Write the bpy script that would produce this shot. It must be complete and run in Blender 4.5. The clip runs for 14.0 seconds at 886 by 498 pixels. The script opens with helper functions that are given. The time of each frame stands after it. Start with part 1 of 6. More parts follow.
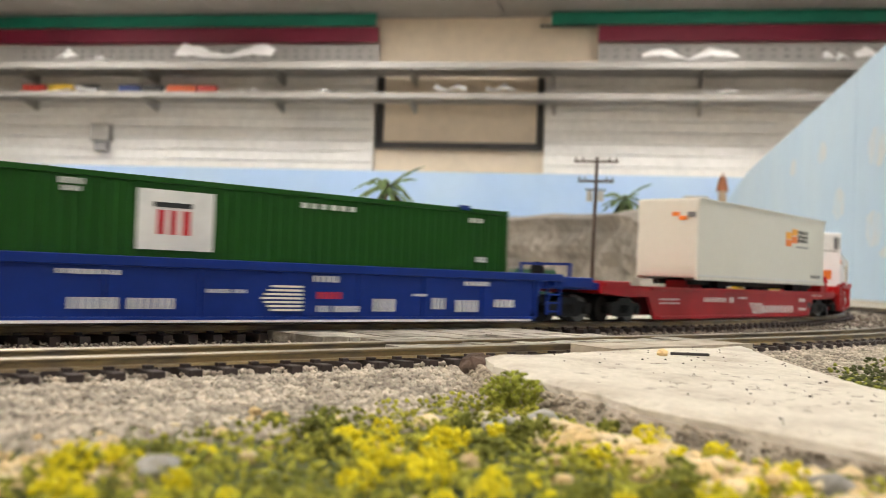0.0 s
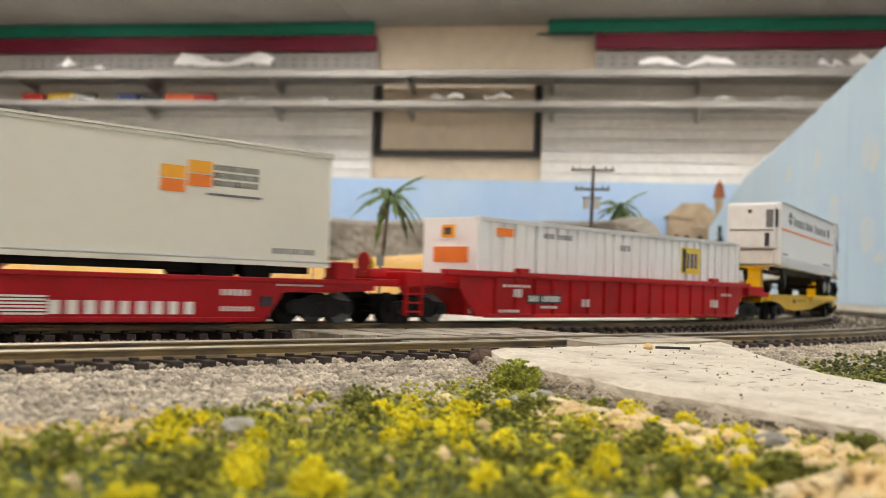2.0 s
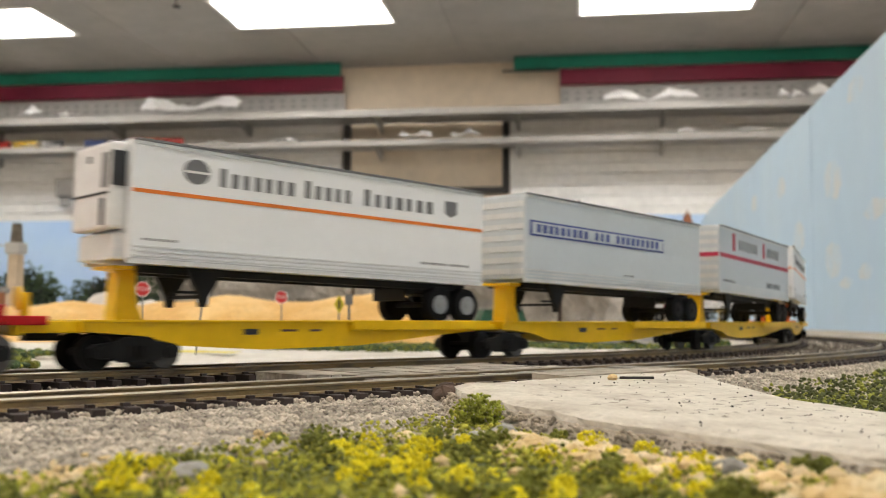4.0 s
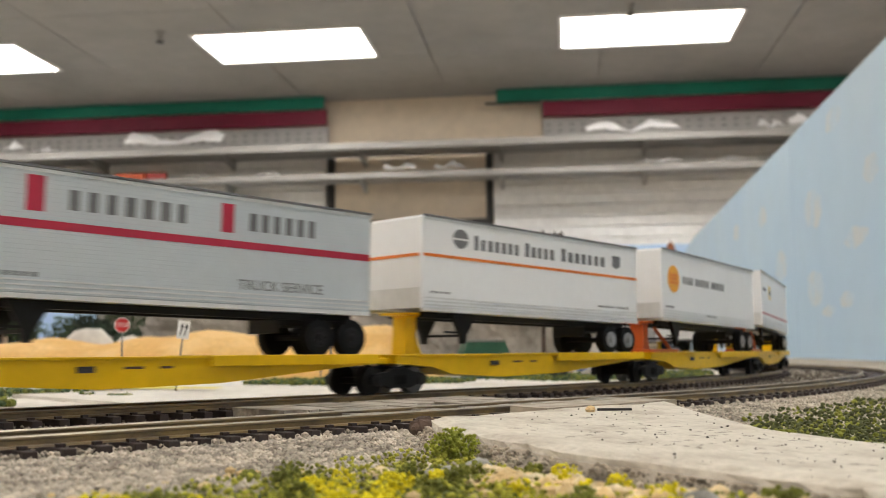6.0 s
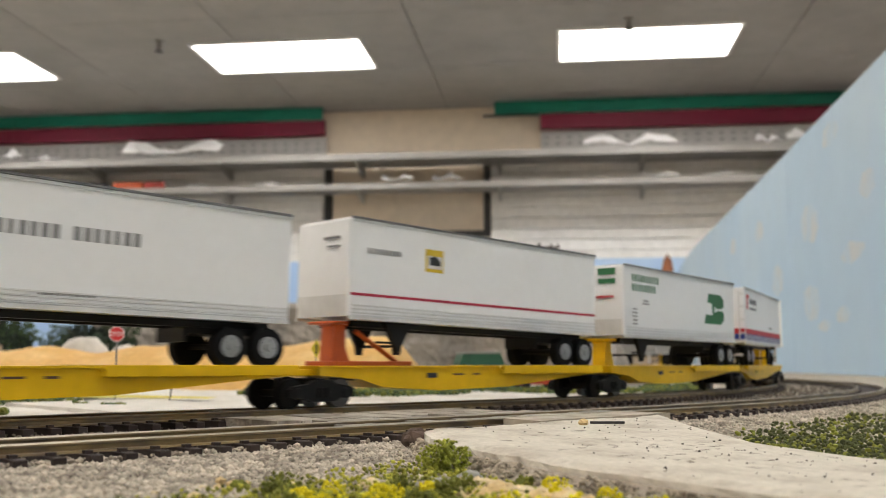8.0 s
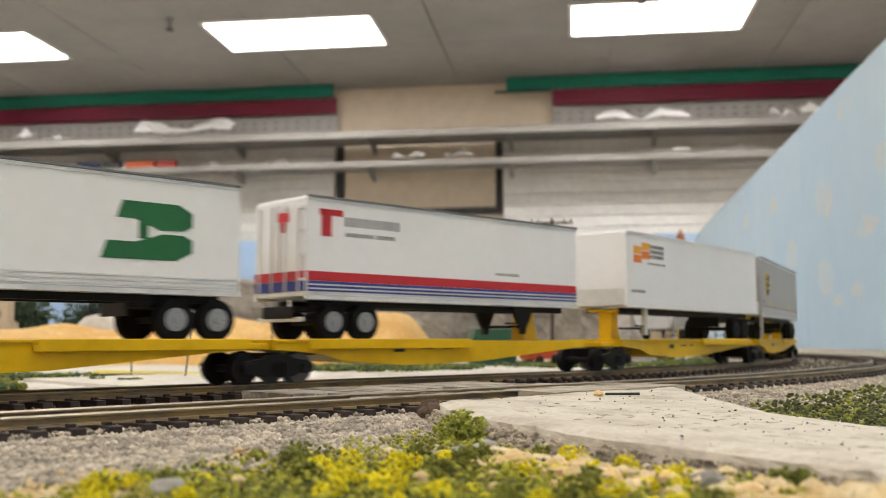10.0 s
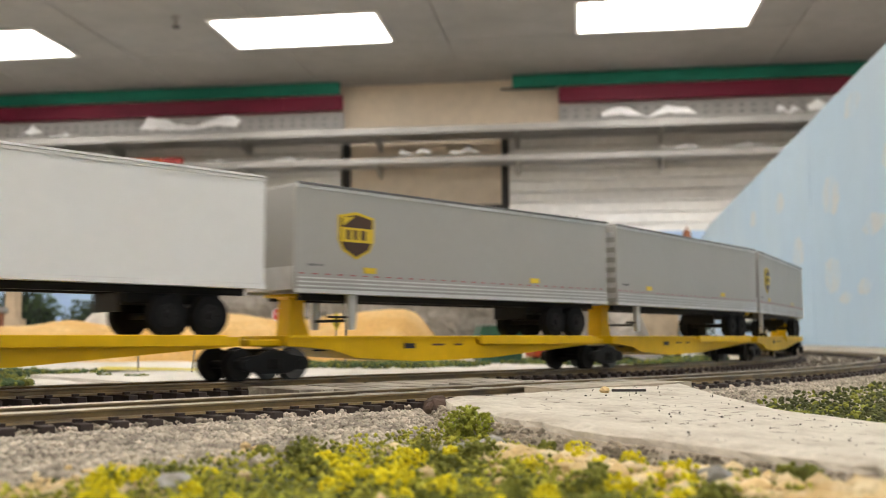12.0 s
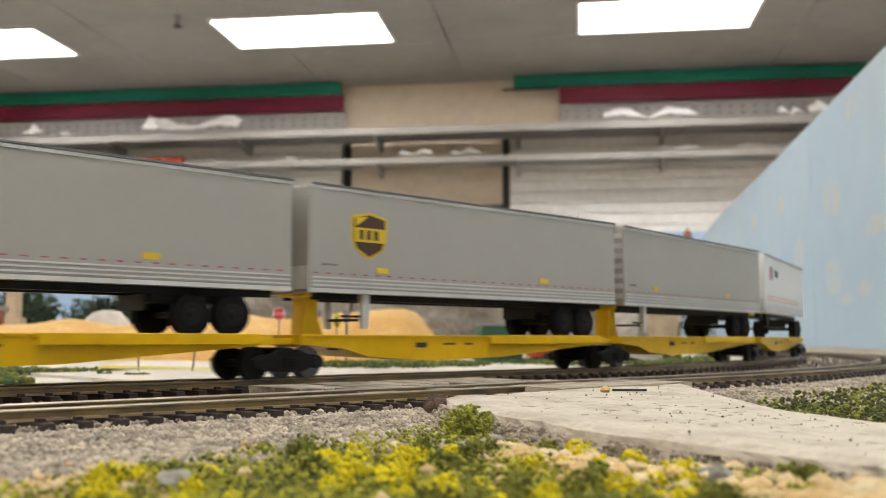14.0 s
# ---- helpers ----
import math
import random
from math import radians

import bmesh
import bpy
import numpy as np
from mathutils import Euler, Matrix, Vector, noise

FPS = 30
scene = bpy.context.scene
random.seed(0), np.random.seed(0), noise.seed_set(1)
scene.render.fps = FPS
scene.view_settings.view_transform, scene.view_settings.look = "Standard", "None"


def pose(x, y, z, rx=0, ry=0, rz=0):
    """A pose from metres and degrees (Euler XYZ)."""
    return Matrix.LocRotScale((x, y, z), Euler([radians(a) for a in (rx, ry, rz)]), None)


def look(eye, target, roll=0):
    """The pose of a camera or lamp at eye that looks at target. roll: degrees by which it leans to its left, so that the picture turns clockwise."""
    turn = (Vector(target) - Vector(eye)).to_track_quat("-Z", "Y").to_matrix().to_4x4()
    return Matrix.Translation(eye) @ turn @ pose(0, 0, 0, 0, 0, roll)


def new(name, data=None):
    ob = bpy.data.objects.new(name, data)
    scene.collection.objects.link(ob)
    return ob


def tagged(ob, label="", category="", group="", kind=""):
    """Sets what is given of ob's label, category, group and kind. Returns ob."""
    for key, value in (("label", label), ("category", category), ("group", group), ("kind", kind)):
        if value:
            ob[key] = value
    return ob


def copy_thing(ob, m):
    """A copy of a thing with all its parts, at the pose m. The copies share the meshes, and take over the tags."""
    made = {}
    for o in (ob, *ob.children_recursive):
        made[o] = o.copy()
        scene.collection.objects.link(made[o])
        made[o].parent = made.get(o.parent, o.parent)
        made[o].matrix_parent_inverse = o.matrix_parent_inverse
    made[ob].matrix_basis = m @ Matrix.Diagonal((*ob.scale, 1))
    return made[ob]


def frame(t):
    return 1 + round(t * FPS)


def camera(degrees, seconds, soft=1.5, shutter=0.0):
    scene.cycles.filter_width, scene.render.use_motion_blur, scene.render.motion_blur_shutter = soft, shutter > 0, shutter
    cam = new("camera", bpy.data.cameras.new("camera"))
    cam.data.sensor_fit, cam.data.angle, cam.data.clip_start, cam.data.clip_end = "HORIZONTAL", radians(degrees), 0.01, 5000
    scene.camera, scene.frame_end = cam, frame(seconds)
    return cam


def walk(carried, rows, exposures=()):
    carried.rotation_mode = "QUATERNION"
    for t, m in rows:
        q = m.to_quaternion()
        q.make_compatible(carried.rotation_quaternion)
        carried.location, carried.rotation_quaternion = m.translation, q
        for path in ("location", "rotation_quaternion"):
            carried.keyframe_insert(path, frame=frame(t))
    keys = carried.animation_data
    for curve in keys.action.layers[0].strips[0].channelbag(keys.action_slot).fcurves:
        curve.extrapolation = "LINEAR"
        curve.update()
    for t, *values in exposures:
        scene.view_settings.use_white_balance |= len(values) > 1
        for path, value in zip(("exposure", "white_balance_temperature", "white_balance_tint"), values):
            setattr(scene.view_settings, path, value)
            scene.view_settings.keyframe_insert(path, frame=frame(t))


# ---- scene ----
cam = camera(49.5, 14.0, soft=0.7, shutter=0.4)
cam.data.dof.use_dof = True
cam.data.dof.focus_distance = 0.25
cam.data.dof.aperture_fstop = 30.0


def aim(x, y, z, yaw, pitch, roll):
    """Camera pose from its place and yaw, pitch, roll in degrees."""
    a, b = radians(yaw), radians(pitch)
    fwd = Vector((-math.sin(a) * math.cos(b), math.cos(a) * math.cos(b), math.sin(b)))
    eye = Vector((x, y, z))
    return look(eye, eye + fwd, -roll)


# seconds, yaw, pitch, roll, x, y, z; the world's z = 0 is the lens's height
PATH = [
    (0.0, 9.700, 1.560, -2.150, -0.0078, 0.0270, 0.0012),
    (0.25, 9.100, 1.740, -2.250, -0.0056, 0.0115, 0.0007),
    (0.5, 8.911, 1.853, -2.294, -0.0037, -0.0013, 0.0002),
    (1.0, 8.753, 2.177, -2.237, -0.0035, -0.0076, -0.0018),
    (1.5, 8.947, 2.092, -2.044, -0.0040, -0.0036, -0.0004),
    (2.0, 9.597, 1.994, -1.961, -0.0061, -0.0006, -0.0000),
    (2.5, 9.226, 2.666, -1.419, -0.0046, -0.0007, 0.0005),
    (3.0, 8.757, 3.288, -0.974, -0.0041, -0.0000, 0.0002),
    (5.5, 7.153, 5.655, 0.401, -0.0014, -0.0002, -0.0004),
    (6.0, 7.055, 6.158, 0.391, -0.0010, 0.0001, 0.0000),
    (6.5, 6.997, 6.623, 0.241, -0.0006, -0.0001, -0.0001),
    (7.0, 6.936, 6.915, 0.056, -0.0004, 0.0000, -0.0001),
    (7.5, 6.900, 7.000, 0.000, -0.0000, 0.0000, -0.0000),
    (8.0, 6.885, 6.844, -0.082, -0.0002, -0.0000, -0.0000),
    (8.5, 6.958, 6.452, -0.010, -0.0008, -0.0005, -0.0009),
    (9.0, 7.171, 6.033, 0.114, -0.0008, -0.0003, -0.0010),
    (11.5, 7.962, 5.242, 0.083, -0.0009, 0.0004, -0.0015),
    (12.0, 7.971, 5.325, 0.101, -0.0009, 0.0003, -0.0015),
    (12.5, 7.952, 5.400, 0.007, -0.0009, 0.0007, -0.0017),
    (13.0, 7.956, 5.418, 0.006, -0.0010, 0.0003, -0.0015),
    (13.5, 7.977, 5.408, 0.035, -0.0009, 0.0003, -0.0016),
    (14.0, 8.010, 5.339, -0.084, -0.0010, 0.0004, -0.0018),
]
walk(cam, [(t, aim(x, y, z, yaw, pitch, roll)) for t, yaw, pitch, roll, x, y, z in PATH],
     exposures=((0.0, 0.31, 6500, 10), (0.5, 0.22, 6550, 10), (2.5, 0.15, 6500, 10), (5.5, 0.02, 6350, 10), (7.5, -0.06, 6300, 10), (9.0, 0.02, 6350, 10), (11.5, 0.09, 6400, 10), (14.0, 0.09, 6400, 10)))

# ---- light: a closed shop room lit by its ceiling troffers ----
TROFFER = 13.5
world = bpy.data.worlds.new("world")
scene.world = world
world.use_nodes = True
world.node_tree.nodes["Background"].inputs[0].default_value = (0.9, 0.95, 1.0, 1)
world.node_tree.nodes["Background"].inputs[1].default_value = 0.05

# ---- materials ----


def mat(name, color, rough=0.6, metal=0.0, vary=0.12, size=8.0, bump=0.0, bump_size=None, second=None, amount=0.5,
        spec=0.5, fine=0.06, per_object=0.0):
    """A node material: base colour with variation at two scales, an optional second colour in patches, and a bump."""
    m = bpy.data.materials.new(name)
    m.use_nodes = True
    nt = m.node_tree
    nd, ln = nt.nodes, nt.links
    b = nd["Principled BSDF"]
    b.inputs["Roughness"].default_value = rough
    b.inputs["Metallic"].default_value = metal
    b.inputs["Specular IOR Level"].default_value = spec
    co = nd.new("ShaderNodeTexCoord")
    n1 = nd.new("ShaderNodeTexNoise")
    n1.inputs["Scale"].default_value = size
    n1.inputs["Detail"].default_value = 4
    n2 = nd.new("ShaderNodeTexNoise")
    n2.inputs["Scale"].default_value = size * 9
    n2.inputs["Detail"].default_value = 2
    for n in (n1, n2):
        ln.new(co.outputs["Object"], n.inputs["Vector"])
    mix = nd.new("ShaderNodeMix")
    mix.data_type = "RGBA"
    c2 = second if second else tuple(max(0.0, c * (1 - 2.2 * vary)) for c in color)
    mix.inputs[6].default_value = (*color, 1)
    mix.inputs[7].default_value = (*c2, 1)
    ramp = nd.new("ShaderNodeMapRange")
    ramp.inputs[1].default_value = 0.62 - 0.35 * amount
    ramp.inputs[2].default_value = 0.78 - 0.25 * amount
    ln.new(n1.outputs["Fac"], ramp.inputs[0])
    ln.new(ramp.outputs[0], mix.inputs[0])
    hsv = nd.new("ShaderNodeHueSaturation")
    val = nd.new("ShaderNodeMapRange")
    val.inputs[3].default_value = 1 - fine * 2
    val.inputs[4].default_value = 1 + fine * 2
    ln.new(n2.outputs["Fac"], val.inputs[0])
    out = val.outputs[0]
    if per_object:
        oi = nd.new("ShaderNodeObjectInfo")
        geo = nd.new("ShaderNodeNewGeometry")
        add = nd.new("ShaderNodeMath")
        add.operation = "ADD"
        ln.new(oi.outputs["Random"], add.inputs[0])
        ln.new(geo.outputs["Random Per Island"], add.inputs[1])
        mr = nd.new("ShaderNodeMapRange")
        mr.inputs[2].default_value = 2.0
        mr.inputs[3].default_value = 1 - per_object
        mr.inputs[4].default_value = 1 + per_object
        ln.new(add.outputs[0], mr.inputs[0])
        mul = nd.new("ShaderNodeMath")
        mul.operation = "MULTIPLY"
        ln.new(val.outputs[0], mul.inputs[0])
        ln.new(mr.outputs[0], mul.inputs[1])
        out = mul.outputs[0]
    ln.new(out, hsv.inputs["Value"])
    ln.new(mix.outputs[2], hsv.inputs["Color"])
    ln.new(hsv.outputs[0], b.inputs["Base Color"])
    rr = nd.new("ShaderNodeMapRange")
    rr.inputs[3].default_value = max(0.03, rough - 0.08)
    rr.inputs[4].default_value = min(1.0, rough + 0.08)
    ln.new(n1.outputs["Fac"], rr.inputs[0])
    ln.new(rr.outputs[0], b.inputs["Roughness"])
    if bump:
        n3 = nd.new("ShaderNodeTexNoise")
        n3.inputs["Scale"].default_value = bump_size or size * 12
        n3.inputs["Detail"].default_value = 5
        ln.new(co.outputs["Object"], n3.inputs["Vector"])
        bp = nd.new("ShaderNodeBump")
        bp.inputs["Strength"].default_value = min(1.0, bump)
        bp.inputs["Distance"].default_value = 0.3 / (bump_size or size * 12)
        ln.new(n3.outputs["Fac"], bp.inputs["Height"])
        ln.new(bp.outputs[0], b.inputs["Normal"])
    return m


def glow(name, color, strength):
    m = bpy.data.materials.new(name)
    m.use_nodes = True
    nt = m.node_tree
    e = nt.nodes.new("ShaderNodeEmission")
    e.inputs[0].default_value = (*color, 1)
    e.inputs[1].default_value = strength
    nt.links.new(e.outputs[0], nt.nodes["Material Output"].inputs[0])
    return m


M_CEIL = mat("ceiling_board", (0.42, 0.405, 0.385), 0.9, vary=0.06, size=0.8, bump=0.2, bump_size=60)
M_WALL = mat("beige_wall", (0.80, 0.69, 0.555), 0.85, vary=0.05, size=1.2, bump=0.1, bump_size=80)
M_SLAT = mat("white_slatwall", (0.90, 0.89, 0.87), 0.5, vary=0.04, size=2)
M_GREY = mat("grey_shelf_metal", (0.37, 0.36, 0.345), 0.45, vary=0.08, size=3)
M_PERF = mat("perforated_panel", (0.47, 0.46, 0.45), 0.6, vary=0.05, size=3)
M_HOLE = mat("dark_holes", (0.33, 0.325, 0.32), 0.8)
M_GREEN = mat("green_valance", (0.002, 0.20, 0.135), 0.6, vary=0.1, size=2)
M_RED = mat("burgundy_valance", (0.185, 0.004, 0.032), 0.6, vary=0.1, size=2)
M_BLACK = mat("black_frame", (0.025, 0.024, 0.024), 0.5)
M_PAPER = mat("white_paper", (0.95, 0.95, 0.96), 0.8, vary=0.02, size=6, bump=0.3, bump_size=14)
M_FLOOR = mat("floor_tile", (0.45, 0.43, 0.40), 0.5, vary=0.1, size=2)
M_TUBE = glow("lit_diffuser", (1.0, 0.94, 0.855), TROFFER)
M_BACK = mat("sky_backdrop", (0.38, 0.55, 0.84), 0.8, vary=0.0, size=1.1, second=(0.44, 0.60, 0.82), amount=0.6, fine=0.02)
M_PANEL = mat("sky_panel", (0.52, 0.70, 0.90), 0.75, vary=0.0, size=1.0, second=(0.60, 0.75, 0.90), amount=0.6, fine=0.02)
M_CLOUD = mat("painted_cloud", (0.66, 0.72, 0.80), 0.8, vary=0.04, size=14, second=(0.58, 0.73, 0.89), amount=0.7)
L_INK = mat("black_ink", (0.02, 0.02, 0.022), 0.6)
M_SEAM = mat("panel_joint", (0.28, 0.42, 0.58), 0.8)


# ---- building helpers ----


def part(name, bm, material, parent=None, label="", smooth=False):
    """Links a bmesh as one mesh object, under a parent where one is given."""
    me = bpy.data.meshes.new(name)
    bm.to_mesh(me)
    bm.free()
    me.materials.append(material)
    if smooth:
        for f in me.polygons:
            f.use_smooth = True
    ob = new(name, me)
    if parent is not None:
        ob.parent = parent
    if label:
        tagged(ob, label)
    return ob


def box(bm, x0, x1, y0, y1, z0, z1, bevel=0.0, seg=2):
    r = bmesh.ops.create_cube(bm, size=1.0)
    vs = r["verts"]
    for v in vs:
        v.co = Vector((x0 + (v.co.x + 0.5) * (x1 - x0), y0 + (v.co.y + 0.5) * (y1 - y0), z0 + (v.co.z + 0.5) * (z1 - z0)))
    if bevel:
        es = list({e for v in vs for e in v.link_edges})
        bmesh.ops.bevel(bm, geom=es, offset=bevel, segments=seg, affect="EDGES", profile=0.5)
    return bm


def boxes(*specs, bevel=0.0):
    bm = bmesh.new()
    for s in specs:
        box(bm, *s, bevel=bevel)
    return bm


def rod(bm, a, b, r, seg=12, r2=None):
    """A round bar from a to b."""
    a, b = Vector(a), Vector(b)
    length = (b - a).length
    q = (b - a).to_track_quat("Z", "Y").to_matrix().to_4x4()
    m = Matrix.Translation((a + b) / 2) @ q
    bmesh.ops.create_cone(bm, cap_ends=True, segments=seg, radius1=r, radius2=r if r2 is None else r2, depth=length, matrix=m)
    return bm


def prism(bm, pts, y0, y1):
    """A polygon in the x-z plane, drawn out along y."""
    lo = [bm.verts.new((x, y0, z)) for x, z in pts]
    hi = [bm.verts.new((x, y1, z)) for x, z in pts]
    k = len(pts)
    fs = [bm.faces.new(lo), bm.faces.new(hi[::-1])]
    for i in range(k):
        fs.append(bm.faces.new((lo[i], hi[i], hi[(i + 1) % k], lo[(i + 1) % k])))
    bmesh.ops.recalc_face_normals(bm, faces=fs)
    return bm


def blob(bm, c, r, rng, squash=1.0, sub=1, rough=0.25):
    """An uneven lump."""
    res = bmesh.ops.create_icosphere(bm, subdivisions=sub, radius=1.0)
    for v in res["verts"]:
        k = r * (1 + rng.uniform(-rough, rough))
        v.co = Vector((c[0] + v.co.x * k, c[1] + v.co.y * k, c[2] + v.co.z * k * squash))
    return bm


def thing(name, label, category, group="", kind="", m=None):
    ob = new(name)
    tagged(ob, label, category, group, kind)
    if m is not None:
        ob.matrix_basis = m
    return ob


def scatter_mesh(name, centres, radii, material, rng, squash=0.8, rough=0.3, smooth=False, parent=None):
    """Many small uneven lumps in one mesh, from arrays of centres and radii."""
    bm = bmesh.new()
    bmesh.ops.create_icosphere(bm, subdivisions=1, radius=1.0)
    bm.verts.ensure_lookup_table()
    base = np.array([v.co[:] for v in bm.verts])
    faces = np.array([[v.index for v in f.verts] for f in bm.faces])
    bm.free()
    k, nv = len(centres), len(base)
    c = np.asarray(centres)[:, None, :]
    r = np.asarray(radii)[:, None, None]
    jit = 1 + rng.uniform(-rough, rough, (k, nv, 1))
    ang = rng.uniform(0, 6.283, k)
    rot = np.zeros((k, 3, 3))
    rot[:, 0, 0], rot[:, 0, 1] = np.cos(ang), -np.sin(ang)
    rot[:, 1, 0], rot[:, 1, 1] = np.sin(ang), np.cos(ang)
    rot[:, 2, 2] = 1
    stretch = rng.uniform(0.75, 1.25, (k, 1, 3)) * np.array([1, 1, squash])
    verts = np.einsum("kij,knj->kni", rot, base[None] * jit * stretch) * r + c
    allf = (faces[None] + (np.arange(k) * nv)[:, None, None]).reshape(-1, 3)
    me = bpy.data.meshes.new(name)
    me.from_pydata(verts.reshape(-1, 3).tolist(), [], allf.tolist())
    me.materials.append(material)
    if smooth:
        me.polygons.foreach_set("use_smooth", [True] * len(me.polygons))
    ob = new(name, me)
    if parent is not None:
        ob.parent = parent
    return ob


# ---- the room ----
CEIL, WALL_Y, FLOOR = 2.30, 8.40, -1.164
XL, XR, YB = -7.5, 5.5, -4.0


def structure(name, bm, material, label=""):
    return tagged(part(name, bm, material), label, "", "", "structure")


structure("floor", boxes((XL, XR, YB, WALL_Y + 0.3, FLOOR - 0.1, FLOOR)), M_FLOOR, "grey vinyl shop floor under the layout")
structure("wall_north", boxes((XL, XR, WALL_Y + 0.03, WALL_Y + 0.2, FLOOR, CEIL)), M_WALL, "beige painted shop wall behind the shelves")
structure("wall_south", boxes((XL, XR, YB - 0.2, YB, FLOOR, CEIL)), M_WALL, "beige painted wall behind the camera")
structure("wall_west", boxes((XL - 0.2, XL, YB - 0.2, WALL_Y + 0.2, FLOOR, CEIL)), M_WALL, "beige painted side wall of the shop")
structure("wall_east", boxes((XR, XR + 0.2, YB - 0.2, WALL_Y + 0.2, FLOOR, CEIL)), M_WALL, "beige painted side wall of the shop")

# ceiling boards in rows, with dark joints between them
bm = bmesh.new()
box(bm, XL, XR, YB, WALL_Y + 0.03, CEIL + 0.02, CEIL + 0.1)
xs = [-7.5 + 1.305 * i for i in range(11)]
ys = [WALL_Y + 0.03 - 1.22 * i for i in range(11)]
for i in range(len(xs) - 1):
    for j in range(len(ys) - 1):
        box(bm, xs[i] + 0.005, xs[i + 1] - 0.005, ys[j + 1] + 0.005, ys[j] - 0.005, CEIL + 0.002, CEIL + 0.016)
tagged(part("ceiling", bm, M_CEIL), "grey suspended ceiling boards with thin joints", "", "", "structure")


def troffer(x, y):
    t = thing("ceiling_light", "lit white fluorescent ceiling troffer in a pale frame", "ceiling light", "ceiling lights", m=pose(x, y, CEIL))
    part("diffuser", boxes((-0.61, 0.61, -0.32, 0.32, -0.006, -0.002)), M_TUBE, t, "glowing white diffuser")
    part("frame", boxes((-0.635, -0.612, -0.345, 0.345, -0.012, 0), (0.612, 0.635, -0.345, 0.345, -0.012, 0),
                        (-0.611, 0.611, -0.345, -0.322, -0.012, 0), (-0.611, 0.611, 0.322, 0.345, -0.012, 0)), M_SLAT, t)
    return t


first = troffer(-2.01, 6.81)
for yy in (6.81, 3.4, 0.0, -2.8):
    for xx in (-4.62, -2.01, 0.645, 3.25):
        if (xx, yy) != (-2.01, 6.81):
            copy_thing(first, pose(xx, yy, CEIL))


def sprinkler(x, y):
    t = thing("sprinkler", "small brass and grey ceiling sprinkler head", "sprinkler", "sprinklers", m=pose(x, y, CEIL))
    part("escutcheon", rod(bmesh.new(), (0, 0, 0.002), (0, 0, -0.012), 0.035, 16), M_GREY, t)
    part("body", rod(bmesh.new(), (0, 0, -0.01), (0, 0, -0.07), 0.016, 12), M_GREY, t)
    part("deflector", rod(bmesh.new(), (0, 0, -0.07), (0, 0, -0.076), 0.03, 16), M_BLACK, t)


sprinkler(-2.826, 6.39)
sprinkler(0.488, 6.31)

# the shop wall: two valances, perforated back panel, shelves, slatwall


def pieces(x0, x1, step=2.44):
    """Lengths of board laid end to end."""
    out = []
    while x0 < x1 - 0.01:
        out.append((x0, min(x0 + step, x1) - 0.001))
        x0 += step
    return out


for nm, x0, x1, xg in (("west", XL, -2.07, -2.09), ("east", -0.14, XR, -0.54)):
    g0, g1 = (XL, xg) if nm == "west" else (xg, XR)
    t = thing("green_valance", "dark green painted valance board under the ceiling", "valance", "valances")
    for a, b in pieces(g0, g1):
        part("board", boxes((a, b, WALL_Y - 0.16, WALL_Y - 0.13, 2.185, 2.295), bevel=0.002), M_GREEN, t)
    t = thing("burgundy_valance", "burgundy painted valance board above the shelves", "valance", "valances")
    for a, b in pieces(x0, x1):
        part("board", boxes((a, b, WALL_Y - 0.13, WALL_Y - 0.10, 2.045, 2.183), bevel=0.002), M_RED, t)
    t = thing("perforated_panel", "grey perforated metal wall panel above the shelf", "panel", "perforated panels")
    part("sheet", boxes((x0, x1, WALL_Y - 0.06, WALL_Y - 0.04, 1.80, 2.043)), M_PERF, t)
    bm = bmesh.new()
    k = int((min(x1, 2.6) - max(x0, -5.6)) / 0.1)
    for i in range(k):
        for zz in (1.93, 1.985):
            cx = max(x0, -5.6) + 0.05 + 0.1 * i
            box(bm, cx - 0.02, cx + 0.02, WALL_Y - 0.063, WALL_Y - 0.059, zz - 0.012, zz + 0.012)
    tagged(part("perforation", bm, M_HOLE, t, "dark slots punched in the sheet"), kind="stuff")
    t = thing("slatwall", "white slatwall panel below the shelves", "slatwall", "slatwall panels")
    sx0, sx1 = (XL, -2.1) if nm == "west" else (-0.58, XR)
    zz, i = 0.2, 0
    while zz < 1.78:
        part("slat", boxes((sx0, sx1, WALL_Y - 0.05, WALL_Y - 0.02, zz, zz + 0.0865), bevel=0.004), M_SLAT, t)
        zz += 0.098
    part("backing", boxes((sx0, sx1, WALL_Y - 0.02, WALL_Y + 0.028, 0.1, 1.80)), M_SLAT, t)

t = thing("curtain_rod", "thin dark rod end under the green valance", "rod")
part("bar", boxes((-0.64, -0.15, WALL_Y - 0.15, WALL_Y - 0.12, 2.168, 2.183)), M_BLACK, t)


def wall_shelf(z, depth, lip):
    t = thing("wall_shelf", "long grey metal wall shelf with a lipped front edge", "shelf", "wall shelves")
    part("board", boxes((XL, XR, WALL_Y - depth, WALL_Y - 0.065, z - 0.012, z), bevel=0.002), M_GREY, t)
    part("front_lip", boxes((XL, XR, WALL_Y - depth - 0.012, WALL_Y - depth, z - lip, z + 0.006), bevel=0.002), M_GREY, t)
    x = -6.6
    while x < XR:
        bm = bmesh.new()
        prism(bm, [(0, -0.013), (0, -0.10), (0.02, -0.10), (depth - 0.12, -0.03), (depth - 0.12, -0.013)], -0.012, 0.012)
        bmesh.ops.transform(bm, matrix=pose(x, WALL_Y - 0.066, z, 0, 0, -90), verts=bm.verts)
        part("bracket", bm, M_GREY, t)
        x += 1.22
    return t


wall_shelf(1.76, 0.58, 0.05)
wall_shelf(1.52, 0.48, 0.042)

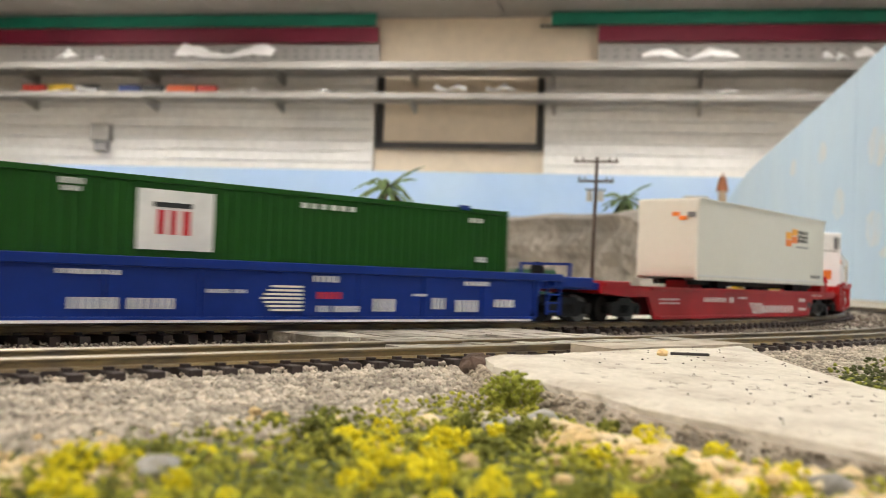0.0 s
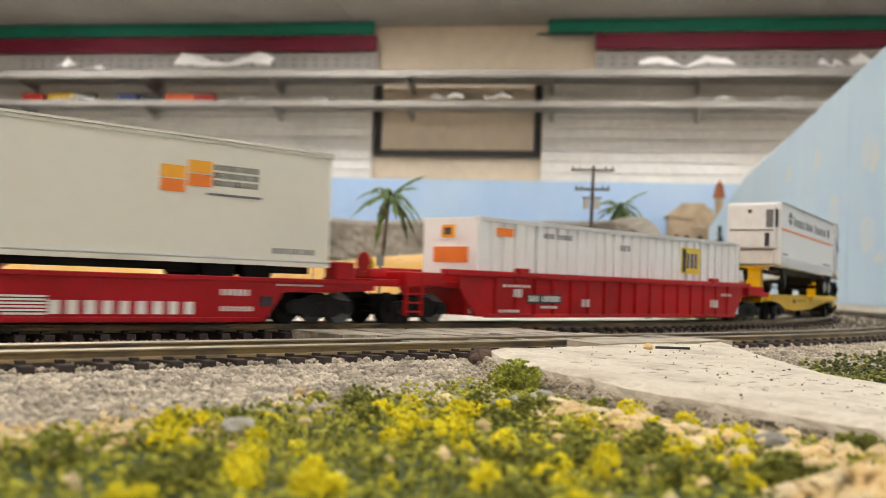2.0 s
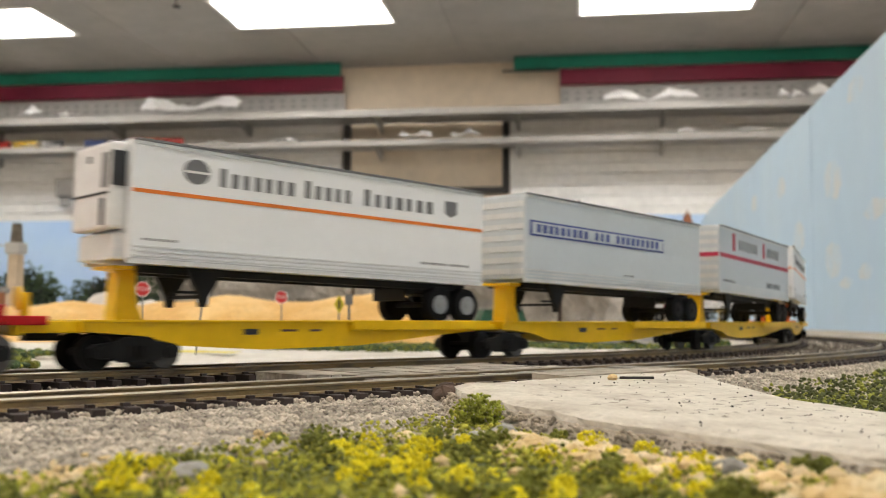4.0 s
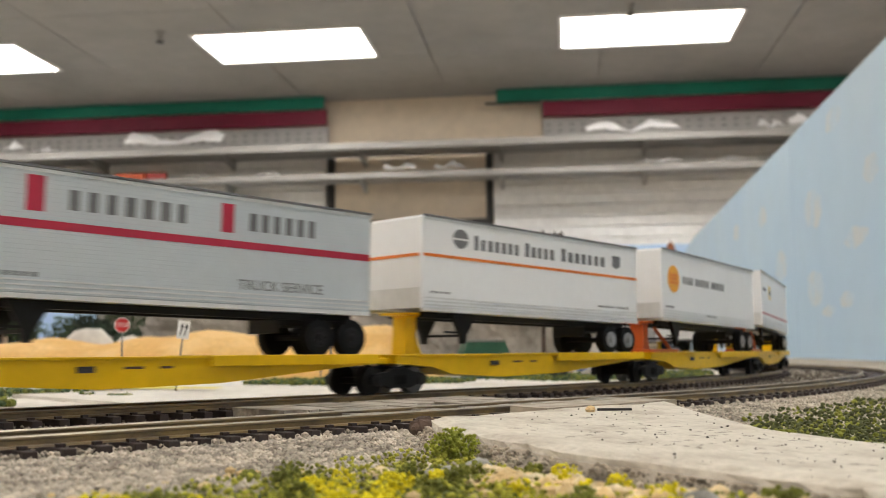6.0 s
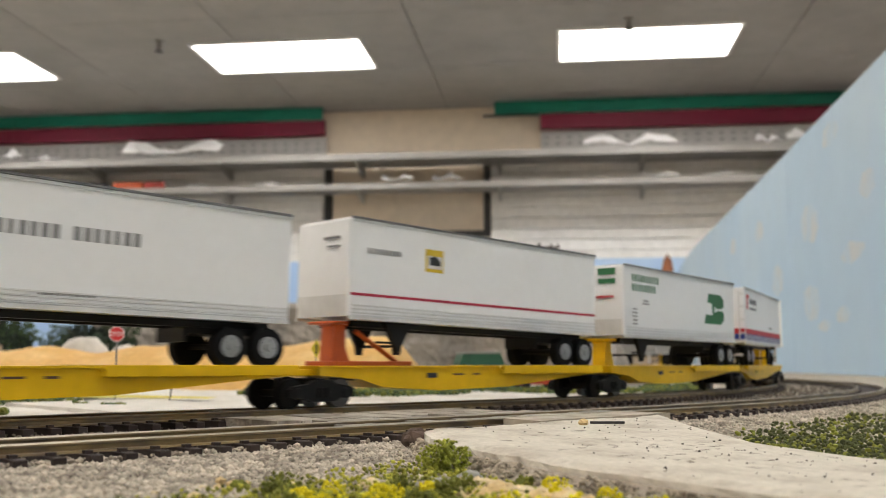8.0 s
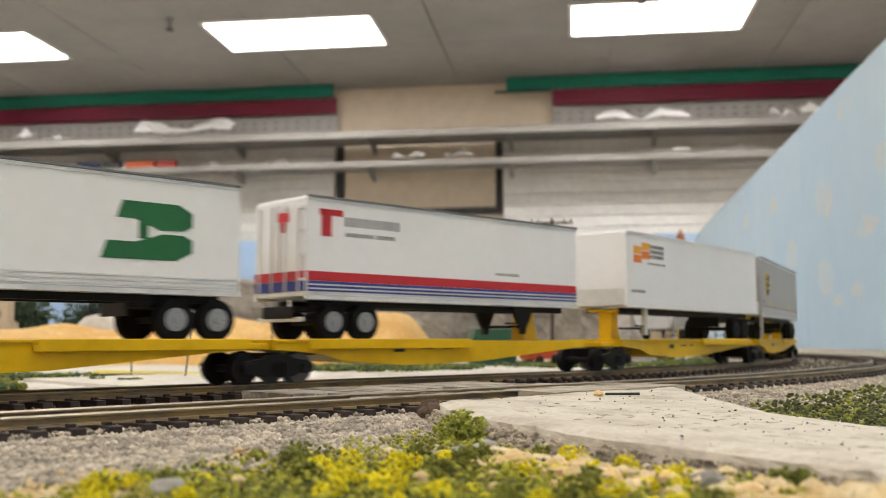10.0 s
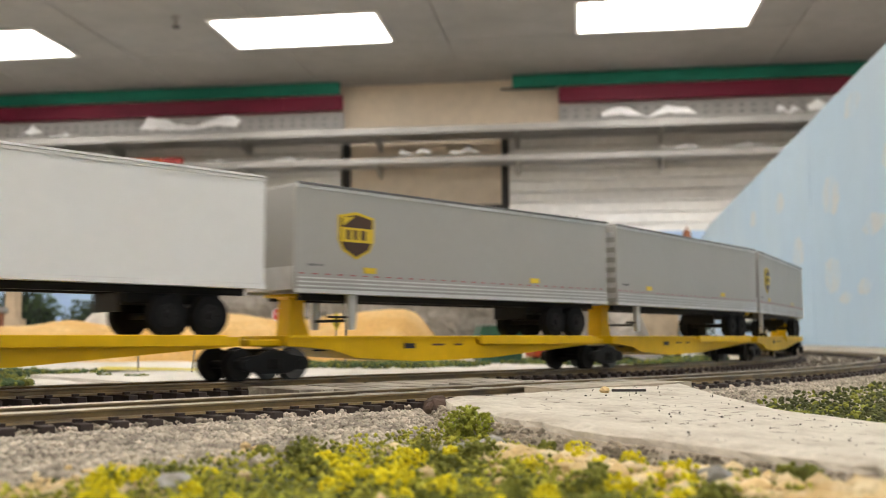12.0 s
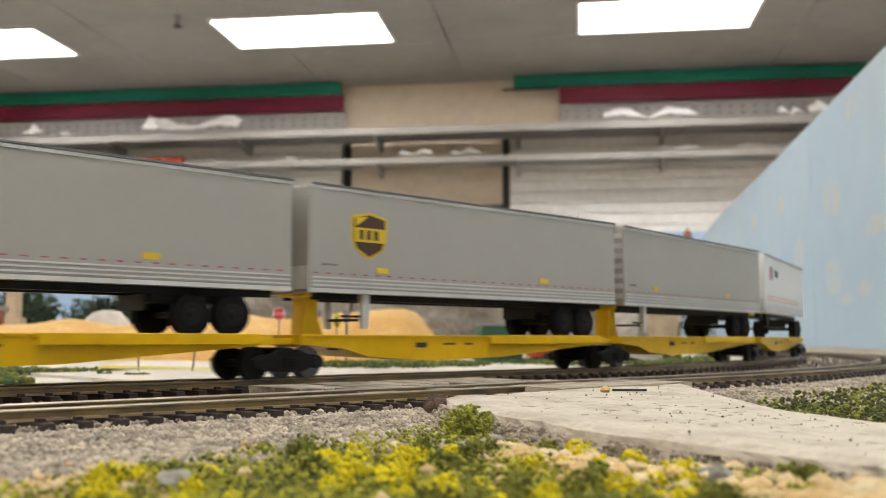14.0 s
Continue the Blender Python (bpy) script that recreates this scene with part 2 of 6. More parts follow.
# a black-framed board on the wall between the slatwall panels
t = thing("wall_frame", "large beige board in a black picture frame on the wall", "picture frame")
part("board", boxes((-2.02, -0.65, WALL_Y - 0.005, WALL_Y + 0.028, 1.18, 1.80)), M_WALL, t)
for nm, sp in (("frame_side", (-2.087, -2.02, WALL_Y - 0.03, WALL_Y + 0.028, 1.12, 1.86)), ("frame_side", (-0.65, -0.59, WALL_Y - 0.03, WALL_Y + 0.028, 1.12, 1.86)),
               ("frame_bottom", (-2.02, -0.65, WALL_Y - 0.03, WALL_Y + 0.028, 1.12, 1.175)), ("frame_top", (-2.02, -0.65, WALL_Y - 0.03, WALL_Y + 0.028, 1.81, 1.86))):
    part(nm, boxes(sp, bevel=0.004), M_BLACK, t)

# crumpled paper sheets and small goods on the shelves
rng = random.Random(5)


def paper(x0, x1, z, y, h, label, wavy=False):
    bm = bmesh.new()
    n = 10
    rows = []
    for j in range(4):
        rows.append([bm.verts.new((x0 + (x1 - x0) * i / n, y - 0.05 * j + rng.uniform(-0.01, 0.01),
                                   z + 0.004 + h * ((0.35 + 0.65 * abs(math.sin(0.6 + i * 0.52))) if wavy else (0.8 + 0.2 * math.sin(i * 0.8 + x0 * 3))) * (1.0 - 0.2 * j) * rng.uniform(0.75, 1.0))) for i in range(n + 1)])
    for j in range(3):
        for i in range(n):
            bm.faces.new((rows[j][i], rows[j][i + 1], rows[j + 1][i + 1], rows[j + 1][i]))
    ext = bmesh.ops.extrude_face_region(bm, geom=bm.faces[:])
    bmesh.ops.translate(bm, vec=(0, 0, -0.003), verts=[g for g in ext["geom"] if isinstance(g, bmesh.types.BMVert)])
    bmesh.ops.recalc_face_normals(bm, faces=bm.faces)
    tagged(part("paper_sheet", bm, M_PAPER), label, "paper", "papers on the shelves")


for x0, x1, h in ((-4.93, -4.79, 0.17), (-4.64, -4.42, 0.09), (-3.78, -2.9, 0.19), (0.22, 0.98, 0.15), (1.62, 1.8, 0.12), (1.85, 2.3, 0.15)):
    paper(x0, x1, 1.76, WALL_Y - 0.41, h * 1.15, "crumpled white paper lying along the upper shelf", x0 > 0)
for x0, x1, h in ((-3.2, -3.08, 0.05), (-2.62, -2.36, 0.05), (-1.5, -1.22, 0.08), (-1.05, -0.8, 0.08), (0.7, 1.0, 0.06), (1.2, 1.6, 0.06), (1.7, 2.2, 0.05), (-4.98, -4.55, 0.06)):
    paper(x0, x1, 1.52, WALL_Y - 0.325, h * 1.6, "small crumpled white paper lying on the lower shelf")

TOY = {"red_model_car": (0.42, 0.03, 0.02), "orange_model_car": (0.62, 0.11, 0.03), "blue_model_car": (0.03, 0.05, 0.16),
       "yellow_model_car": (0.62, 0.42, 0.03), "black_model_car": (0.03, 0.03, 0.035)}
for nm, x0, x1 in (("red_model_car", -3.64, -3.46), ("orange_model_car", -3.93, -3.66), ("black_model_car", -4.16, -3.98), ("blue_model_car", -4.39, -4.19),
                   ("yellow_model_car", -5.08, -4.84), ("red_model_car", -5.34, -5.12), ("black_model_car", -4.78, -4.60)):
    mt = mat(nm, TOY[nm], 0.4)
    t = thing(nm, nm.split("_")[0] + " model railway wagon standing on the lower shelf", "model wagon", "wagons on the shelf", m=pose(0, WALL_Y - 0.36, 1.5205))
    part("body", boxes((x0, x1, -0.03, 0.03, 0.02, 0.085), bevel=0.006), mt, t)
    part("wheelset", boxes((x0 + 0.03, x0 + 0.07, -0.025, 0.025, 0, 0.02)), M_BLACK, t)
    part("wheelset", boxes((x1 - 0.07, x1 - 0.03, -0.025, 0.025, 0, 0.02)), M_BLACK, t)

# a grey fitting hung on the slatwall
t = thing("wall_box", "small grey box fixed on the white slatwall", "box")
part("body", boxes((-4.78, -4.60, WALL_Y - 0.16, WALL_Y - 0.05, 1.13, 1.29), bevel=0.01), M_GREY, t)
part("bracket", boxes((-4.75, -4.63, WALL_Y - 0.13, WALL_Y - 0.05, 1.04, 1.125), bevel=0.004), M_HOLE, t)

# ---- the layout: sky boards, ground, track ----
TOP = 0.61
FAR_Y = 7.90
structure("backdrop_far", boxes((-6.8, 1.4, FAR_Y, FAR_Y + 0.012, -0.06, 0.861)), M_BACK, "sky-blue painted hardboard across the end of the layout")
side = thing("backdrop_side", "pale blue painted hardboard sky along the side of the layout", "backdrop", "", "structure")
for y0, y1 in ((5.276, 7.50), (2.835, 5.270), (0.39, 2.829), (-0.5, 0.384)):
    bm = bmesh.new()
    xa, xb = 0.598 + 0.0216 * y0, 0.598 + 0.0216 * y1
    pts = [(xa, y0), (xa + 0.006, y0), (xb + 0.006, y1), (xb, y1)]
    lo = [bm.verts.new((x, y, -0.06)) for x, y in pts]
    hi = [bm.verts.new((x, y, TOP - 0.056 * max(0.0, y - 5.276))) for x, y in pts]
    bm.faces.new(hi)
    bm.faces.new(lo[::-1])
    for i in range(4):
        bm.faces.new((lo[i], lo[(i + 1) % 4], hi[(i + 1) % 4], hi[i]))
    bmesh.ops.recalc_face_normals(bm, faces=bm.faces)
    part("panel", bm, M_PANEL, side)
for y in (2.832, 0.387):
    xj = 0.598 + 0.0216 * y
    part("joint_strip", boxes((xj + 0.0045, xj + 0.008, y - 0.014, y + 0.014, -0.06, TOP - 0.002)), M_SEAM, side, "darker blue strip behind the joint")
rng = random.Random(11)
for y, z, w, h in ((2.34, 0.545, 0.07, 0.030), (3.29, 0.442, 0.08, 0.037), (2.58, 0.362, 0.09, 0.054), (2.20, 0.245, 0.09, 0.025), (3.02, 0.252, 0.08, 0.05), (2.60, 0.157, 0.09, 0.05),
                   (2.47, 0.094, 0.06, 0.015), (2.07, 0.373, 0.055, 0.033), (3.84, 0.454, 0.08, 0.030), (2.30, 0.113, 0.06, 0.018)):
    bm = bmesh.new()
    k = 18
    ring = []
    for i in range(k):
        a = 6.283 * i / k
        r = 1 + rng.uniform(-0.16, 0.16)
        yy = y + w * r * math.cos(a)
        zz = z + h * r * math.sin(a) * (1.1 if math.sin(a) > 0 else 0.85)
        ring.append(bm.verts.new((0.598 + 0.0216 * yy - 0.0012, yy, zz)))
    bm.faces.new(ring)
    part("painted_cloud", bm, M_CLOUD, side, "soft whitish cloud painted on the board")

TH = radians(39.07)
D_ = Vector((math.sin(TH), math.cos(TH), 0))
N_ = Vector((-math.cos(TH), math.sin(TH), 0))
S0, R0, P0 = 0.289, 0.941, 0.2715      # the train's track: straight to S0, then an arc to the left
P1 = 0.1990                            # the nearer track, round the same centre
CEN = N_ * (P0 + R0) + D_ * S0
RAIL_Z, RAIL_Z1 = -0.0145, -0.0152
RAIL_H = 0.0024


def ps(p, s, z=0.0):
    """World place of a point p metres off to the side of the lens and s metres along the track (round the arc too)."""
    if s <= S0:
        v = N_ * p + D_ * s
    else:
        r = R0 + P0 - p
        a = (s - S0) / R0
        v = CEN + (D_ * math.sin(a) - N_ * math.cos(a)) * r
    return Vector((v.x, v.y, z))


def heading(s):
    """Unit way along the track at s."""
    a = max(0.0, (s - S0) / R0)
    return (D_ * math.cos(a) + N_ * math.sin(a)).normalized()


def to_ps(x, y):
    v = Vector((x, y, 0))
    p, s = v.dot(N_), v.dot(D_)
    if s > S0:
        w = v - CEN
        a = math.atan2(w.dot(D_), -w.dot(N_))
        if -0.2 < a < 2.8:
            return P0 + R0 - w.length, S0 + R0 * a
        return 1.5, s
    return p, s


M_GROUND = mat("plaster_ground", (0.42, 0.38, 0.31), 0.95, vary=0.1, size=25, second=(0.30, 0.27, 0.20), amount=0.5, bump=0.6, bump_size=500, fine=0.15)
M_FAR = mat("white_plaster", (0.62, 0.59, 0.53), 0.95, vary=0.1, size=14, second=(0.48, 0.44, 0.37), amount=0.4, bump=0.4, bump_size=300, fine=0.1)
M_TURF = mat("green_turf", (0.085, 0.095, 0.022), 0.95, vary=0.3, size=60, second=(0.055, 0.085, 0.03), amount=0.6, bump=0.9, bump_size=900, fine=0.3)


def height(x, y):
    p, s = to_ps(x, y)
    nz = noise.noise(Vector((x * 22, y * 22, 0.3))) * 0.0012 + noise.noise(Vector((x * 90, y * 90, 1.7))) * 0.0005
    bed = -0.0196
    if p < 0.178:
        k = min(1.0, (0.178 - p) / 0.045)
        base = bed - 0.0022 * k * k * (3 - 2 * k)
        base -= 0.0022 * max(0.0, min(1.0, (0.13 - p) / 0.08)) * (1 - 0.7 * max(0.0, min(1.0, (s - 0.09) / 0.03)))
        return base + nz * min(1.0, 0.25 + k)
    if p > 0.295:
        k = min(1.0, (p - 0.295) / 0.05)
        return bed - 0.0018 * k * k * (3 - 2 * k) + nz * k
    return bed + nz * 0.15


def spaced(lo, hi, c, fine, growth):
    """Grid lines: fine near c, wider with the distance from it."""
    out = [c]
    step = fine
    v = c
    while v < hi:
        v += step
        step *= growth if v > c + 0.16 else 1.0
        out.append(min(v, hi))
    step, v = fine, c
    while v > lo:
        v -= step
        step *= growth if v < c - 0.16 else 1.0
        out.insert(0, max(v, lo))
    return out


gx = spaced(-6.8, 0.64, -0.02, 0.0028, 1.035)
gy = spaced(-0.35, FAR_Y - 0.005, 0.2, 0.0028, 1.03)
verts = [(x if x < 0.6 else 0.597 + 0.0216 * y, y, height(x, y)) for y in gy for x in gx]
nx = len(gx)
faces = [(j * nx + i, j * nx + i + 1, (j + 1) * nx + i + 1, (j + 1) * nx + i) for j in range(len(gy) - 1) for i in range(nx - 1)]
me = bpy.data.meshes.new("ground")
me.from_pydata(verts, [], faces)
me.materials.append(M_GROUND)
me.materials.append(M_FAR)
me.materials.append(M_TURF)
idx = []
for f in faces:
    x, y, _ = verts[f[0]]
    p = to_ps(x, y)[0]
    idx.append(1 if p > 0.30 else (2 if p < 0.148 and to_ps(x, y)[1] < 0.135 else 0))
me.polygons.foreach_set("material_index", idx)
me.polygons.foreach_set("use_smooth", [True] * len(faces))
tagged(new("ground", me), "tan and whitish plaster scenery base of the model layout", "", "", "structure")
structure("layout_table", boxes((-6.8, 0.6, -0.35, FAR_Y - 0.01, -0.10, -0.032)), M_WALL, "plywood table top under the scenery")

M_RAIL = mat("weathered_rail", (0.25, 0.18, 0.085), 0.45, metal=0.3, vary=0.15, size=80, second=(0.13, 0.10, 0.07))
M_RAILTOP = mat("polished_railhead", (0.46, 0.41, 0.33), 0.45, metal=0.85, vary=0.1, size=60)
M_TIE = mat("dark_brown_tie", (0.032, 0.020, 0.018), 0.6, vary=0.2, size=200, fine=0.15, per_object=0.25)
M_BALLAST = mat("ballast", (0.37, 0.325, 0.265), 0.9, vary=0.2, size=120, fine=0.15, per_object=0.95)
# darker copy of the ballast: shadow in and between the tracks, put into its colour
M_BEDSTONE = mat("shaded_bed_stone", (0.19, 0.16, 0.13), 0.9, vary=0.2, size=120, fine=0.15, per_object=0.8)

track_len = 2.6


def rail(p, z, s_from, s_to, parent):
    """One rail: base, web and head drawn along the track."""
    prof = [(-0.0012, 0), (0.0012, 0), (0.0010, 0.0004), (0.0003, 0.0006), (0.0003, 0.0015), (0.0006, 0.0017), (0.0006, 0.0021), (0.00035, RAIL_H), (-0.00035, RAIL_H), (-0.0006, 0.0021), (-0.0006, 0.0017), (-0.0003, 0.0015), (-0.0003, 0.0006), (-0.0010, 0.0004)]
    bm = bmesh.new()
    s, rings = s_from, []
    while s <= s_to:
        c = [bm.verts.new(ps(p + u, s, z - RAIL_H + h)) for u, h in prof]
        rings.append(c)
        s += 0.5 if s < -0.5 else (0.02 if s > S0 - 0.03 else 0.05)
    k = len(prof)
    for a, b in zip(rings, rings[1:]):
        for i in range(k):
            bm.faces.new((a[i], a[(i + 1) % k], b[(i + 1) % k], b[i]))
    bmesh.ops.recalc_face_normals(bm, faces=bm.faces)
    for f in bm.faces:
        f.material_index = 1 if f.normal.z > 0.4 and f.calc_center_median().z > z - 0.0004 else 0
    ob = part("rail", bm, M_RAIL, parent)
    ob.data.materials.append(M_RAILTOP)
    return ob


def tie_mesh():
    bm = bmesh.new()
    box(bm, -0.0149, 0.0149, -0.00135, 0.00135, -0.0026, 0.0, 0.00015, 1)
    for u in (-0.0083, 0.0083):
        for o in (-0.0022, 0.0022):
            box(bm, u + o - 0.0007, u + o + 0.0007, -0.0008, 0.0008, 0.0, 0.0007)
    me = bpy.data.meshes.new("tie")
    bm.to_mesh(me)
    bm.free()
    me.materials.append(M_TIE)
    return me


TIE = tie_mesh()
for p, z, nm in ((P0, RAIL_Z, "dark model railway track that the train runs on"), (P1, RAIL_Z1, "dark empty model railway track beside the ballast")):
    t = thing("track", nm, "railway track", "tracks", "structure")
    for u in (-0.0083, 0.0083):
        rail(p + u, z, -1.0, track_len, t)
    s, spots = -0.06, []
    while s < track_len:
        spots.append(s)
        s += 0.0072
    for i, s in enumerate(spots[:170]):
        w = heading(s)
        ob = new("tie", TIE)
        ob.parent = t
        c = ps(p, s, z - RAIL_H - 0.0001)
        ob.matrix_basis = Matrix.Translation(c) @ Matrix.Rotation(math.atan2(w.y, w.x) + radians(90) + math.sin(i * 12.9) * 0.02, 4, "Z")
    bm = bmesh.new()
    for s in spots[170:]:
        w = heading(s)
        b2 = bmesh.ops.create_cube(bm, size=1.0)
        m = Matrix.Translation(ps(p, s, z - RAIL_H - 0.0014)) @ Matrix.Rotation(math.atan2(w.y, w.x), 4, "Z") @ Matrix.Diagonal((0.0027, 0.0298, 0.0026, 1))
        bmesh.ops.transform(bm, matrix=m, verts=b2["verts"])
    tagged(part("far_ties", bm, M_TIE, t), kind="stuff")

# ballast: loose stones on the shoulder and between the ties
nr = np.random.default_rng(3)


def track_spots(count, p_lo, p_hi, s_lo, s_hi, near=1.0):
    u = nr.random(count) ** near
    return nr.uniform(p_lo, p_hi, count), s_lo + (s_hi - s_lo) * u


cs, rs, bed_c, bed_r = [], [], [], []
for count, p0, p1, s0, s1, r0, r1 in ((21000, 0.122, 0.187, -0.03, 0.165, 0.00035, 0.00085), (9000, 0.14, 0.187, 0.24, 0.75, 0.0004, 0.0008), (4500, 0.10, 0.16, 0.25, 0.8, 0.0004, 0.0009),
                                      (9500, 0.186, 0.30, -0.02, 0.5, 0.0003, 0.0006), (1500, 0.21, 0.29, 0.3, 1.2, 0.0006, 0.0012)):
    pp, ss = track_spots(count, p0, p1, s0, s1, 1.3)
    for p, s in zip(pp, ss):
        v = ps(p, s)
        r = nr.uniform(r0, r1)
        if s < 0.2 and p < 0.148 and nr.random() < (0.148 - p) / 0.022:
            continue
        up = 0.0009 if 0.1855 < p < 0.30 else 0.0
        (bed_c if p > 0.1875 else cs).append((v.x, v.y, height(v.x, v.y) + r * 0.25 + up * nr.uniform(0.5, 1.0)))
        (bed_r if p > 0.1875 else rs).append(r)
tagged(scatter_mesh("ballast", cs, rs, M_BALLAST, nr, 0.8, 0.3), "pale grey and tan crushed stone ballast along the track", "ballast", "", "stuff")
# stones past p = 0.1875 take the colour darkened for the shadow there
tagged(scatter_mesh("bed_ballast", bed_c, bed_r, M_BEDSTONE, nr, 0.8, 0.3), "dark brown ballast between the rails, shade put into its colour", "ballast", "", "stuff")

# ---- foreground: road slab, planks, stones, ground foam ----
M_SLAB = mat("cast_plaster", (0.57, 0.525, 0.445), 0.9, vary=0.1, size=70, second=(0.45, 0.40, 0.33), amount=0.42, bump=0.8, bump_size=260, fine=0.12)
M_PLANK = mat("grey_plank", (0.44, 0.38, 0.30), 0.85, vary=0.15, size=90, bump=0.5, bump_size=700)
M_PAD = mat("grey_crossing", (0.40, 0.365, 0.31), 0.9, vary=0.15, size=130, second=(0.17, 0.145, 0.12), amount=0.55, bump=1.0, bump_size=300)
M_TAN = mat("tan_rock", (0.62, 0.45, 0.22), 0.9, vary=0.15, size=150, second=(0.67, 0.57, 0.37), amount=0.5, bump=0.5, bump_size=900, per_object=0.2)
M_GREYROCK = mat("grey_rock", (0.30, 0.29, 0.27), 0.9, vary=0.15, size=150, bump=0.6, bump_size=900, per_object=0.2)
M_FOAM_Y = mat("yellow_foam", (0.82, 0.71, 0.010), 0.95, vary=0.12, size=300, per_object=0.25)
M_FOAM_O = mat("olive_foam", (0.44, 0.43, 0.05), 0.95, vary=0.2, size=300, per_object=0.45)
M_VERGE = mat("dark_verge_foam", (0.095, 0.11, 0.032), 0.95, vary=0.2, size=300, per_object=0.45)
M_FOAM_B = mat("fresh_green_foam", (0.30, 0.33, 0.035), 0.95, vary=0.2, size=300, per_object=0.45)
M_FOAM_G = mat("green_foam", (0.20, 0.215, 0.03), 0.95, vary=0.2, size=300, per_object=0.45)
M_RUBBLE = mat("edge_rubble", (0.47, 0.40, 0.31), 0.9, vary=0.2, size=200, bump=0.4, bump_size=900, per_object=0.5)
M_SOIL = mat("sandy_soil", (0.36, 0.31, 0.25), 0.95, vary=0.2, size=220, second=(0.30, 0.255, 0.20), amount=0.5, bump=1.0, bump_size=1100, fine=0.2)
M_LUMP = mat("dark_plaster", (0.10, 0.065, 0.048), 0.9, vary=0.2, size=200, bump=0.6, bump_size=900)
M_STICK = mat("burnt_match", (0.02, 0.017, 0.015), 0.7)
M_DARK = mat("dark_chip", (0.05, 0.04, 0.035), 0.8)

LEFT = [(0.172, 0.1595), (0.160, 0.1512), (0.145, 0.1450), (0.128, 0.1405), (0.111, 0.1370), (0.092, 0.1385), (0.075, 0.138), (0.060, 0.137), (0.04, 0.133), (0.0, 0.125)]
RIGHT = [(0.172, 0.262), (0.160, 0.250), (0.145, 0.236), (0.128, 0.221), (0.111, 0.207), (0.092, 0.199), (0.075, 0.198), (0.060, 0.199), (0.04, 0.20), (0.0, 0.20)]


def slab_top(p, s):
    return -0.0153 - 0.0032 * min(1.0, max(0.0, (0.172 - p) / 0.10)) - 0.004 * max(0.0, 0.06 - p) / 0.06 + noise.noise(Vector((p * 60, s * 60, 5))) * 0.0004 + noise.noise(Vector((p * 240, s * 240, 5))) * 0.00016


def road_slab():
    bm = bmesh.new()
    rows = []
    fine = []
    for i in range(len(LEFT) - 1):
        for k in range(5):
            u = k / 5
            fine.append(tuple(tuple(a + (b - a) * u for a, b in zip(E[i], E[i + 1])) for E in (LEFT, RIGHT)))
    fine.append((LEFT[-1], RIGHT[-1]))
    cols = 26
    for r, ((pl, sl), (pr, sr)) in enumerate(fine):
        row = []
        for c in range(cols + 1):
            u = c / cols
            p, s = pl + (pr - pl) * u, sl + (sr - sl) * u
            if c in (0, cols):
                s += noise.noise(Vector((p * 190, c, 2))) * 0.0022 + noise.noise(Vector((p * 600, c, 8))) * 0.0009
            z = slab_top(p, s) - ((0.0010 + 0.0006 * noise.noise(Vector((p * 400, c, 4)))) if c in (0, cols) or r == 0 else 0.0001 * (c in (1, cols - 1)))
            row.append(bm.verts.new(ps(p, s, z)))
        rows.append(row)
    for a, b in zip(rows, rows[1:]):
        for c in range(cols):
            bm.faces.new((a[c], a[c + 1], b[c + 1], b[c]))
    # broken edge faces down to the ground
    edge = [r[0] for r in rows], [r[-1] for r in rows], rows[0]
    bank = []
    for n_, e in enumerate(edge):
        rings = [e]
        for drop, out in ((0.0011, 0.0003), (0.0024, 0.0022), (0.0042, 0.0046), (0.0085, 0.0085)) if n_ == 0 else ((0.010, 0.0),):
            low = []
            for v in e:
                w = noise.noise(v.co * 260) * 0.0009 + noise.noise(v.co * 900) * 0.0004
                d = v.co - D_ * (out + w * (n_ == 0))
                d.z = v.co.z - drop + (w * 0.5 if out > 0.001 else 0.0)
                low.append(bm.verts.new(d))
            rings.append(low)
        for k_, (a, b) in enumerate(zip(rings, rings[1:])):
            for i in range(len(e) - 1):
                f = bm.faces.new((a[i], a[i + 1], b[i + 1], b[i]))
                f.material_index = 1 if k_ > 0 else 0
    bmesh.ops.recalc_face_normals(bm, faces=bm.faces)
    slab = part("road_slab", bm, M_SLAB, smooth=False)
    slab.data.materials.append(M_SOIL)
    tagged(slab, "cracked off-white plaster road slab leading up to the track", "road slab", "", "structure")


road_slab()
rng = random.Random(8)
# crumbs and dark chips lying on the slab
cs, rs = [], []
for _ in range(170):
    p, u = rng.uniform(0.06, 0.17), rng.random() ** 0.8
    k = (0.172 - p) / 0.112
    s = 0.15 - 0.02 * k + 0.004 + u * (0.085 - 0.025 * k)
    cs.append(tuple(ps(p, s, slab_top(p, s) + 0.0001)))
    rs.append(0.0001 + 0.00022 * rng.random() ** 3)
tagged(scatter_mesh("grit", cs, rs, M_DARK, np.random.default_rng(2)), "dark grit crumbs scattered on the plaster road", "grit", "", "stuff")
bm = bmesh.new()
for _ in range(60):      # fine dents and scratches with a shape of their own, laid as thin dark slivers
    p, s = rng.uniform(0.06, 0.15), rng.uniform(0.148, 0.19)
    w = rng.uniform(0.0015, 0.005)
    a, b = ps(p, s), ps(p - w * 0.5, s + w * 0.6)
    za, zb = slab_top(p, s) + 0.00012, slab_top(p - w * 0.5, s + w * 0.6) + 0.00012
    mid = (a + b) / 2
    vs = [bm.verts.new((a.x, a.y, za)), bm.verts.new((mid.x, mid.y + 0.00018, (za + zb) / 2 + 0.0001)), bm.verts.new((b.x, b.y, zb)), bm.verts.new((mid.x, mid.y - 0.00018, (za + zb) / 2 + 0.0001))]
    bm.faces.new(vs)
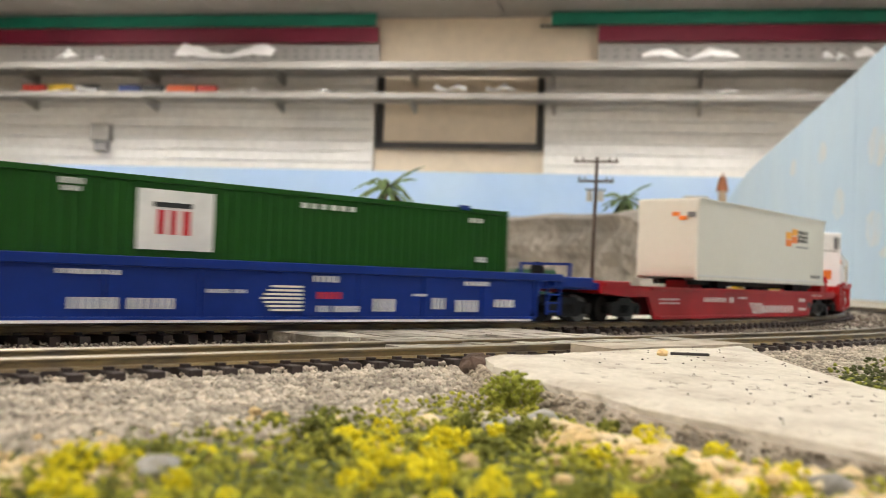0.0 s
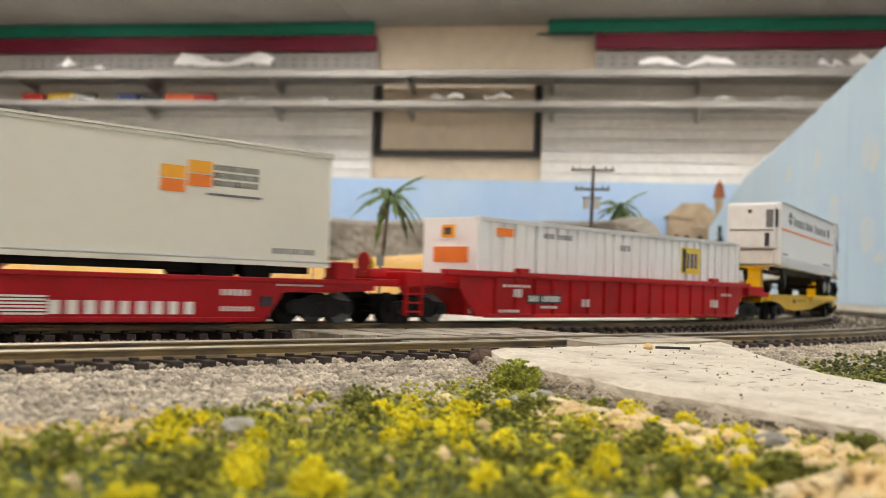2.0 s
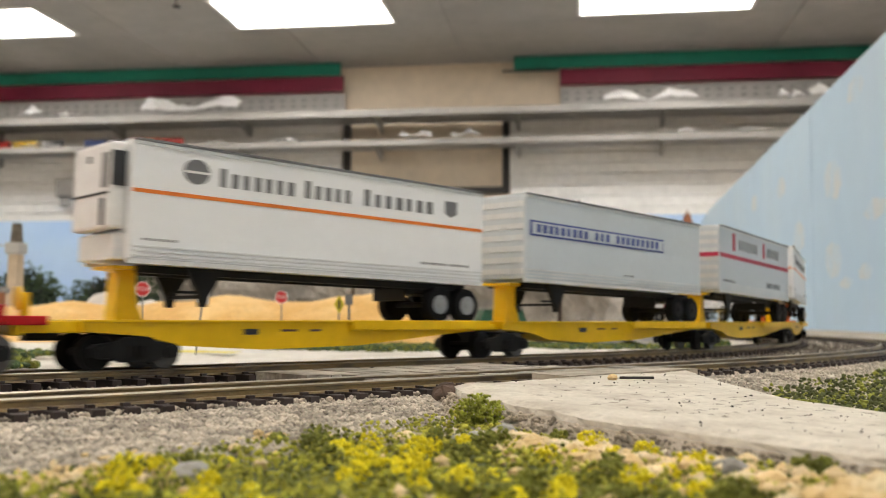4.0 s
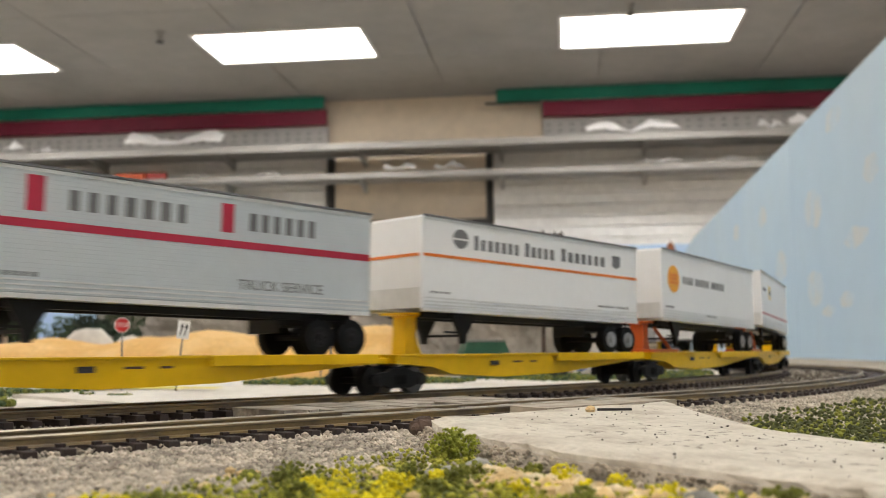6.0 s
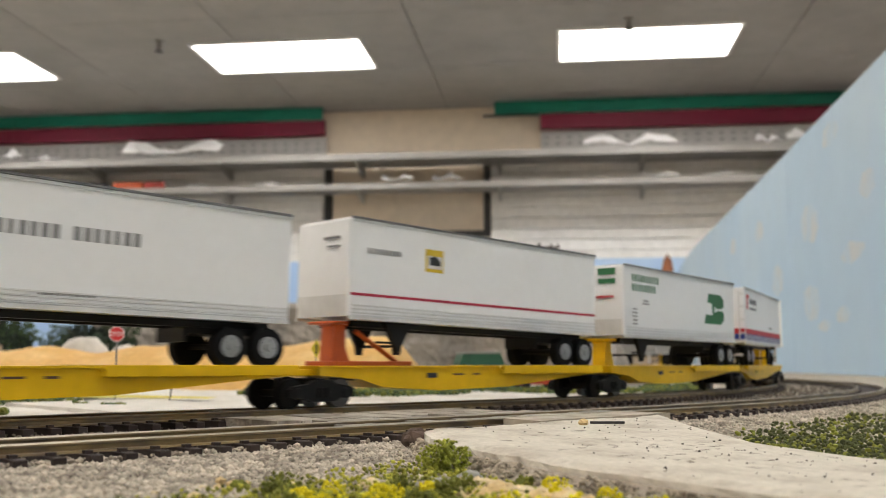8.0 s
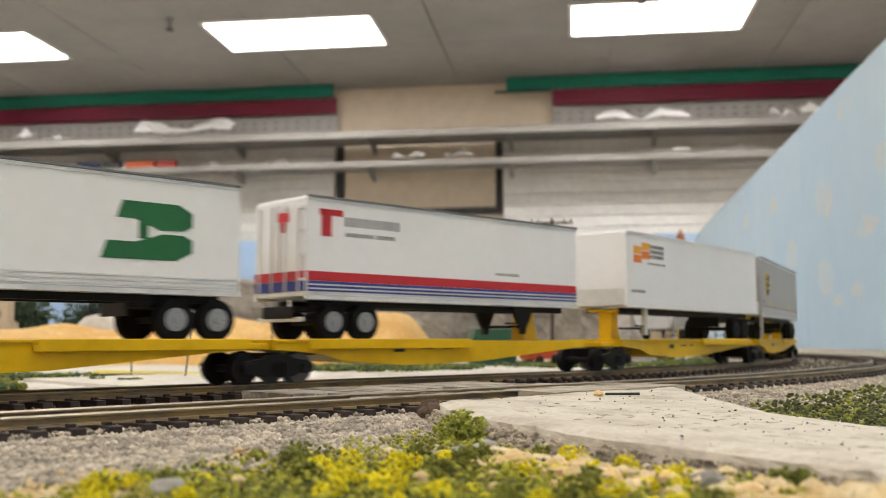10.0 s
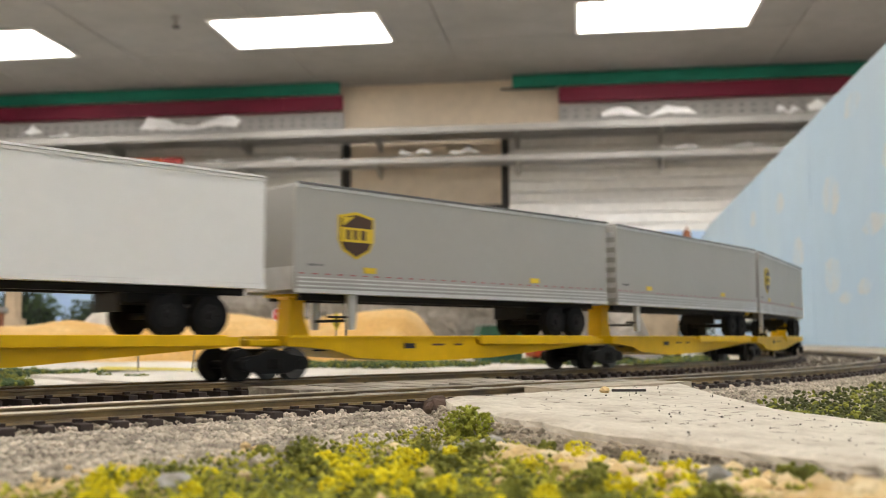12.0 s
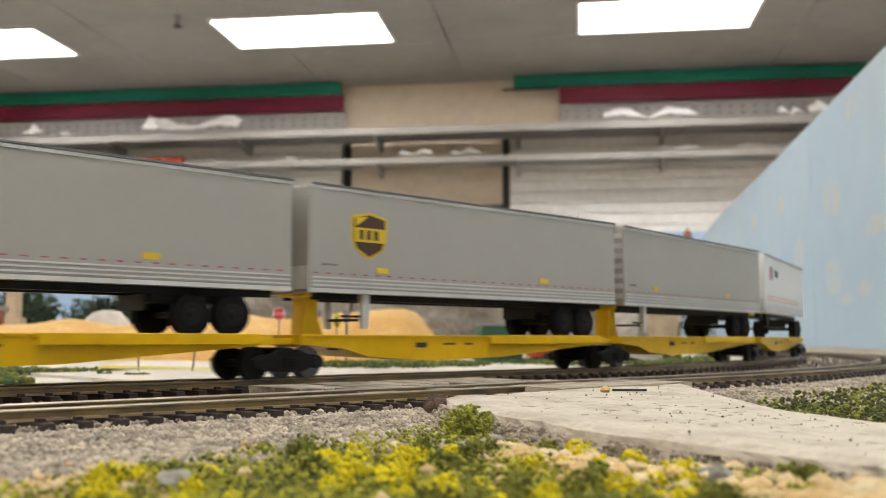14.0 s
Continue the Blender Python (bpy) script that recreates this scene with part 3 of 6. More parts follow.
tagged(part("road_scratches", bm, M_PAD), "thin grey scratches in the plaster road", "scratches", "", "stuff")

t = thing("match_stick", "burnt black match with a tan lump at its end", "match")
part("stick", rod(bmesh.new(), (0.0076, 0.2585, slab_top(0.15, 0.2) + 0.0009), (0.0165, 0.2600, slab_top(0.15, 0.2) + 0.0009), 0.00035, 8), M_STICK, t)
part("lump", blob(bmesh.new(), (0.0058, 0.2585, slab_top(0.15, 0.2) + 0.0009), 0.0014, rng, 0.7, 2, 0.2), M_TAN, t)


cs, rs = [], []
for i in range(len(LEFT) - 3):      # rubble banked against the broken edge of the road
    for _ in range(230):
        u, d = rng.random(), 0.0015 + abs(rng.gauss(0, 0.0055))
        p = LEFT[i][0] + (LEFT[i + 1][0] - LEFT[i][0]) * u
        s = LEFT[i][1] + (LEFT[i + 1][1] - LEFT[i][1]) * u - d
        v = ps(p, s)
        r = 0.0002 + 0.0006 * rng.random() ** 2
        cs.append((v.x, v.y, max(height(v.x, v.y), slab_top(p, s) - 0.0013 - d * 0.62) + r * 0.2))
        rs.append(r)
tagged(scatter_mesh("rubble", cs, rs, M_RUBBLE, np.random.default_rng(6), 0.8, 0.3), "grey-tan rubble along the broken road edge", "rubble", "", "stuff")


def slab_piece(name, p0, p1, s0, s1, z1, material, label, jag=0.0012, thick=0.003, cat="plank"):
    """A flat piece with an uneven outline, lying along the track."""
    bm = bmesh.new()
    k = 24
    pts = [(p0, s0 + (s1 - s0) * i / k) for i in range(k + 1)] + [(p1, s1 - (s1 - s0) * i / k) for i in range(k + 1)]
    top, low = [], []
    for i, (p, s) in enumerate(pts):
        p += noise.noise(Vector((s * 220, p * 50, 3))) * jag
        s += noise.noise(Vector((s * 150, p * 90, 7))) * jag if i in (0, k, k + 1, 2 * k + 1) else 0
        top.append(bm.verts.new(ps(p, s, z1 + noise.noise(Vector((s * 120, p * 120, 1))) * 0.0002)))
        low.append(bm.verts.new(ps(p, s, z1 - thick)))
    bm.faces.new(top)
    bm.faces.new(low[::-1])
    for i in range(len(pts)):
        j = (i + 1) % len(pts)
        bm.faces.new((top[i], top[j], low[j], low[i]))
    bmesh.ops.recalc_face_normals(bm, faces=bm.faces)
    return tagged(part(name, bm, material), label, cat, "crossing pieces")


slab_piece("crossing_plank", 0.1735, 0.1880, 0.205, 0.268, RAIL_Z1 - 0.0001, M_PLANK, "warped grey-brown plank along the rail at the crossing")
M_PATCH = mat("pale_patch", (0.50, 0.46, 0.395), 0.9, vary=0.15, size=120, second=(0.34, 0.30, 0.25), amount=0.5, bump=0.9, bump_size=350)


def broken_strip(p0, p1, s0, s1, z, label, pale=0.3, cat="pad"):
    """Cracked plates laid one after the other, each a little tilted, worn and parted from the next."""
    a = s0
    while a < s1 - 0.004:
        b = min(s1, a + rng.uniform(0.007, 0.021))
        w = (p1 - p0) * rng.uniform(0.0, 0.12)
        slab_piece("crossing_plate", p0 + w, p1 - (p1 - p0) * rng.uniform(0.0, 0.12), a + rng.uniform(0.0004, 0.0014), b - 0.0004, z - rng.uniform(0.0, 0.0007),
                   M_PATCH if rng.random() < pale else M_PAD, label, 0.0016, cat=cat)
        a = b


broken_strip(P1 - 0.0066, P1 + 0.0066, 0.156, 0.272, RAIL_Z1 - 0.0003, "worn grey-brown filler plate between the rails", 0.25)
broken_strip(P1 + 0.0100, P1 + 0.0300, 0.166, 0.262, -0.0157, "broken grey plaster plate between the two tracks", 0.55)
broken_strip(P1 + 0.0305, P0 - 0.0098, 0.158, 0.256, -0.0159, "broken grey plaster plate between the two tracks", 0.4)
broken_strip(P0 - 0.0066, P0 + 0.0066, 0.162, 0.262, RAIL_Z - 0.0004, "worn grey-brown filler plate between the rails", 0.3)
slab_piece("crossing_pad", P0 + 0.0105, 0.50, 0.18, 0.255, -0.0192, M_FAR, "white plaster road going on past the tracks", 0.002, cat="pad")
for p, s, r in ((0.1745, 0.1590, 0.0032), (0.1715, 0.1570, 0.0026), (0.1775, 0.1630, 0.0022), (0.1725, 0.1555, 0.0016), (0.1795, 0.168, 0.0018)):
    tagged(part("rock", blob(bmesh.new(), ps(p, s, -0.0182), r, rng, 1.0, 2, 0.14), M_LUMP), "dark broken plaster lump at the edge of the road", "rock", "rocks")

# stones
STONES = [(-0.034, 0.172, 0.0021, "tan"), (-0.022, 0.176, 0.0016, "grey"), (-0.017, 0.180, 0.0030, "grey"), (-0.024, 0.168, 0.0022, "grey"), (-0.011, 0.170, 0.0018, "tan"), (-0.006, 0.163, 0.0021, "tan"),
          (0.0, 0.156, 0.0020, "tan"), (0.004, 0.150, 0.0024, "tan"), (0.010, 0.150, 0.0019, "tan"), (0.013, 0.144, 0.0025, "tan"), (0.018, 0.141, 0.0028, "grey"), (0.022, 0.134, 0.0026, "tan"),
          (-0.055, 0.125, 0.0026, "grey"), (0.008, 0.140, 0.0022, "tan"), (0.0, 0.142, 0.0018, "tan"), (-0.004, 0.150, 0.0016, "tan")]
for x, y, r, kind in STONES:
    tagged(part("rock", blob(bmesh.new(), (x, y, height(x, y) + r * 0.3), r, rng, 0.62, 2, 0.16), M_TAN if kind == "tan" else M_GREYROCK, smooth=False),
           ("tan" if kind == "tan" else "grey") + " stone half sunk in the ground foam", "rock", "rocks")
cs, rs = [], []
for _ in range(420):
    u = rng.random()
    x, y = -0.014 + 0.057 * u + rng.gauss(0, 0.004), 0.170 - 0.056 * u + rng.gauss(0, 0.006)
    if to_ps(x, y)[1] > 0.13:
        continue
    r = 0.0006 + 0.0013 * rng.random() ** 1.8
    cs.append((x, y, height(x, y) + r * 0.6))
    rs.append(r)
for _ in range(2300):     # the heap of tan stones beside the lens
    a, d = rng.uniform(0, 6.28), abs(rng.gauss(0, 0.011))
    x, y = 0.034 + d * math.cos(a) * 1.2, 0.104 + d * math.sin(a)
    z = height(x, y) + 0.0072 * max(0.0, 1 - (d / 0.021) ** 2) * (0.85 + 0.3 * noise.noise(Vector((x * 160, y * 160, 2)))) - 0.0003
    r = 0.0004 + 0.0013 * rng.random() ** 2.2
    cs.append((x, y, z))
    rs.append(r)
for _ in range(110):
    x, y = rng.uniform(-0.07, 0.03), rng.uniform(0.08, 0.17)
    if to_ps(x, y)[0] > 0.15 or to_ps(x, y)[1] > 0.125:
        continue
    r = rng.uniform(0.0006, 0.0015)
    cs.append((x, y, height(x, y) + r * 0.5))
    rs.append(r)
tagged(scatter_mesh("gravel", cs, rs, M_TAN, np.random.default_rng(4), 0.75, 0.25), "tan and cream loose stones among the foam", "gravel", "", "stuff")

# ground foam: crumbs of green, olive and yellow
nr = np.random.default_rng(9)


def on_ground(x, y):
    p, s = to_ps(x, y)
    if 0.0 < p < 0.172:
        k = min(max((0.172 - p) / 0.06, 0), 1)
        edge = 0.163 - 0.033 * k - 0.002
        if edge < s < edge + 0.105 - 0.035 * k:
            return False
    return p < 0.136 + 0.26 * max(0.0, s - 0.06)


def cover(count, xlo, xhi, ylo, yhi, r0, r1, lift, keep=None):
    c, r = [], []
    xs, ys = nr.uniform(xlo, xhi, count), nr.uniform(ylo, yhi, count)
    for x, y in zip(xs, ys):
        if not on_ground(x, y) or (keep and not keep(x, y)):
            continue
        p = to_ps(x, y)[0]
        edge = 0.126 + 0.26 * max(0.0, to_ps(x, y)[1] - 0.06)
        if p > edge and nr.random() < (p - edge) / 0.010:
            continue
        q = nr.uniform(r0, r1)
        c.append((x, y, height(x, y) + nr.uniform(0, lift)))
        r.append(q)
    return c, r


patch = lambda x, y: noise.noise(Vector((x * 75, y * 75, 4))) > -0.02 or nr.random() < 0.25
patch2 = lambda x, y: (noise.noise(Vector((x * 75, y * 75, 4))) < 0.12 or nr.random() < 0.3) and not (x > 0.012 and y < 0.125)
c1, r1 = cover(19000, -0.13, 0.07, 0.055, 0.21, 0.00028, 0.00055, 0.0014, patch)
c2, r2 = cover(19000, -0.13, 0.07, 0.055, 0.21, 0.00025, 0.00052, 0.0018, patch2)
c3, r3 = [], []


def clump(cx, cy, r, n, cc, rr, flat=0.8, lo=0.0003, hi=0.0006):
    for _ in range(n):
        v = nr.normal(0, 1, 3)
        v = v / np.linalg.norm(v) * r * nr.random() ** 0.4
        cc.append((cx + v[0], cy + v[1], height(cx, cy) + r * 0.45 + max(-r * 0.4, v[2] * flat)))
        rr.append(nr.uniform(lo, hi))


for _ in range(340):      # rounded yellow tufts, thinner towards the ballast
    x, y = nr.uniform(-0.085, 0.03), nr.uniform(0.068, 0.165)
    if on_ground(x, y) and to_ps(x, y)[0] < 0.128 and not (x > 0.014 and y < 0.12) and nr.random() < 0.55 + 0.4 * math.sin(x * 160 + y * 90):
        clump(x, y, 0.0009 + 0.0019 * nr.random() ** 1.4, int(nr.uniform(90, 160)), c3, r3, 0.95, 0.00022, 0.00042)
for _ in range(70):
    x, y = nr.uniform(-0.11, 0.05), nr.uniform(0.07, 0.17)
    if on_ground(x, y):
        clump(x, y, nr.uniform(0.0015, 0.0034), 110, c1, r1, 0.8, 0.00025, 0.0005)
cs, rs = [], []
for _ in range(1300):     # tan dirt crumbs where the turf thins out into the ballast
    p, q = nr.normal(0.130, 0.005), nr.uniform(-0.06, 0.065)
    v = ps(p, q)
    r = nr.uniform(0.00025, 0.0007)
    cs.append((v.x, v.y, height(v.x, v.y) + r * 0.5 + 0.0004))
    rs.append(r)
tagged(scatter_mesh("dirt", cs, rs, M_TAN, nr, 0.7, 0.3), "tan dirt crumbs between turf and ballast", "dirt", "", "stuff")
# bushes with a place of their own
def bush(x, y, r, h, material, label, n):
    cc, rr = [], []
    for _ in range(n):
        v = nr.normal(0, 1, 3)
        v = v / np.linalg.norm(v) * nr.random() ** 0.35
        cc.append((x + v[0] * r, y + v[1] * r, height(x, y) + h * (0.45 + 0.55 * v[2])))
        rr.append(nr.uniform(0.00025, 0.0005))
    tagged(scatter_mesh("bush", cc, rr, material, nr, 0.9, 0.35), label, "bush", "bushes")


bush(-0.0232, 0.193, 0.0056, 0.0072, M_FOAM_B, "small olive-green foam bush at the corner of the road", 420)
bush(0.0150, 0.118, 0.0035, 0.0045, M_FOAM_G, "dark green foam bush among tan stones", 260)
bush(0.0285, 0.118, 0.0026, 0.0030, M_FOAM_Y, "yellow foam tuft on the stone heap", 160)
bush(-0.0065, 0.176, 0.0018, 0.0022, M_FOAM_G, "tiny dark green foam tuft beside the road", 110)
bush(0.0520, 0.242, 0.0026, 0.0034, M_FOAM_G, "small green foam bush beyond the road", 160)
tagged(scatter_mesh("green_ground_foam", c1, r1, M_FOAM_G, nr, 0.8, 0.35), "dark green crumbled ground foam", "ground foam", "", "stuff")
tagged(scatter_mesh("olive_ground_foam", c2, r2, M_FOAM_O, nr, 0.8, 0.35), "olive green crumbled ground foam", "ground foam", "", "stuff")
tagged(scatter_mesh("yellow_ground_foam", c3, r3, M_FOAM_Y, nr, 0.85, 0.3), "bright yellow ground foam clumps like flowers", "ground foam", "", "stuff")

# beyond the road, on this side of the tracks: a green patch
cc, rr = [], []
for _ in range(20000):
    p, s = nr.uniform(-0.02, 0.160), 0.205 + 0.6 * nr.random() ** 1.5
    if p > 0.155 - 0.045 * (1 - min(1, (s - 0.205) / 0.07)) + noise.noise(Vector((s * 40, p * 40, 1))) * 0.01:
        continue
    v = ps(p, s)
    cc.append((v.x, v.y, height(v.x, v.y) + nr.uniform(0, 0.0018)))
    rr.append(nr.uniform(0.0004, 0.0009))
tagged(scatter_mesh("verge_foam", [c for i, c in enumerate(cc) if i % 4], [r for i, r in enumerate(rr) if i % 4], M_VERGE, nr, 0.8, 0.35), "dark green ground foam beyond the road", "ground foam", "", "stuff")
tagged(scatter_mesh("verge_olive_foam", cc[::4], rr[::4], M_FOAM_G, nr, 0.8, 0.35), "olive ground foam beyond the road", "ground foam", "", "stuff")

# ---- scenery beyond the tracks ----
M_SAND = mat("orange_sand", (0.62, 0.37, 0.12), 0.95, vary=0.1, size=25, second=(0.70, 0.47, 0.20), amount=0.5, bump=0.6, bump_size=300, fine=0.1)
M_CLIFF = mat("grey_rock_face", (0.33, 0.30, 0.265), 0.95, vary=0.2, size=9, second=(0.20, 0.185, 0.165), amount=0.5, bump=0.9, bump_size=60, fine=0.18)
M_MOSS = mat("moss", (0.10, 0.12, 0.03), 0.95, vary=0.2, size=60, per_object=0.4)
M_LEAF = mat("dark_leaves", (0.022, 0.04, 0.022), 0.9, vary=0.25, size=60, per_object=0.5)
M_LEAF2 = mat("mid_leaves", (0.05, 0.085, 0.03), 0.9, vary=0.25, size=60, per_object=0.5)
M_PALM = mat("palm_green", (0.14, 0.22, 0.07), 0.7, vary=0.25, size=80, second=(0.035, 0.055, 0.03), amount=0.6, per_object=0.3)
M_BARK = mat("palm_bark", (0.12, 0.10, 0.075), 0.9, vary=0.2, size=150, bump=0.7, bump_size=400)
M_POLE = mat("pole_brown", (0.07, 0.045, 0.035), 0.8, vary=0.2, size=90)
M_WROCK = mat("white_boulder", (0.60, 0.57, 0.52), 0.9, vary=0.12, size=20, second=(0.45, 0.42, 0.38), amount=0.4, bump=0.5, bump_size=90)
M_SIGNRED = mat("sign_red", (0.50, 0.02, 0.025), 0.5)
M_SIGNW = mat("sign_white", (0.78, 0.78, 0.78), 0.5)
M_SIGNY = mat("sign_yellow", (0.55, 0.45, 0.02), 0.5)
M_POST = mat("sign_post", (0.20, 0.20, 0.20), 0.5, metal=0.4)
M_BRICKRED = mat("terracotta", (0.30, 0.11, 0.05), 0.8, vary=0.15, size=30)
M_STUCCO = mat("tan_stucco", (0.48, 0.38, 0.27), 0.85, vary=0.12, size=20)
M_DUMP = mat("dark_green_steel", (0.02, 0.09, 0.05), 0.5, vary=0.15, size=60)
M_YPAINT = mat("yellow_road_paint", (0.60, 0.50, 0.05), 0.8)
M_ROOF = mat("grey_roofing", (0.25, 0.24, 0.23), 0.8, vary=0.12, size=40)

GROUND = -0.0214
rng = random.Random(33)


def heap(name, x0, x1, y, depth, profile, material, label):
    """A long uneven heap; profile gives its crest heights from one end to the other."""
    bm = bmesh.new()
    nx_, ny_ = 90, 22
    rows = []
    for j in range(ny_ + 1):
        v = j / ny_
        row = []
        for i in range(nx_ + 1):
            u = i / nx_
            k = u * (len(profile) - 1)
            a = int(min(k, len(profile) - 2))
            h = profile[a] + (profile[a + 1] - profile[a]) * (0.5 - 0.5 * math.cos(math.pi * (k - a)))
            w = math.sin(math.pi * v) ** 0.8
            x, yy = x0 + (x1 - x0) * u, y + depth * (v - 0.5)
            nzz = noise.noise(Vector((x * 22, yy * 22, 3))) * 0.0035 + noise.noise(Vector((x * 80, yy * 80, 3))) * 0.001
            row.append(bm.verts.new((x, yy, GROUND - 0.002 + (h - GROUND + nzz) * w * min(1.0, 12 * u, 12 * (1 - u)))))
        rows.append(row)
    for a, b in zip(rows, rows[1:]):
        for i in range(nx_):
            bm.faces.new((a[i], a[i + 1], b[i + 1], b[i]))
    bmesh.ops.recalc_face_normals(bm, faces=bm.faces)
    return tagged(part(name, bm, material, smooth=True), label, name.replace("_", " "))


heap("sand_mound", -0.62, -0.11, 0.90, 0.20, (0.004, 0.014, 0.019, 0.012, 0.019, 0.024, 0.019, 0.025, 0.027, 0.008), M_SAND, "long orange-yellow sand heap behind the tracks")

# rock face along the inside of the far curve, with moss at one end
bm = bmesh.new()
rows = []
na = 150
for i in range(na + 1):
    a = radians(27 + 112 * i / na)
    rise = min(1.0, i / (na * 0.22))
    hgt = GROUND + (0.070 + 0.054 * i / na + noise.noise(Vector((i * 0.09, 0, 2))) * 0.006 - GROUND) * (0.02 + 0.98 * rise * rise * (3 - 2 * rise))
    col = []
    for j in range(13):
        v = j / 12
        r = 0.80 - 0.01 * v + 0.016 * noise.noise(Vector((i * 0.13, v * 4.0, 1))) + 0.006 * noise.noise(Vector((i * 0.5, v * 11, 5)))
        pt = CEN + (D_ * math.sin(a) - N_ * math.cos(a)) * r
        col.append(bm.verts.new((pt.x, pt.y, GROUND - 0.004 + (hgt - GROUND) * v)))
    for k in (0.025, 0.05):
        pt = CEN + (D_ * math.sin(a) - N_ * math.cos(a)) * (0.79 + k)
        col.append(bm.verts.new((pt.x, pt.y, hgt + (0.004 if k < 0.03 else -hgt + GROUND))))
    rows.append(col)
for a, b in zip(rows, rows[1:]):
    for j in range(len(a) - 1):
        bm.faces.new((a[j], b[j], b[j + 1], a[j + 1]))
bmesh.ops.recalc_face_normals(bm, faces=bm.faces)
rock = tagged(part("rock_face", bm, M_CLIFF), "rough grey-brown rock cutting behind the sand heap", "rock face", "", "structure")
cs, rs = [], []
for _ in range(900):
    i = nr.uniform(0.88, 1.0)
    a = radians(27 + 112 * i)
    r = nr.uniform(0.775, 0.83)
    pt = CEN + (D_ * math.sin(a) - N_ * math.cos(a)) * r
    hgt = 0.074 + 0.05 * i
    cs.append((pt.x, pt.y, hgt + nr.uniform(-0.03, 0.004) if r < 0.79 else hgt + nr.uniform(0, 0.004)))
    rs.append(nr.uniform(0.002, 0.004))
tagged(scatter_mesh("moss", cs, rs, M_MOSS, nr, 0.7, 0.3), "olive moss growing over the end of the rock cutting", "moss", "", "stuff")


def tree_clump(x, y, h, w, material, label):
    """A broad tree: a tapered trunk with limbs and a crown of many leaf clumps."""
    t = thing("tree", label, "tree", "trees behind the yard", m=pose(x, y, GROUND))
    bm = bmesh.new()
    rod(bm, (0, 0, -0.002), (0, 0, h * 0.55), w * 0.07, 8, w * 0.035)
    for k in range(5):
        a = 1.26 * k + x * 9
        rod(bm, (0, 0, h * (0.3 + 0.05 * k)), (math.cos(a) * w * 0.3, math.sin(a) * w * 0.3, h * (0.55 + 0.05 * k)), w * 0.025, 6, w * 0.012)
    part("trunk", bm, M_BARK, t)
    cc, rr = [], []
    for _ in range(420):
        v = nr.normal(0, 1, 3)
        v = v / np.linalg.norm(v) * nr.random() ** 0.4
        lump = 0.8 + 0.25 * math.sin(v[0] * 5 + x * 31) * math.cos(v[2] * 4 + y * 17)
        cc.append((v[0] * w * 0.5 * lump, v[1] * w * 0.5 * lump, h * 0.62 + v[2] * h * 0.38 * lump))
        rr.append(nr.uniform(0.0016, 0.0038))
    scatter_mesh("crown", cc, rr, material, nr, 0.7, 0.4, parent=t)


x = -1.22
while x < -0.79:
    tree_clump(x, 1.66 + 0.05 * math.sin(x * 40), 0.112 + 0.018 * math.sin(x * 23), 0.085, M_LEAF if int(x * 50) % 3 else M_LEAF2, "dark green model tree with a rounded leafy crown")
    x += 0.043
cc, rr = [], []
for _ in range(1700):
    x = nr.uniform(-1.5, -0.74)
    top = 0.062 + 0.014 * math.sin(x * 37) + 0.008 * math.sin(x * 91)
    cc.append((x, 1.60 + nr.uniform(-0.02, 0.03), GROUND + nr.random() ** 0.7 * top))
    rr.append(nr.uniform(0.003, 0.007))
tagged(scatter_mesh("hedge", cc, rr, M_LEAF, nr, 0.8, 0.4), "dark green hedge under the trees behind the yard", "hedge", "", "stuff")
for x, y, h in ((0.283, 2.56, 0.19), (0.33, 2.62, 0.16)):
    t = thing("tree", "small dark evergreen model tree against the sky board", "tree", "evergreens", m=pose(x, y, GROUND))
    part("trunk", rod(bmesh.new(), (0, 0, -0.002), (0, 0, h * 0.9), 0.004, 8, 0.001), M_BARK, t)
    cc, rr = [], []
    for _ in range(380):
        v = nr.random()
        a = nr.uniform(0, 6.283)
        r = 0.030 * (1 - v) * nr.random() ** 0.4 + 0.001
        cc.append((r * math.cos(a), r * math.sin(a), h * (0.15 + 0.85 * v)))
        rr.append(nr.uniform(0.002, 0.0045))
    scatter_mesh("crown", cc, rr, M_LEAF, nr, 0.6, 0.4, parent=t)


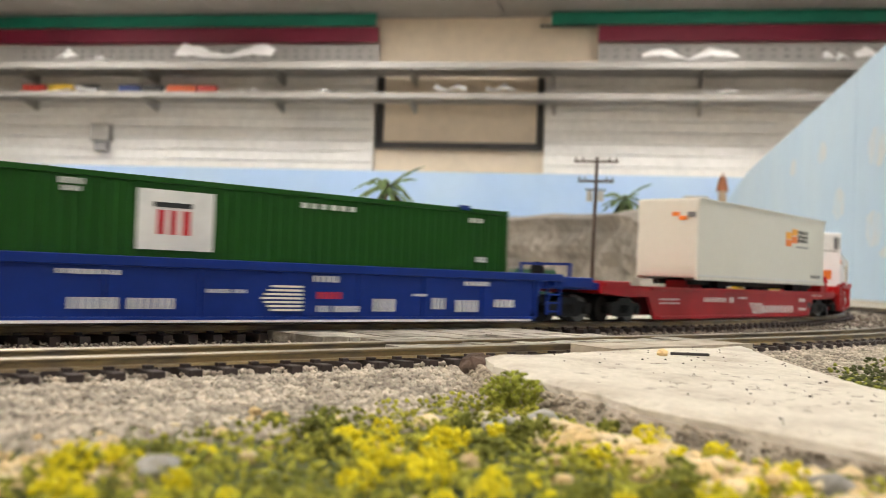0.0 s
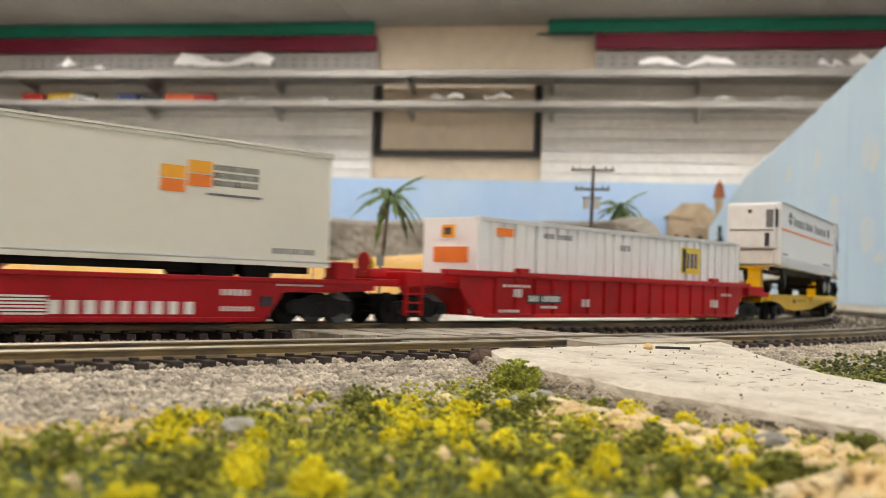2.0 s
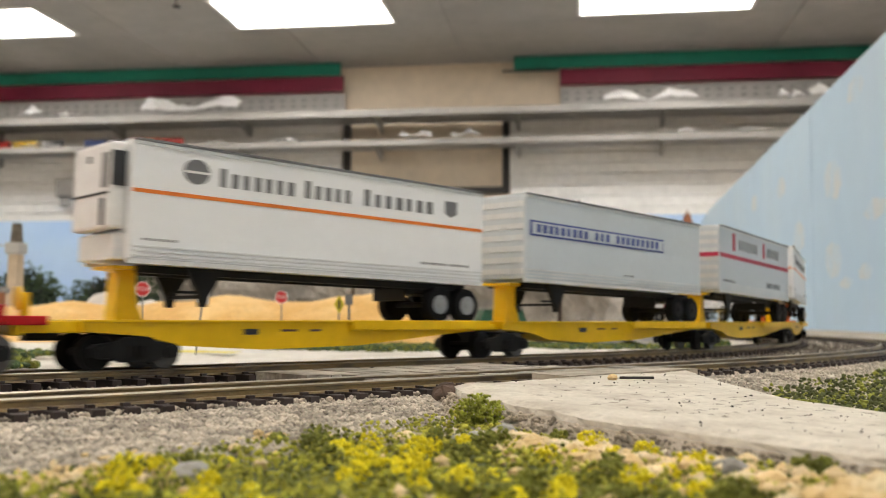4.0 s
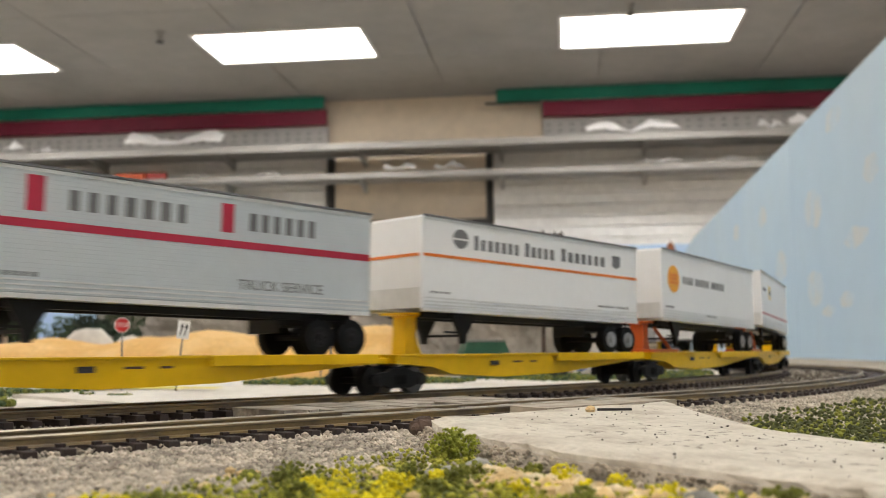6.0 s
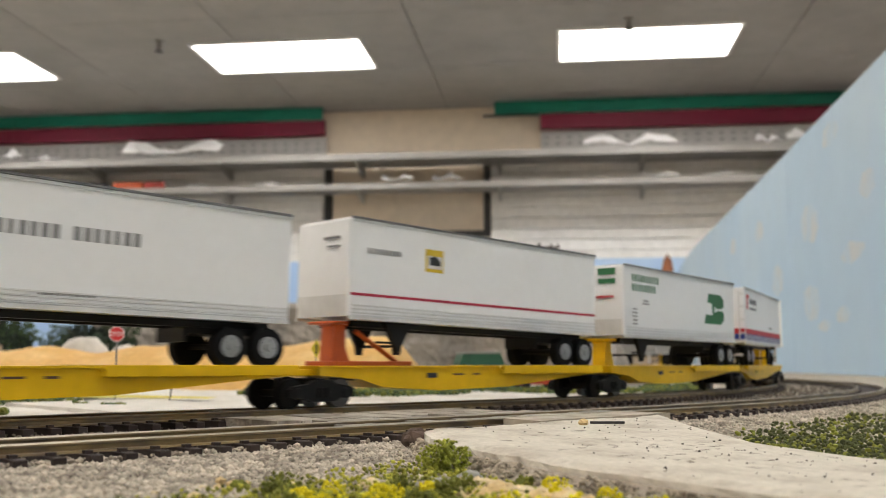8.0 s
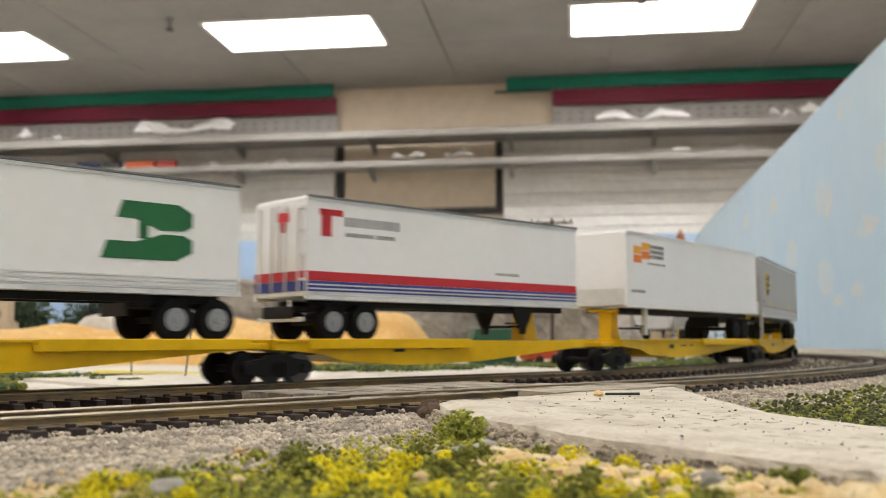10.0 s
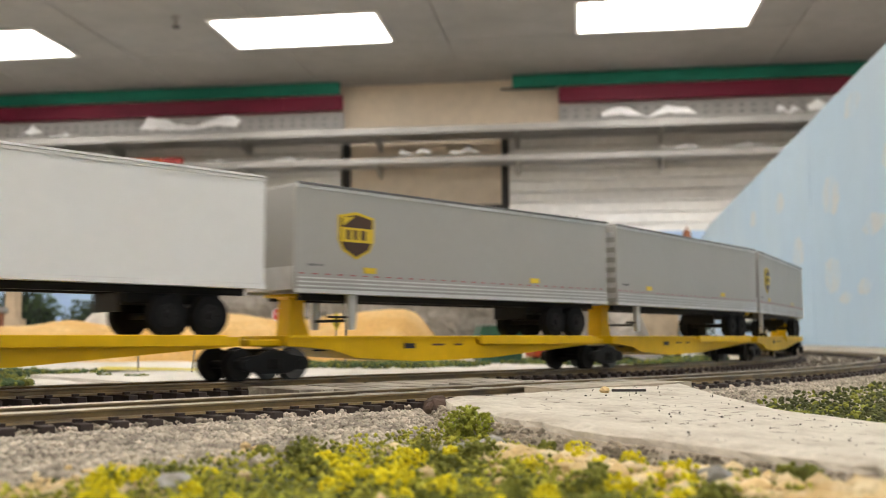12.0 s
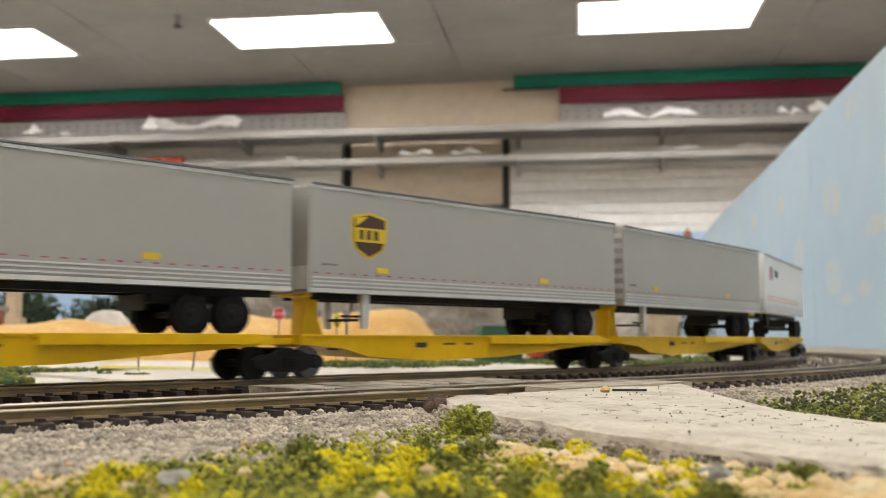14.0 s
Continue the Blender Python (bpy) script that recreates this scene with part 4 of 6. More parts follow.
def palm(x, y, top, lean, span, label):
    """A palm: ringed, slightly bent trunk and a crown of drooping feathered fronds."""
    t = thing("palm_tree", label, "palm tree", "palm trees", m=pose(x, y, GROUND))
    h = top - GROUND
    bm = bmesh.new()
    pts = [Vector((lean * (k / 10) ** 2, 0, h * k / 10 - (0.003 if k == 0 else 0))) for k in range(11)]
    for k in range(10):
        rod(bm, pts[k], pts[k + 1], 0.0028 - 0.0011 * k / 10, 10, 0.0024 - 0.0011 * k / 10)
    part("trunk", bm, M_BARK, t)
    head = pts[-1]
    part("heart", blob(bmesh.new(), head + Vector((0, 0, -0.001)), 0.0035, rng, 1.3, 1, 0.15), M_BARK, t)
    for k in range(17):
        a = 2.399 * k
        rise = 0.95 - 1.5 * (k / 17)
        ln = span * rng.uniform(0.85, 1.1)
        bm = bmesh.new()
        prev = None
        d = Vector((math.cos(a), math.sin(a), 0))
        side_ = Vector((-math.sin(a), math.cos(a), 0))
        for j in range(9):
            u = j / 8
            c = head + d * ln * u * (1 - 0.1 * u) + Vector((0, 0, ln * (rise * u - (0.45 + 0.3 * (k % 3)) * u * u)))
            w = span * 0.11 * math.sin(math.pi * min(1, 0.12 + 0.88 * u)) ** 0.7 * (0.55 if j % 2 else 1.0)
            row = [bm.verts.new(c + side_ * w + Vector((0, 0, -w * 0.55))), bm.verts.new(c), bm.verts.new(c - side_ * w + Vector((0, 0, -w * 0.55)))]
            if prev:
                bm.faces.new((prev[0], prev[1], row[1], row[0]))
                bm.faces.new((prev[1], prev[2], row[2], row[1]))
            prev = row
        ext = bmesh.ops.extrude_face_region(bm, geom=bm.faces[:])
        bmesh.ops.translate(bm, vec=(0, 0, -0.0003), verts=[g for g in ext["geom"] if isinstance(g, bmesh.types.BMVert)])
        bmesh.ops.recalc_face_normals(bm, faces=bm.faces)
        part("frond", bm, M_PALM, t)


palm(-0.2235, 0.925, 0.084, 0.006, 0.041, "tall model palm tree with drooping green fronds")
palm(0.006, 1.262, 0.106, 0.005, 0.042, "model palm tree with bright green fronds beside the pole")

# utility pole
t = thing("utility_pole", "brown wooden utility pole with two cross-arms and insulators", "utility pole", m=pose(-0.0237, 1.158, 0))
part("post", rod(bmesh.new(), (-0.001, 0, GROUND - 0.003), (0.0008, 0, 0.1455), 0.0026, 10, 0.0018), M_POLE, t)
for z, w in ((0.140, 0.0255), (0.117, 0.0205)):
    arm = part("cross_arm", boxes((-w, w, -0.0032, -0.0015, z - 0.0014, z + 0.0014), bevel=0.0002), M_POLE, t)
    for u in (-0.92, -0.6, 0.6, 0.92):
        part("insulator", rod(bmesh.new(), (u * w, -0.0024, z + 0.0012), (u * w, -0.0024, z + 0.0048), 0.0009, 8, 0.0006), M_POLE, arm)
for x in (-0.0065, 0.0062):
    part("transformer", rod(bmesh.new(), (x, -0.003, 0.0935), (x, -0.003, 0.1055), 0.0036, 14), M_GREY, t, "grey pole transformer can")
part("brace", boxes((-0.012, 0.012, -0.0012, -0.0004, 0.1065, 0.1080)), M_POLE, t)


# road signs
def stop_sign(x, y, z, r):
    t = thing("stop_sign", "red octagonal stop sign on a thin post", "road sign", "stop signs", m=pose(x, y, 0, 0, 0, 18))
    part("post", rod(bmesh.new(), (0.0005, 0.0006, GROUND - 0.002), (0, 0.0006, z + r * 0.6), 0.0005, 8), M_POST, t)
    for rr_, m, o, nm in ((r, M_SIGNW, 0.0, "border"), (r * 0.9, M_SIGNRED, -0.0002, "plate")):
        bm = bmesh.new()
        prism(bm, [(rr_ * math.cos(0.3927 + 0.7854 * k), z + rr_ * math.sin(0.3927 + 0.7854 * k)) for k in range(8)], o - 0.0002, o + 0.0001)
        part(nm, bm, m, t)
    cu = bpy.data.curves.new("lettering", "FONT")
    cu.body, cu.size, cu.align_x, cu.align_y, cu.extrude = "STOP", r * 0.72, "CENTER", "CENTER", 0.00003
    cu.materials.append(M_SIGNW)
    ob = new("lettering", cu)
    ob.parent = t
    ob.matrix_basis = pose(0, -0.00045, z, 90, 0, 0)


stop_sign(-0.2745, 0.5734, 0.0185, 0.0050)
stop_sign(-0.2182, 0.6820, 0.0162, 0.0050)
t = thing("road_sign", "white rectangular road sign with two black arrows", "road sign", m=pose(-0.2302, 0.5589, 0, 0, 6, 16))
part("post", rod(bmesh.new(), (0, 0.0006, GROUND - 0.002), (0, 0.0006, 0.014), 0.0005, 8), M_POST, t)
part("plate", boxes((-0.0036, 0.0036, -0.0002, 0.0002, 0.0095, 0.0205), bevel=0.0001), M_SIGNW, t)
for o in (-0.0011, 0.0016):
    bm = bmesh.new()
    prism(bm, [(o - 0.0009, 0.0113), (o - 0.0003, 0.0113), (o + 0.0004, 0.0160), (o + 0.0011, 0.0160), (o + 0.0003, 0.0190), (o - 0.0009, 0.0164), (o - 0.0002, 0.0162)], -0.0005, -0.0003)
    part("arrow", bm, L_INK, t)
t = thing("road_sign", "yellow diamond warning sign on a thin post", "road sign", m=pose(-0.1811, 0.7072, 0, 0, 0, 24))
part("post", rod(bmesh.new(), (0, 0.0006, GROUND - 0.002), (0, 0.0006, 0.0125), 0.0005, 8), M_POST, t)
bm = bmesh.new()
prism(bm, [(0, 0.0045), (0.0038, 0.0115), (0, 0.0185), (-0.0038, 0.0115)], -0.0002, 0.0002)
part("plate", bm, M_SIGNY, t)
part("arrow", boxes((-0.0006, 0.0006, -0.0004, -0.0003, 0.008, 0.0145)), L_INK, t)
t = thing("sign_back", "plain grey sign seen from behind on a post", "road sign", m=pose(-0.1735, 0.7071, 0, 0, 0, 12))
part("post", rod(bmesh.new(), (0, 0.0006, GROUND - 0.002), (0, 0.0006, 0.018), 0.0009, 8), M_POST, t)
part("plate", boxes((-0.0028, 0.0028, -0.0002, 0.0002, 0.011, 0.019)), M_POST, t)

# white boulders, dumpster, small clutter by the yard
for x, y, r, s_ in ((-0.527, 1.02, 0.030, 0.85), (-0.480, 1.03, 0.024, 0.8), (-0.575, 1.02, 0.022, 0.75), (-0.61, 1.01, 0.019, 0.7), (-0.65, 1.03, 0.018, 0.8)):
    tagged(part("boulder", blob(bmesh.new(), (x, y, GROUND + r * 0.75), r, rng, s_ * 1.25, 2, 0.12), M_WROCK, smooth=True), "rounded white plaster boulder behind the sand", "boulder", "boulders")
t = thing("dumpster", "dark green steel dumpster behind the tracks", "dumpster", m=pose(-0.067, 0.80, GROUND, 0, 0, 20))
bm = bmesh.new()
prism(bm, [(-0.017, 0.0), (0.017, 0.0), (0.019, 0.022), (0.016, 0.030), (-0.016, 0.030), (-0.019, 0.022)], -0.011, 0.011)
part("body", bm, M_DUMP, t)
for x in (-0.012, -0.004, 0.004, 0.012):
    part("rib", boxes((x - 0.0008, x + 0.0008, -0.0125, -0.0110, 0.002, 0.022)), M_DUMP, t)
part("lid", boxes((-0.0165, 0.0165, -0.0115, 0.0115, 0.0302, 0.0320), bevel=0.0004), M_ROOF, t)


def car_model(x, y, turn, color, nm):
    m = mat(nm + "_car_paint", color, 0.3, vary=0.05, size=40)
    t = thing("model_car", nm + " model car parked beyond the tracks", "car", "parked cars", m=pose(x, y, GROUND, 0, 0, turn))
    bm = bmesh.new()
    prism(bm, [(-0.026, 0.004), (0.026, 0.004), (0.026, 0.010), (0.015, 0.0115), (0.009, 0.0165), (-0.012, 0.0165), (-0.019, 0.0112), (-0.026, 0.010)], -0.0098, 0.0098)
    bmesh.ops.bevel(bm, geom=bm.edges[:], offset=0.0008, segments=2, affect="EDGES")
    part("body", bm, m, t)
    part("window_band", boxes((-0.0125, 0.0085, -0.0100, 0.0100, 0.0120, 0.0155)), L_INK, t)
    for xx in (-0.016, 0.016):
        for yy in (-0.0088, 0.0088):
            part("wheel", rod(bmesh.new(), (xx, yy - 0.0012, 0.0038), (xx, yy + 0.0012, 0.0038), 0.0038, 16), L_INK, t)


car_model(-0.02, 0.86, 30, (0.55, 0.08, 0.03), "orange")
car_model(0.035, 0.93, 30, (0.05, 0.12, 0.30), "blue")
car_model(-0.115, 0.93, 20, (0.50, 0.04, 0.03), "red")
car_model(0.08, 1.0, 35, (0.6, 0.6, 0.58), "white")

# a signal tower and a low dark building at the far end of the yard
t = thing("signal_tower", "pale concrete signal tower with a brown cap", "tower", m=pose(-0.862, 1.376, GROUND))
bm = bmesh.new()
prism(bm, [(-0.020, -0.002), (0.020, -0.002), (0.016, 0.050), (0.0085, 0.052), (0.0075, 0.120), (-0.0075, 0.120), (-0.0085, 0.052), (-0.016, 0.050)], -0.009, 0.009)
part("shaft", bm, M_STUCCO, t)
part("cabin", boxes((-0.012, 0.012, -0.012, 0.012, 0.1205, 0.138), bevel=0.002), M_GREY, t)
part("cap", rod(bmesh.new(), (0, 0, 0.1382), (0, 0, 0.168), 0.0095, 14, 0.007), M_BARK, t)
part("arm", boxes((-0.034, -0.012, -0.001, 0.001, 0.133, 0.135)), M_GREY, t)
t = thing("freight_shed", "low dark red and black shed at the end of the yard", "shed", m=pose(-0.80, 1.16, GROUND, 0, 0, 30))
part("wall", boxes((-0.05, 0.05, -0.03, 0.03, -0.002, 0.055)), M_BRICKRED, t)
part("roof", boxes((-0.055, 0.055, -0.035, 0.035, 0.0551, 0.062), bevel=0.001), M_ROOF, t)
part("door", boxes((-0.02, 0.005, -0.0312, -0.0301, 0.0, 0.04)), L_INK, t)

# a far tan building with a domed tower
t = thing("domed_building", "tan stucco building with a brown domed tower", "building", m=pose(0.655, 7.70, GROUND) @ Matrix.Scale(2.5, 4))
part("wall", boxes((-0.075, 0.06, -0.05, 0.05, -0.002, 0.235)), M_STUCCO, t)
bm = bmesh.new()
prism(bm, [(-0.085, 0.2352), (0.065, 0.2352), (0.030, 0.278), (-0.035, 0.278)], -0.055, 0.055)
part("roof", bm, M_STUCCO, t)
part("gable", boxes((0.000, 0.055, -0.06, -0.0505, 0.2, 0.262)), M_STUCCO, t)
tw = part("tower", rod(bmesh.new(), (0.080, 0, -0.002), (0.080, 0, 0.300), 0.012, 16), M_STUCCO, t)
part("dome", rod(bmesh.new(), (0.080, 0, 0.3001), (0.080, 0, 0.345), 0.019, 16, 0.010), M_BRICKRED, tw)
part("lantern", rod(bmesh.new(), (0.080, 0, 0.3451), (0.080, 0, 0.358), 0.005, 12, 0.001), M_BRICKRED, tw)
for x in (-0.05, -0.02, 0.02):
    part("window", boxes((x - 0.007, x + 0.007, -0.0515, -0.0502, 0.15, 0.18)), L_INK, t)

# green patches and a painted line on the white ground past the tracks
cc, rr = [], []
for cx, cy, rx, ry, n in ((-0.150, 0.70, 0.085, 0.07, 2600), (-0.36, 0.50, 0.10, 0.05, 1400), (0.02, 0.82, 0.10, 0.10, 1800), (0.16, 0.95, 0.08, 0.10, 900), (-0.255, 0.38, 0.026, 0.014, 420), (-0.214, 0.446, 0.006, 0.005, 120), (-0.235, 0.455, 0.003, 0.003, 40), (-0.30, 0.44, 0.03, 0.012, 300)):
    for _ in range(n):
        a, d = nr.uniform(0, 6.283), nr.random() ** 0.6
        x, y = cx + rx * d * math.cos(a), cy + ry * d * math.sin(a)
        if to_ps(x, y)[0] < 0.315:
            continue
        cc.append((x, y, height(x, y) + nr.uniform(0, 0.0022)))
        rr.append(nr.uniform(0.0008, 0.0020))
tagged(scatter_mesh("yard_foam", cc[::2], rr[::2], M_FOAM_G, nr, 0.8, 0.35), "dark green ground foam past the tracks", "ground foam", "", "stuff")
tagged(scatter_mesh("yard_olive_foam", cc[1::2], rr[1::2], M_LEAF2, nr, 0.8, 0.35), "mid green ground foam past the tracks", "ground foam", "", "stuff")
bm = bmesh.new()
pts = [(-0.30, 0.565), (-0.20, 0.535), (-0.205, 0.565), (-0.31, 0.60)]
bm.faces.new([bm.verts.new((x, y, height(x, y) + 0.0016)) for x, y in pts])
tagged(part("painted_line", bm, M_YPAINT), "yellow paint line on the pale yard road", "", "", "structure")

# ---- the train ----
PAINT = {}


def paint(name, color, rough=0.4, metal=0.0, size=30.0, vary=0.06, **kw):
    if name not in PAINT:
        PAINT[name] = mat(name, color, rough, metal, vary=vary, size=size, **kw)
    return PAINT[name]


T_WHITE = paint("trailer_white", (0.82, 0.83, 0.85), 0.42, vary=0.015, fine=0.015)
T_CREAM = paint("trailer_cream", (0.71, 0.69, 0.62), 0.45, vary=0.015, fine=0.015)
T_SILVER = paint("trailer_silver", (0.57, 0.61, 0.645), 0.4, 0.1, vary=0.02, fine=0.02)
T_GREY = paint("parcel_grey", (0.40, 0.395, 0.38), 0.45, vary=0.015, fine=0.015)
T_TRIM = paint("bare_aluminium", (0.70, 0.705, 0.71), 0.4, 0.25)
# dark grey that paints the shadow line along the trailers' roof edges
T_EDGE = paint("roof_edge_shadow", (0.16, 0.16, 0.165), 0.5)
T_YELLOW = paint("spine_yellow", (0.74, 0.46, 0.002), 0.42, vary=0.05, spec=0.3)
T_ORANGE = paint("hitch_orange", (0.55, 0.10, 0.015), 0.45)
T_RED = paint("car_red", (0.34, 0.004, 0.009), 0.42, vary=0.12, spec=0.3)
T_BRED = paint("well_red", (0.42, 0.005, 0.008), 0.42, vary=0.12, spec=0.3)
T_BLUE = paint("well_blue", (0.005, 0.024, 0.19), 0.4, vary=0.05, spec=0.22)
T_GREEN = paint("container_green", (0.011, 0.070, 0.008), 0.5, vary=0.06, spec=0.2)
T_BLACK = paint("truck_black", (0.011, 0.011, 0.0115), 0.55, vary=0.2, spec=0.2)
T_RUBBER = paint("tyre_rubber", (0.007, 0.007, 0.008), 0.7, spec=0.15)
T_WHEEL = paint("wheel_steel", (0.12, 0.115, 0.11), 0.4, 0.5)
T_HUB = paint("hub_silver", (0.36, 0.36, 0.36), 0.35, 0.6)
L_BLACK = paint("print_black", (0.02, 0.02, 0.022), 0.5)
L_GREY = paint("print_grey", (0.16, 0.16, 0.17), 0.5)
L_WHITE = paint("print_white", (0.72, 0.72, 0.72), 0.5)
L_RED = paint("print_red", (0.50, 0.02, 0.03), 0.5)
L_CRIM = paint("print_crimson", (0.42, 0.015, 0.05), 0.5)
L_ORANGE = paint("print_orange", (0.78, 0.20, 0.02), 0.5)
L_AMBER = paint("print_amber", (0.85, 0.40, 0.03), 0.5)
L_YELLOW = paint("print_yellow", (0.72, 0.52, 0.03), 0.5)
L_BLUE = paint("print_blue", (0.03, 0.05, 0.26), 0.5)
L_GREEN = paint("print_green", (0.012, 0.13, 0.04), 0.5)
L_BROWN = paint("print_brown", (0.07, 0.035, 0.02), 0.5)
LETTER = random.Random(21)


def strip(parent, side, x0, x1, z0, z1, material, name="stripe", thick=0.00018):
    """A flat painted field on the camera's side of a car (side is its y)."""
    return part(name, boxes((x0, x1, side - thick, side - 0.00002, z0, z1)), material, parent)


def letters(parent, side, x0, x1, z0, z1, material, words=(6,), cap=False, name="lettering"):
    """A line of lettering kept as plain bars: one short block for each letter, words parted by gaps."""
    bm = bmesh.new()
    count = sum(words) + (len(words) - 1)
    step = (x1 - x0) / count
    x, h = x0, z1 - z0
    for k, wlen in enumerate(words):
        for i in range(wlen):
            top = z1 if (not cap or i == 0) else z0 + h * 0.78
            w = step * LETTER.uniform(0.48, 0.62)
            box(bm, x, x + w, side - 0.00018, side - 0.00002, z0, top)
            x += step
        x += step
    return part(name, bm, material, parent)


def disc(parent, side, x, z, rx, rz, material, name="emblem", seg=28, thick=0.00018):
    bm = bmesh.new()
    lo = [bm.verts.new((x + rx * math.cos(6.2832 * i / seg), side - thick, z + rz * math.sin(6.2832 * i / seg))) for i in range(seg)]
    hi = [bm.verts.new((v.co.x, side - 0.00002, v.co.z)) for v in lo]
    bm.faces.new(lo)
    for i in range(seg):
        bm.faces.new((lo[i], lo[(i + 1) % seg], hi[(i + 1) % seg], hi[i]))
    bmesh.ops.recalc_face_normals(bm, faces=bm.faces)
    return part(name, bm, material, parent)


def shape(parent, side, pts, material, name="emblem", thick=0.00018):
    bm = bmesh.new()
    prism(bm, pts, side - thick, side - 0.00002)
    return part(name, bm, material, parent)


def bogie(parent, x, name="truck"):
    """A two-axle freight truck: frames with springs, and four wheels."""
    t = part(name, boxes((x - 0.0022, x + 0.0022, -0.0125, 0.0125, 0.0052, 0.0098), bevel=0.0004), T_BLACK, parent, "black two-axle freight truck")
    for sy in (-1, 1):
        bm = bmesh.new()
        y0, y1 = (-0.0132, -0.0112) if sy < 0 else (0.0112, 0.0132)
        prism(bm, [(x - 0.0132, 0.0062), (x - 0.0118, 0.0072), (x - 0.006, 0.0080), (x - 0.004, 0.0092), (x + 0.004, 0.0092), (x + 0.006, 0.0080), (x + 0.0118, 0.0072), (x + 0.0132, 0.0062),
                   (x + 0.0128, 0.0036), (x + 0.0085, 0.0036), (x + 0.005, 0.0022), (x - 0.005, 0.0022), (x - 0.0085, 0.0036), (x - 0.0128, 0.0036)], y0, y1)
        part("side_frame", bm, T_BLACK, t)
        bm = bmesh.new()
        for k in (-0.0018, 0.0, 0.0018):
            rod(bm, (x + k, y0 - 0.0003 if sy < 0 else y1 + 0.0003, 0.0036), (x + k, y0 - 0.0003 if sy < 0 else y1 + 0.0003, 0.0068), 0.0007, 8)
        part("spring", bm, T_BLACK, t)
    for ax in (-0.0101, 0.0101):
        bm = bmesh.new()
        for sy in (-1, 1):
            rod(bm, (x + ax, sy * 0.0072, 0.0049), (x + ax, sy * 0.0094, 0.0049), 0.0049, 24)
            rod(bm, (x + ax, sy * 0.0066, 0.0049), (x + ax, sy * 0.0072, 0.0049), 0.0056, 24)
        rod(bm, (x + ax, -0.0072, 0.0049), (x + ax, 0.0072, 0.0049), 0.0013, 8)
        part("wheelset", bm, T_WHEEL if ax > 0 else T_BLACK, t)
        for sy in (-1, 1):
            part("bearing_cap", rod(bmesh.new(), (x + ax, sy * 0.0125, 0.0049), (x + ax, sy * 0.0138, 0.0049), 0.0018, 12), T_BLACK, t)
    return t


SIDE = -0.0149


def road_wheels(parent, x, hub, z=0.0198, r=0.0061):
    for sy in (-1, 1):
        bm = bmesh.new()
        for a, b in ((0.0098, 0.0117), (0.0121, 0.0142)):
            rod(bm, (x, sy * a, z), (x, sy * b, z), r, 28)
        bmesh.ops.bevel(bm, geom=[e for e in bm.edges if e.calc_face_angle(0) > 1.2], offset=0.0005, segments=2, affect="EDGES")
        w = part("tyre", bm, T_RUBBER, parent, "black rubber dual tyres")
        bm = bmesh.new()
        rod(bm, (x, sy * 0.0136, z), (x, sy * 0.01445, z), r * 0.56, 20)
        rod(bm, (x, sy * 0.0144, z), (x, sy * 0.0152, z), r * 0.22, 12)
        for k in range(5):
            a = 6.2832 * k / 5
            rod(bm, (x + r * 0.4 * math.cos(a), sy * 0.0144, z + r * 0.4 * math.sin(a)), (x + r * 0.4 * math.cos(a), sy * 0.0148, z + r * 0.4 * math.sin(a)), r * 0.08, 6)
        part("hub", bm, hub, w, "silver hub" if hub == T_HUB else "dark hub")


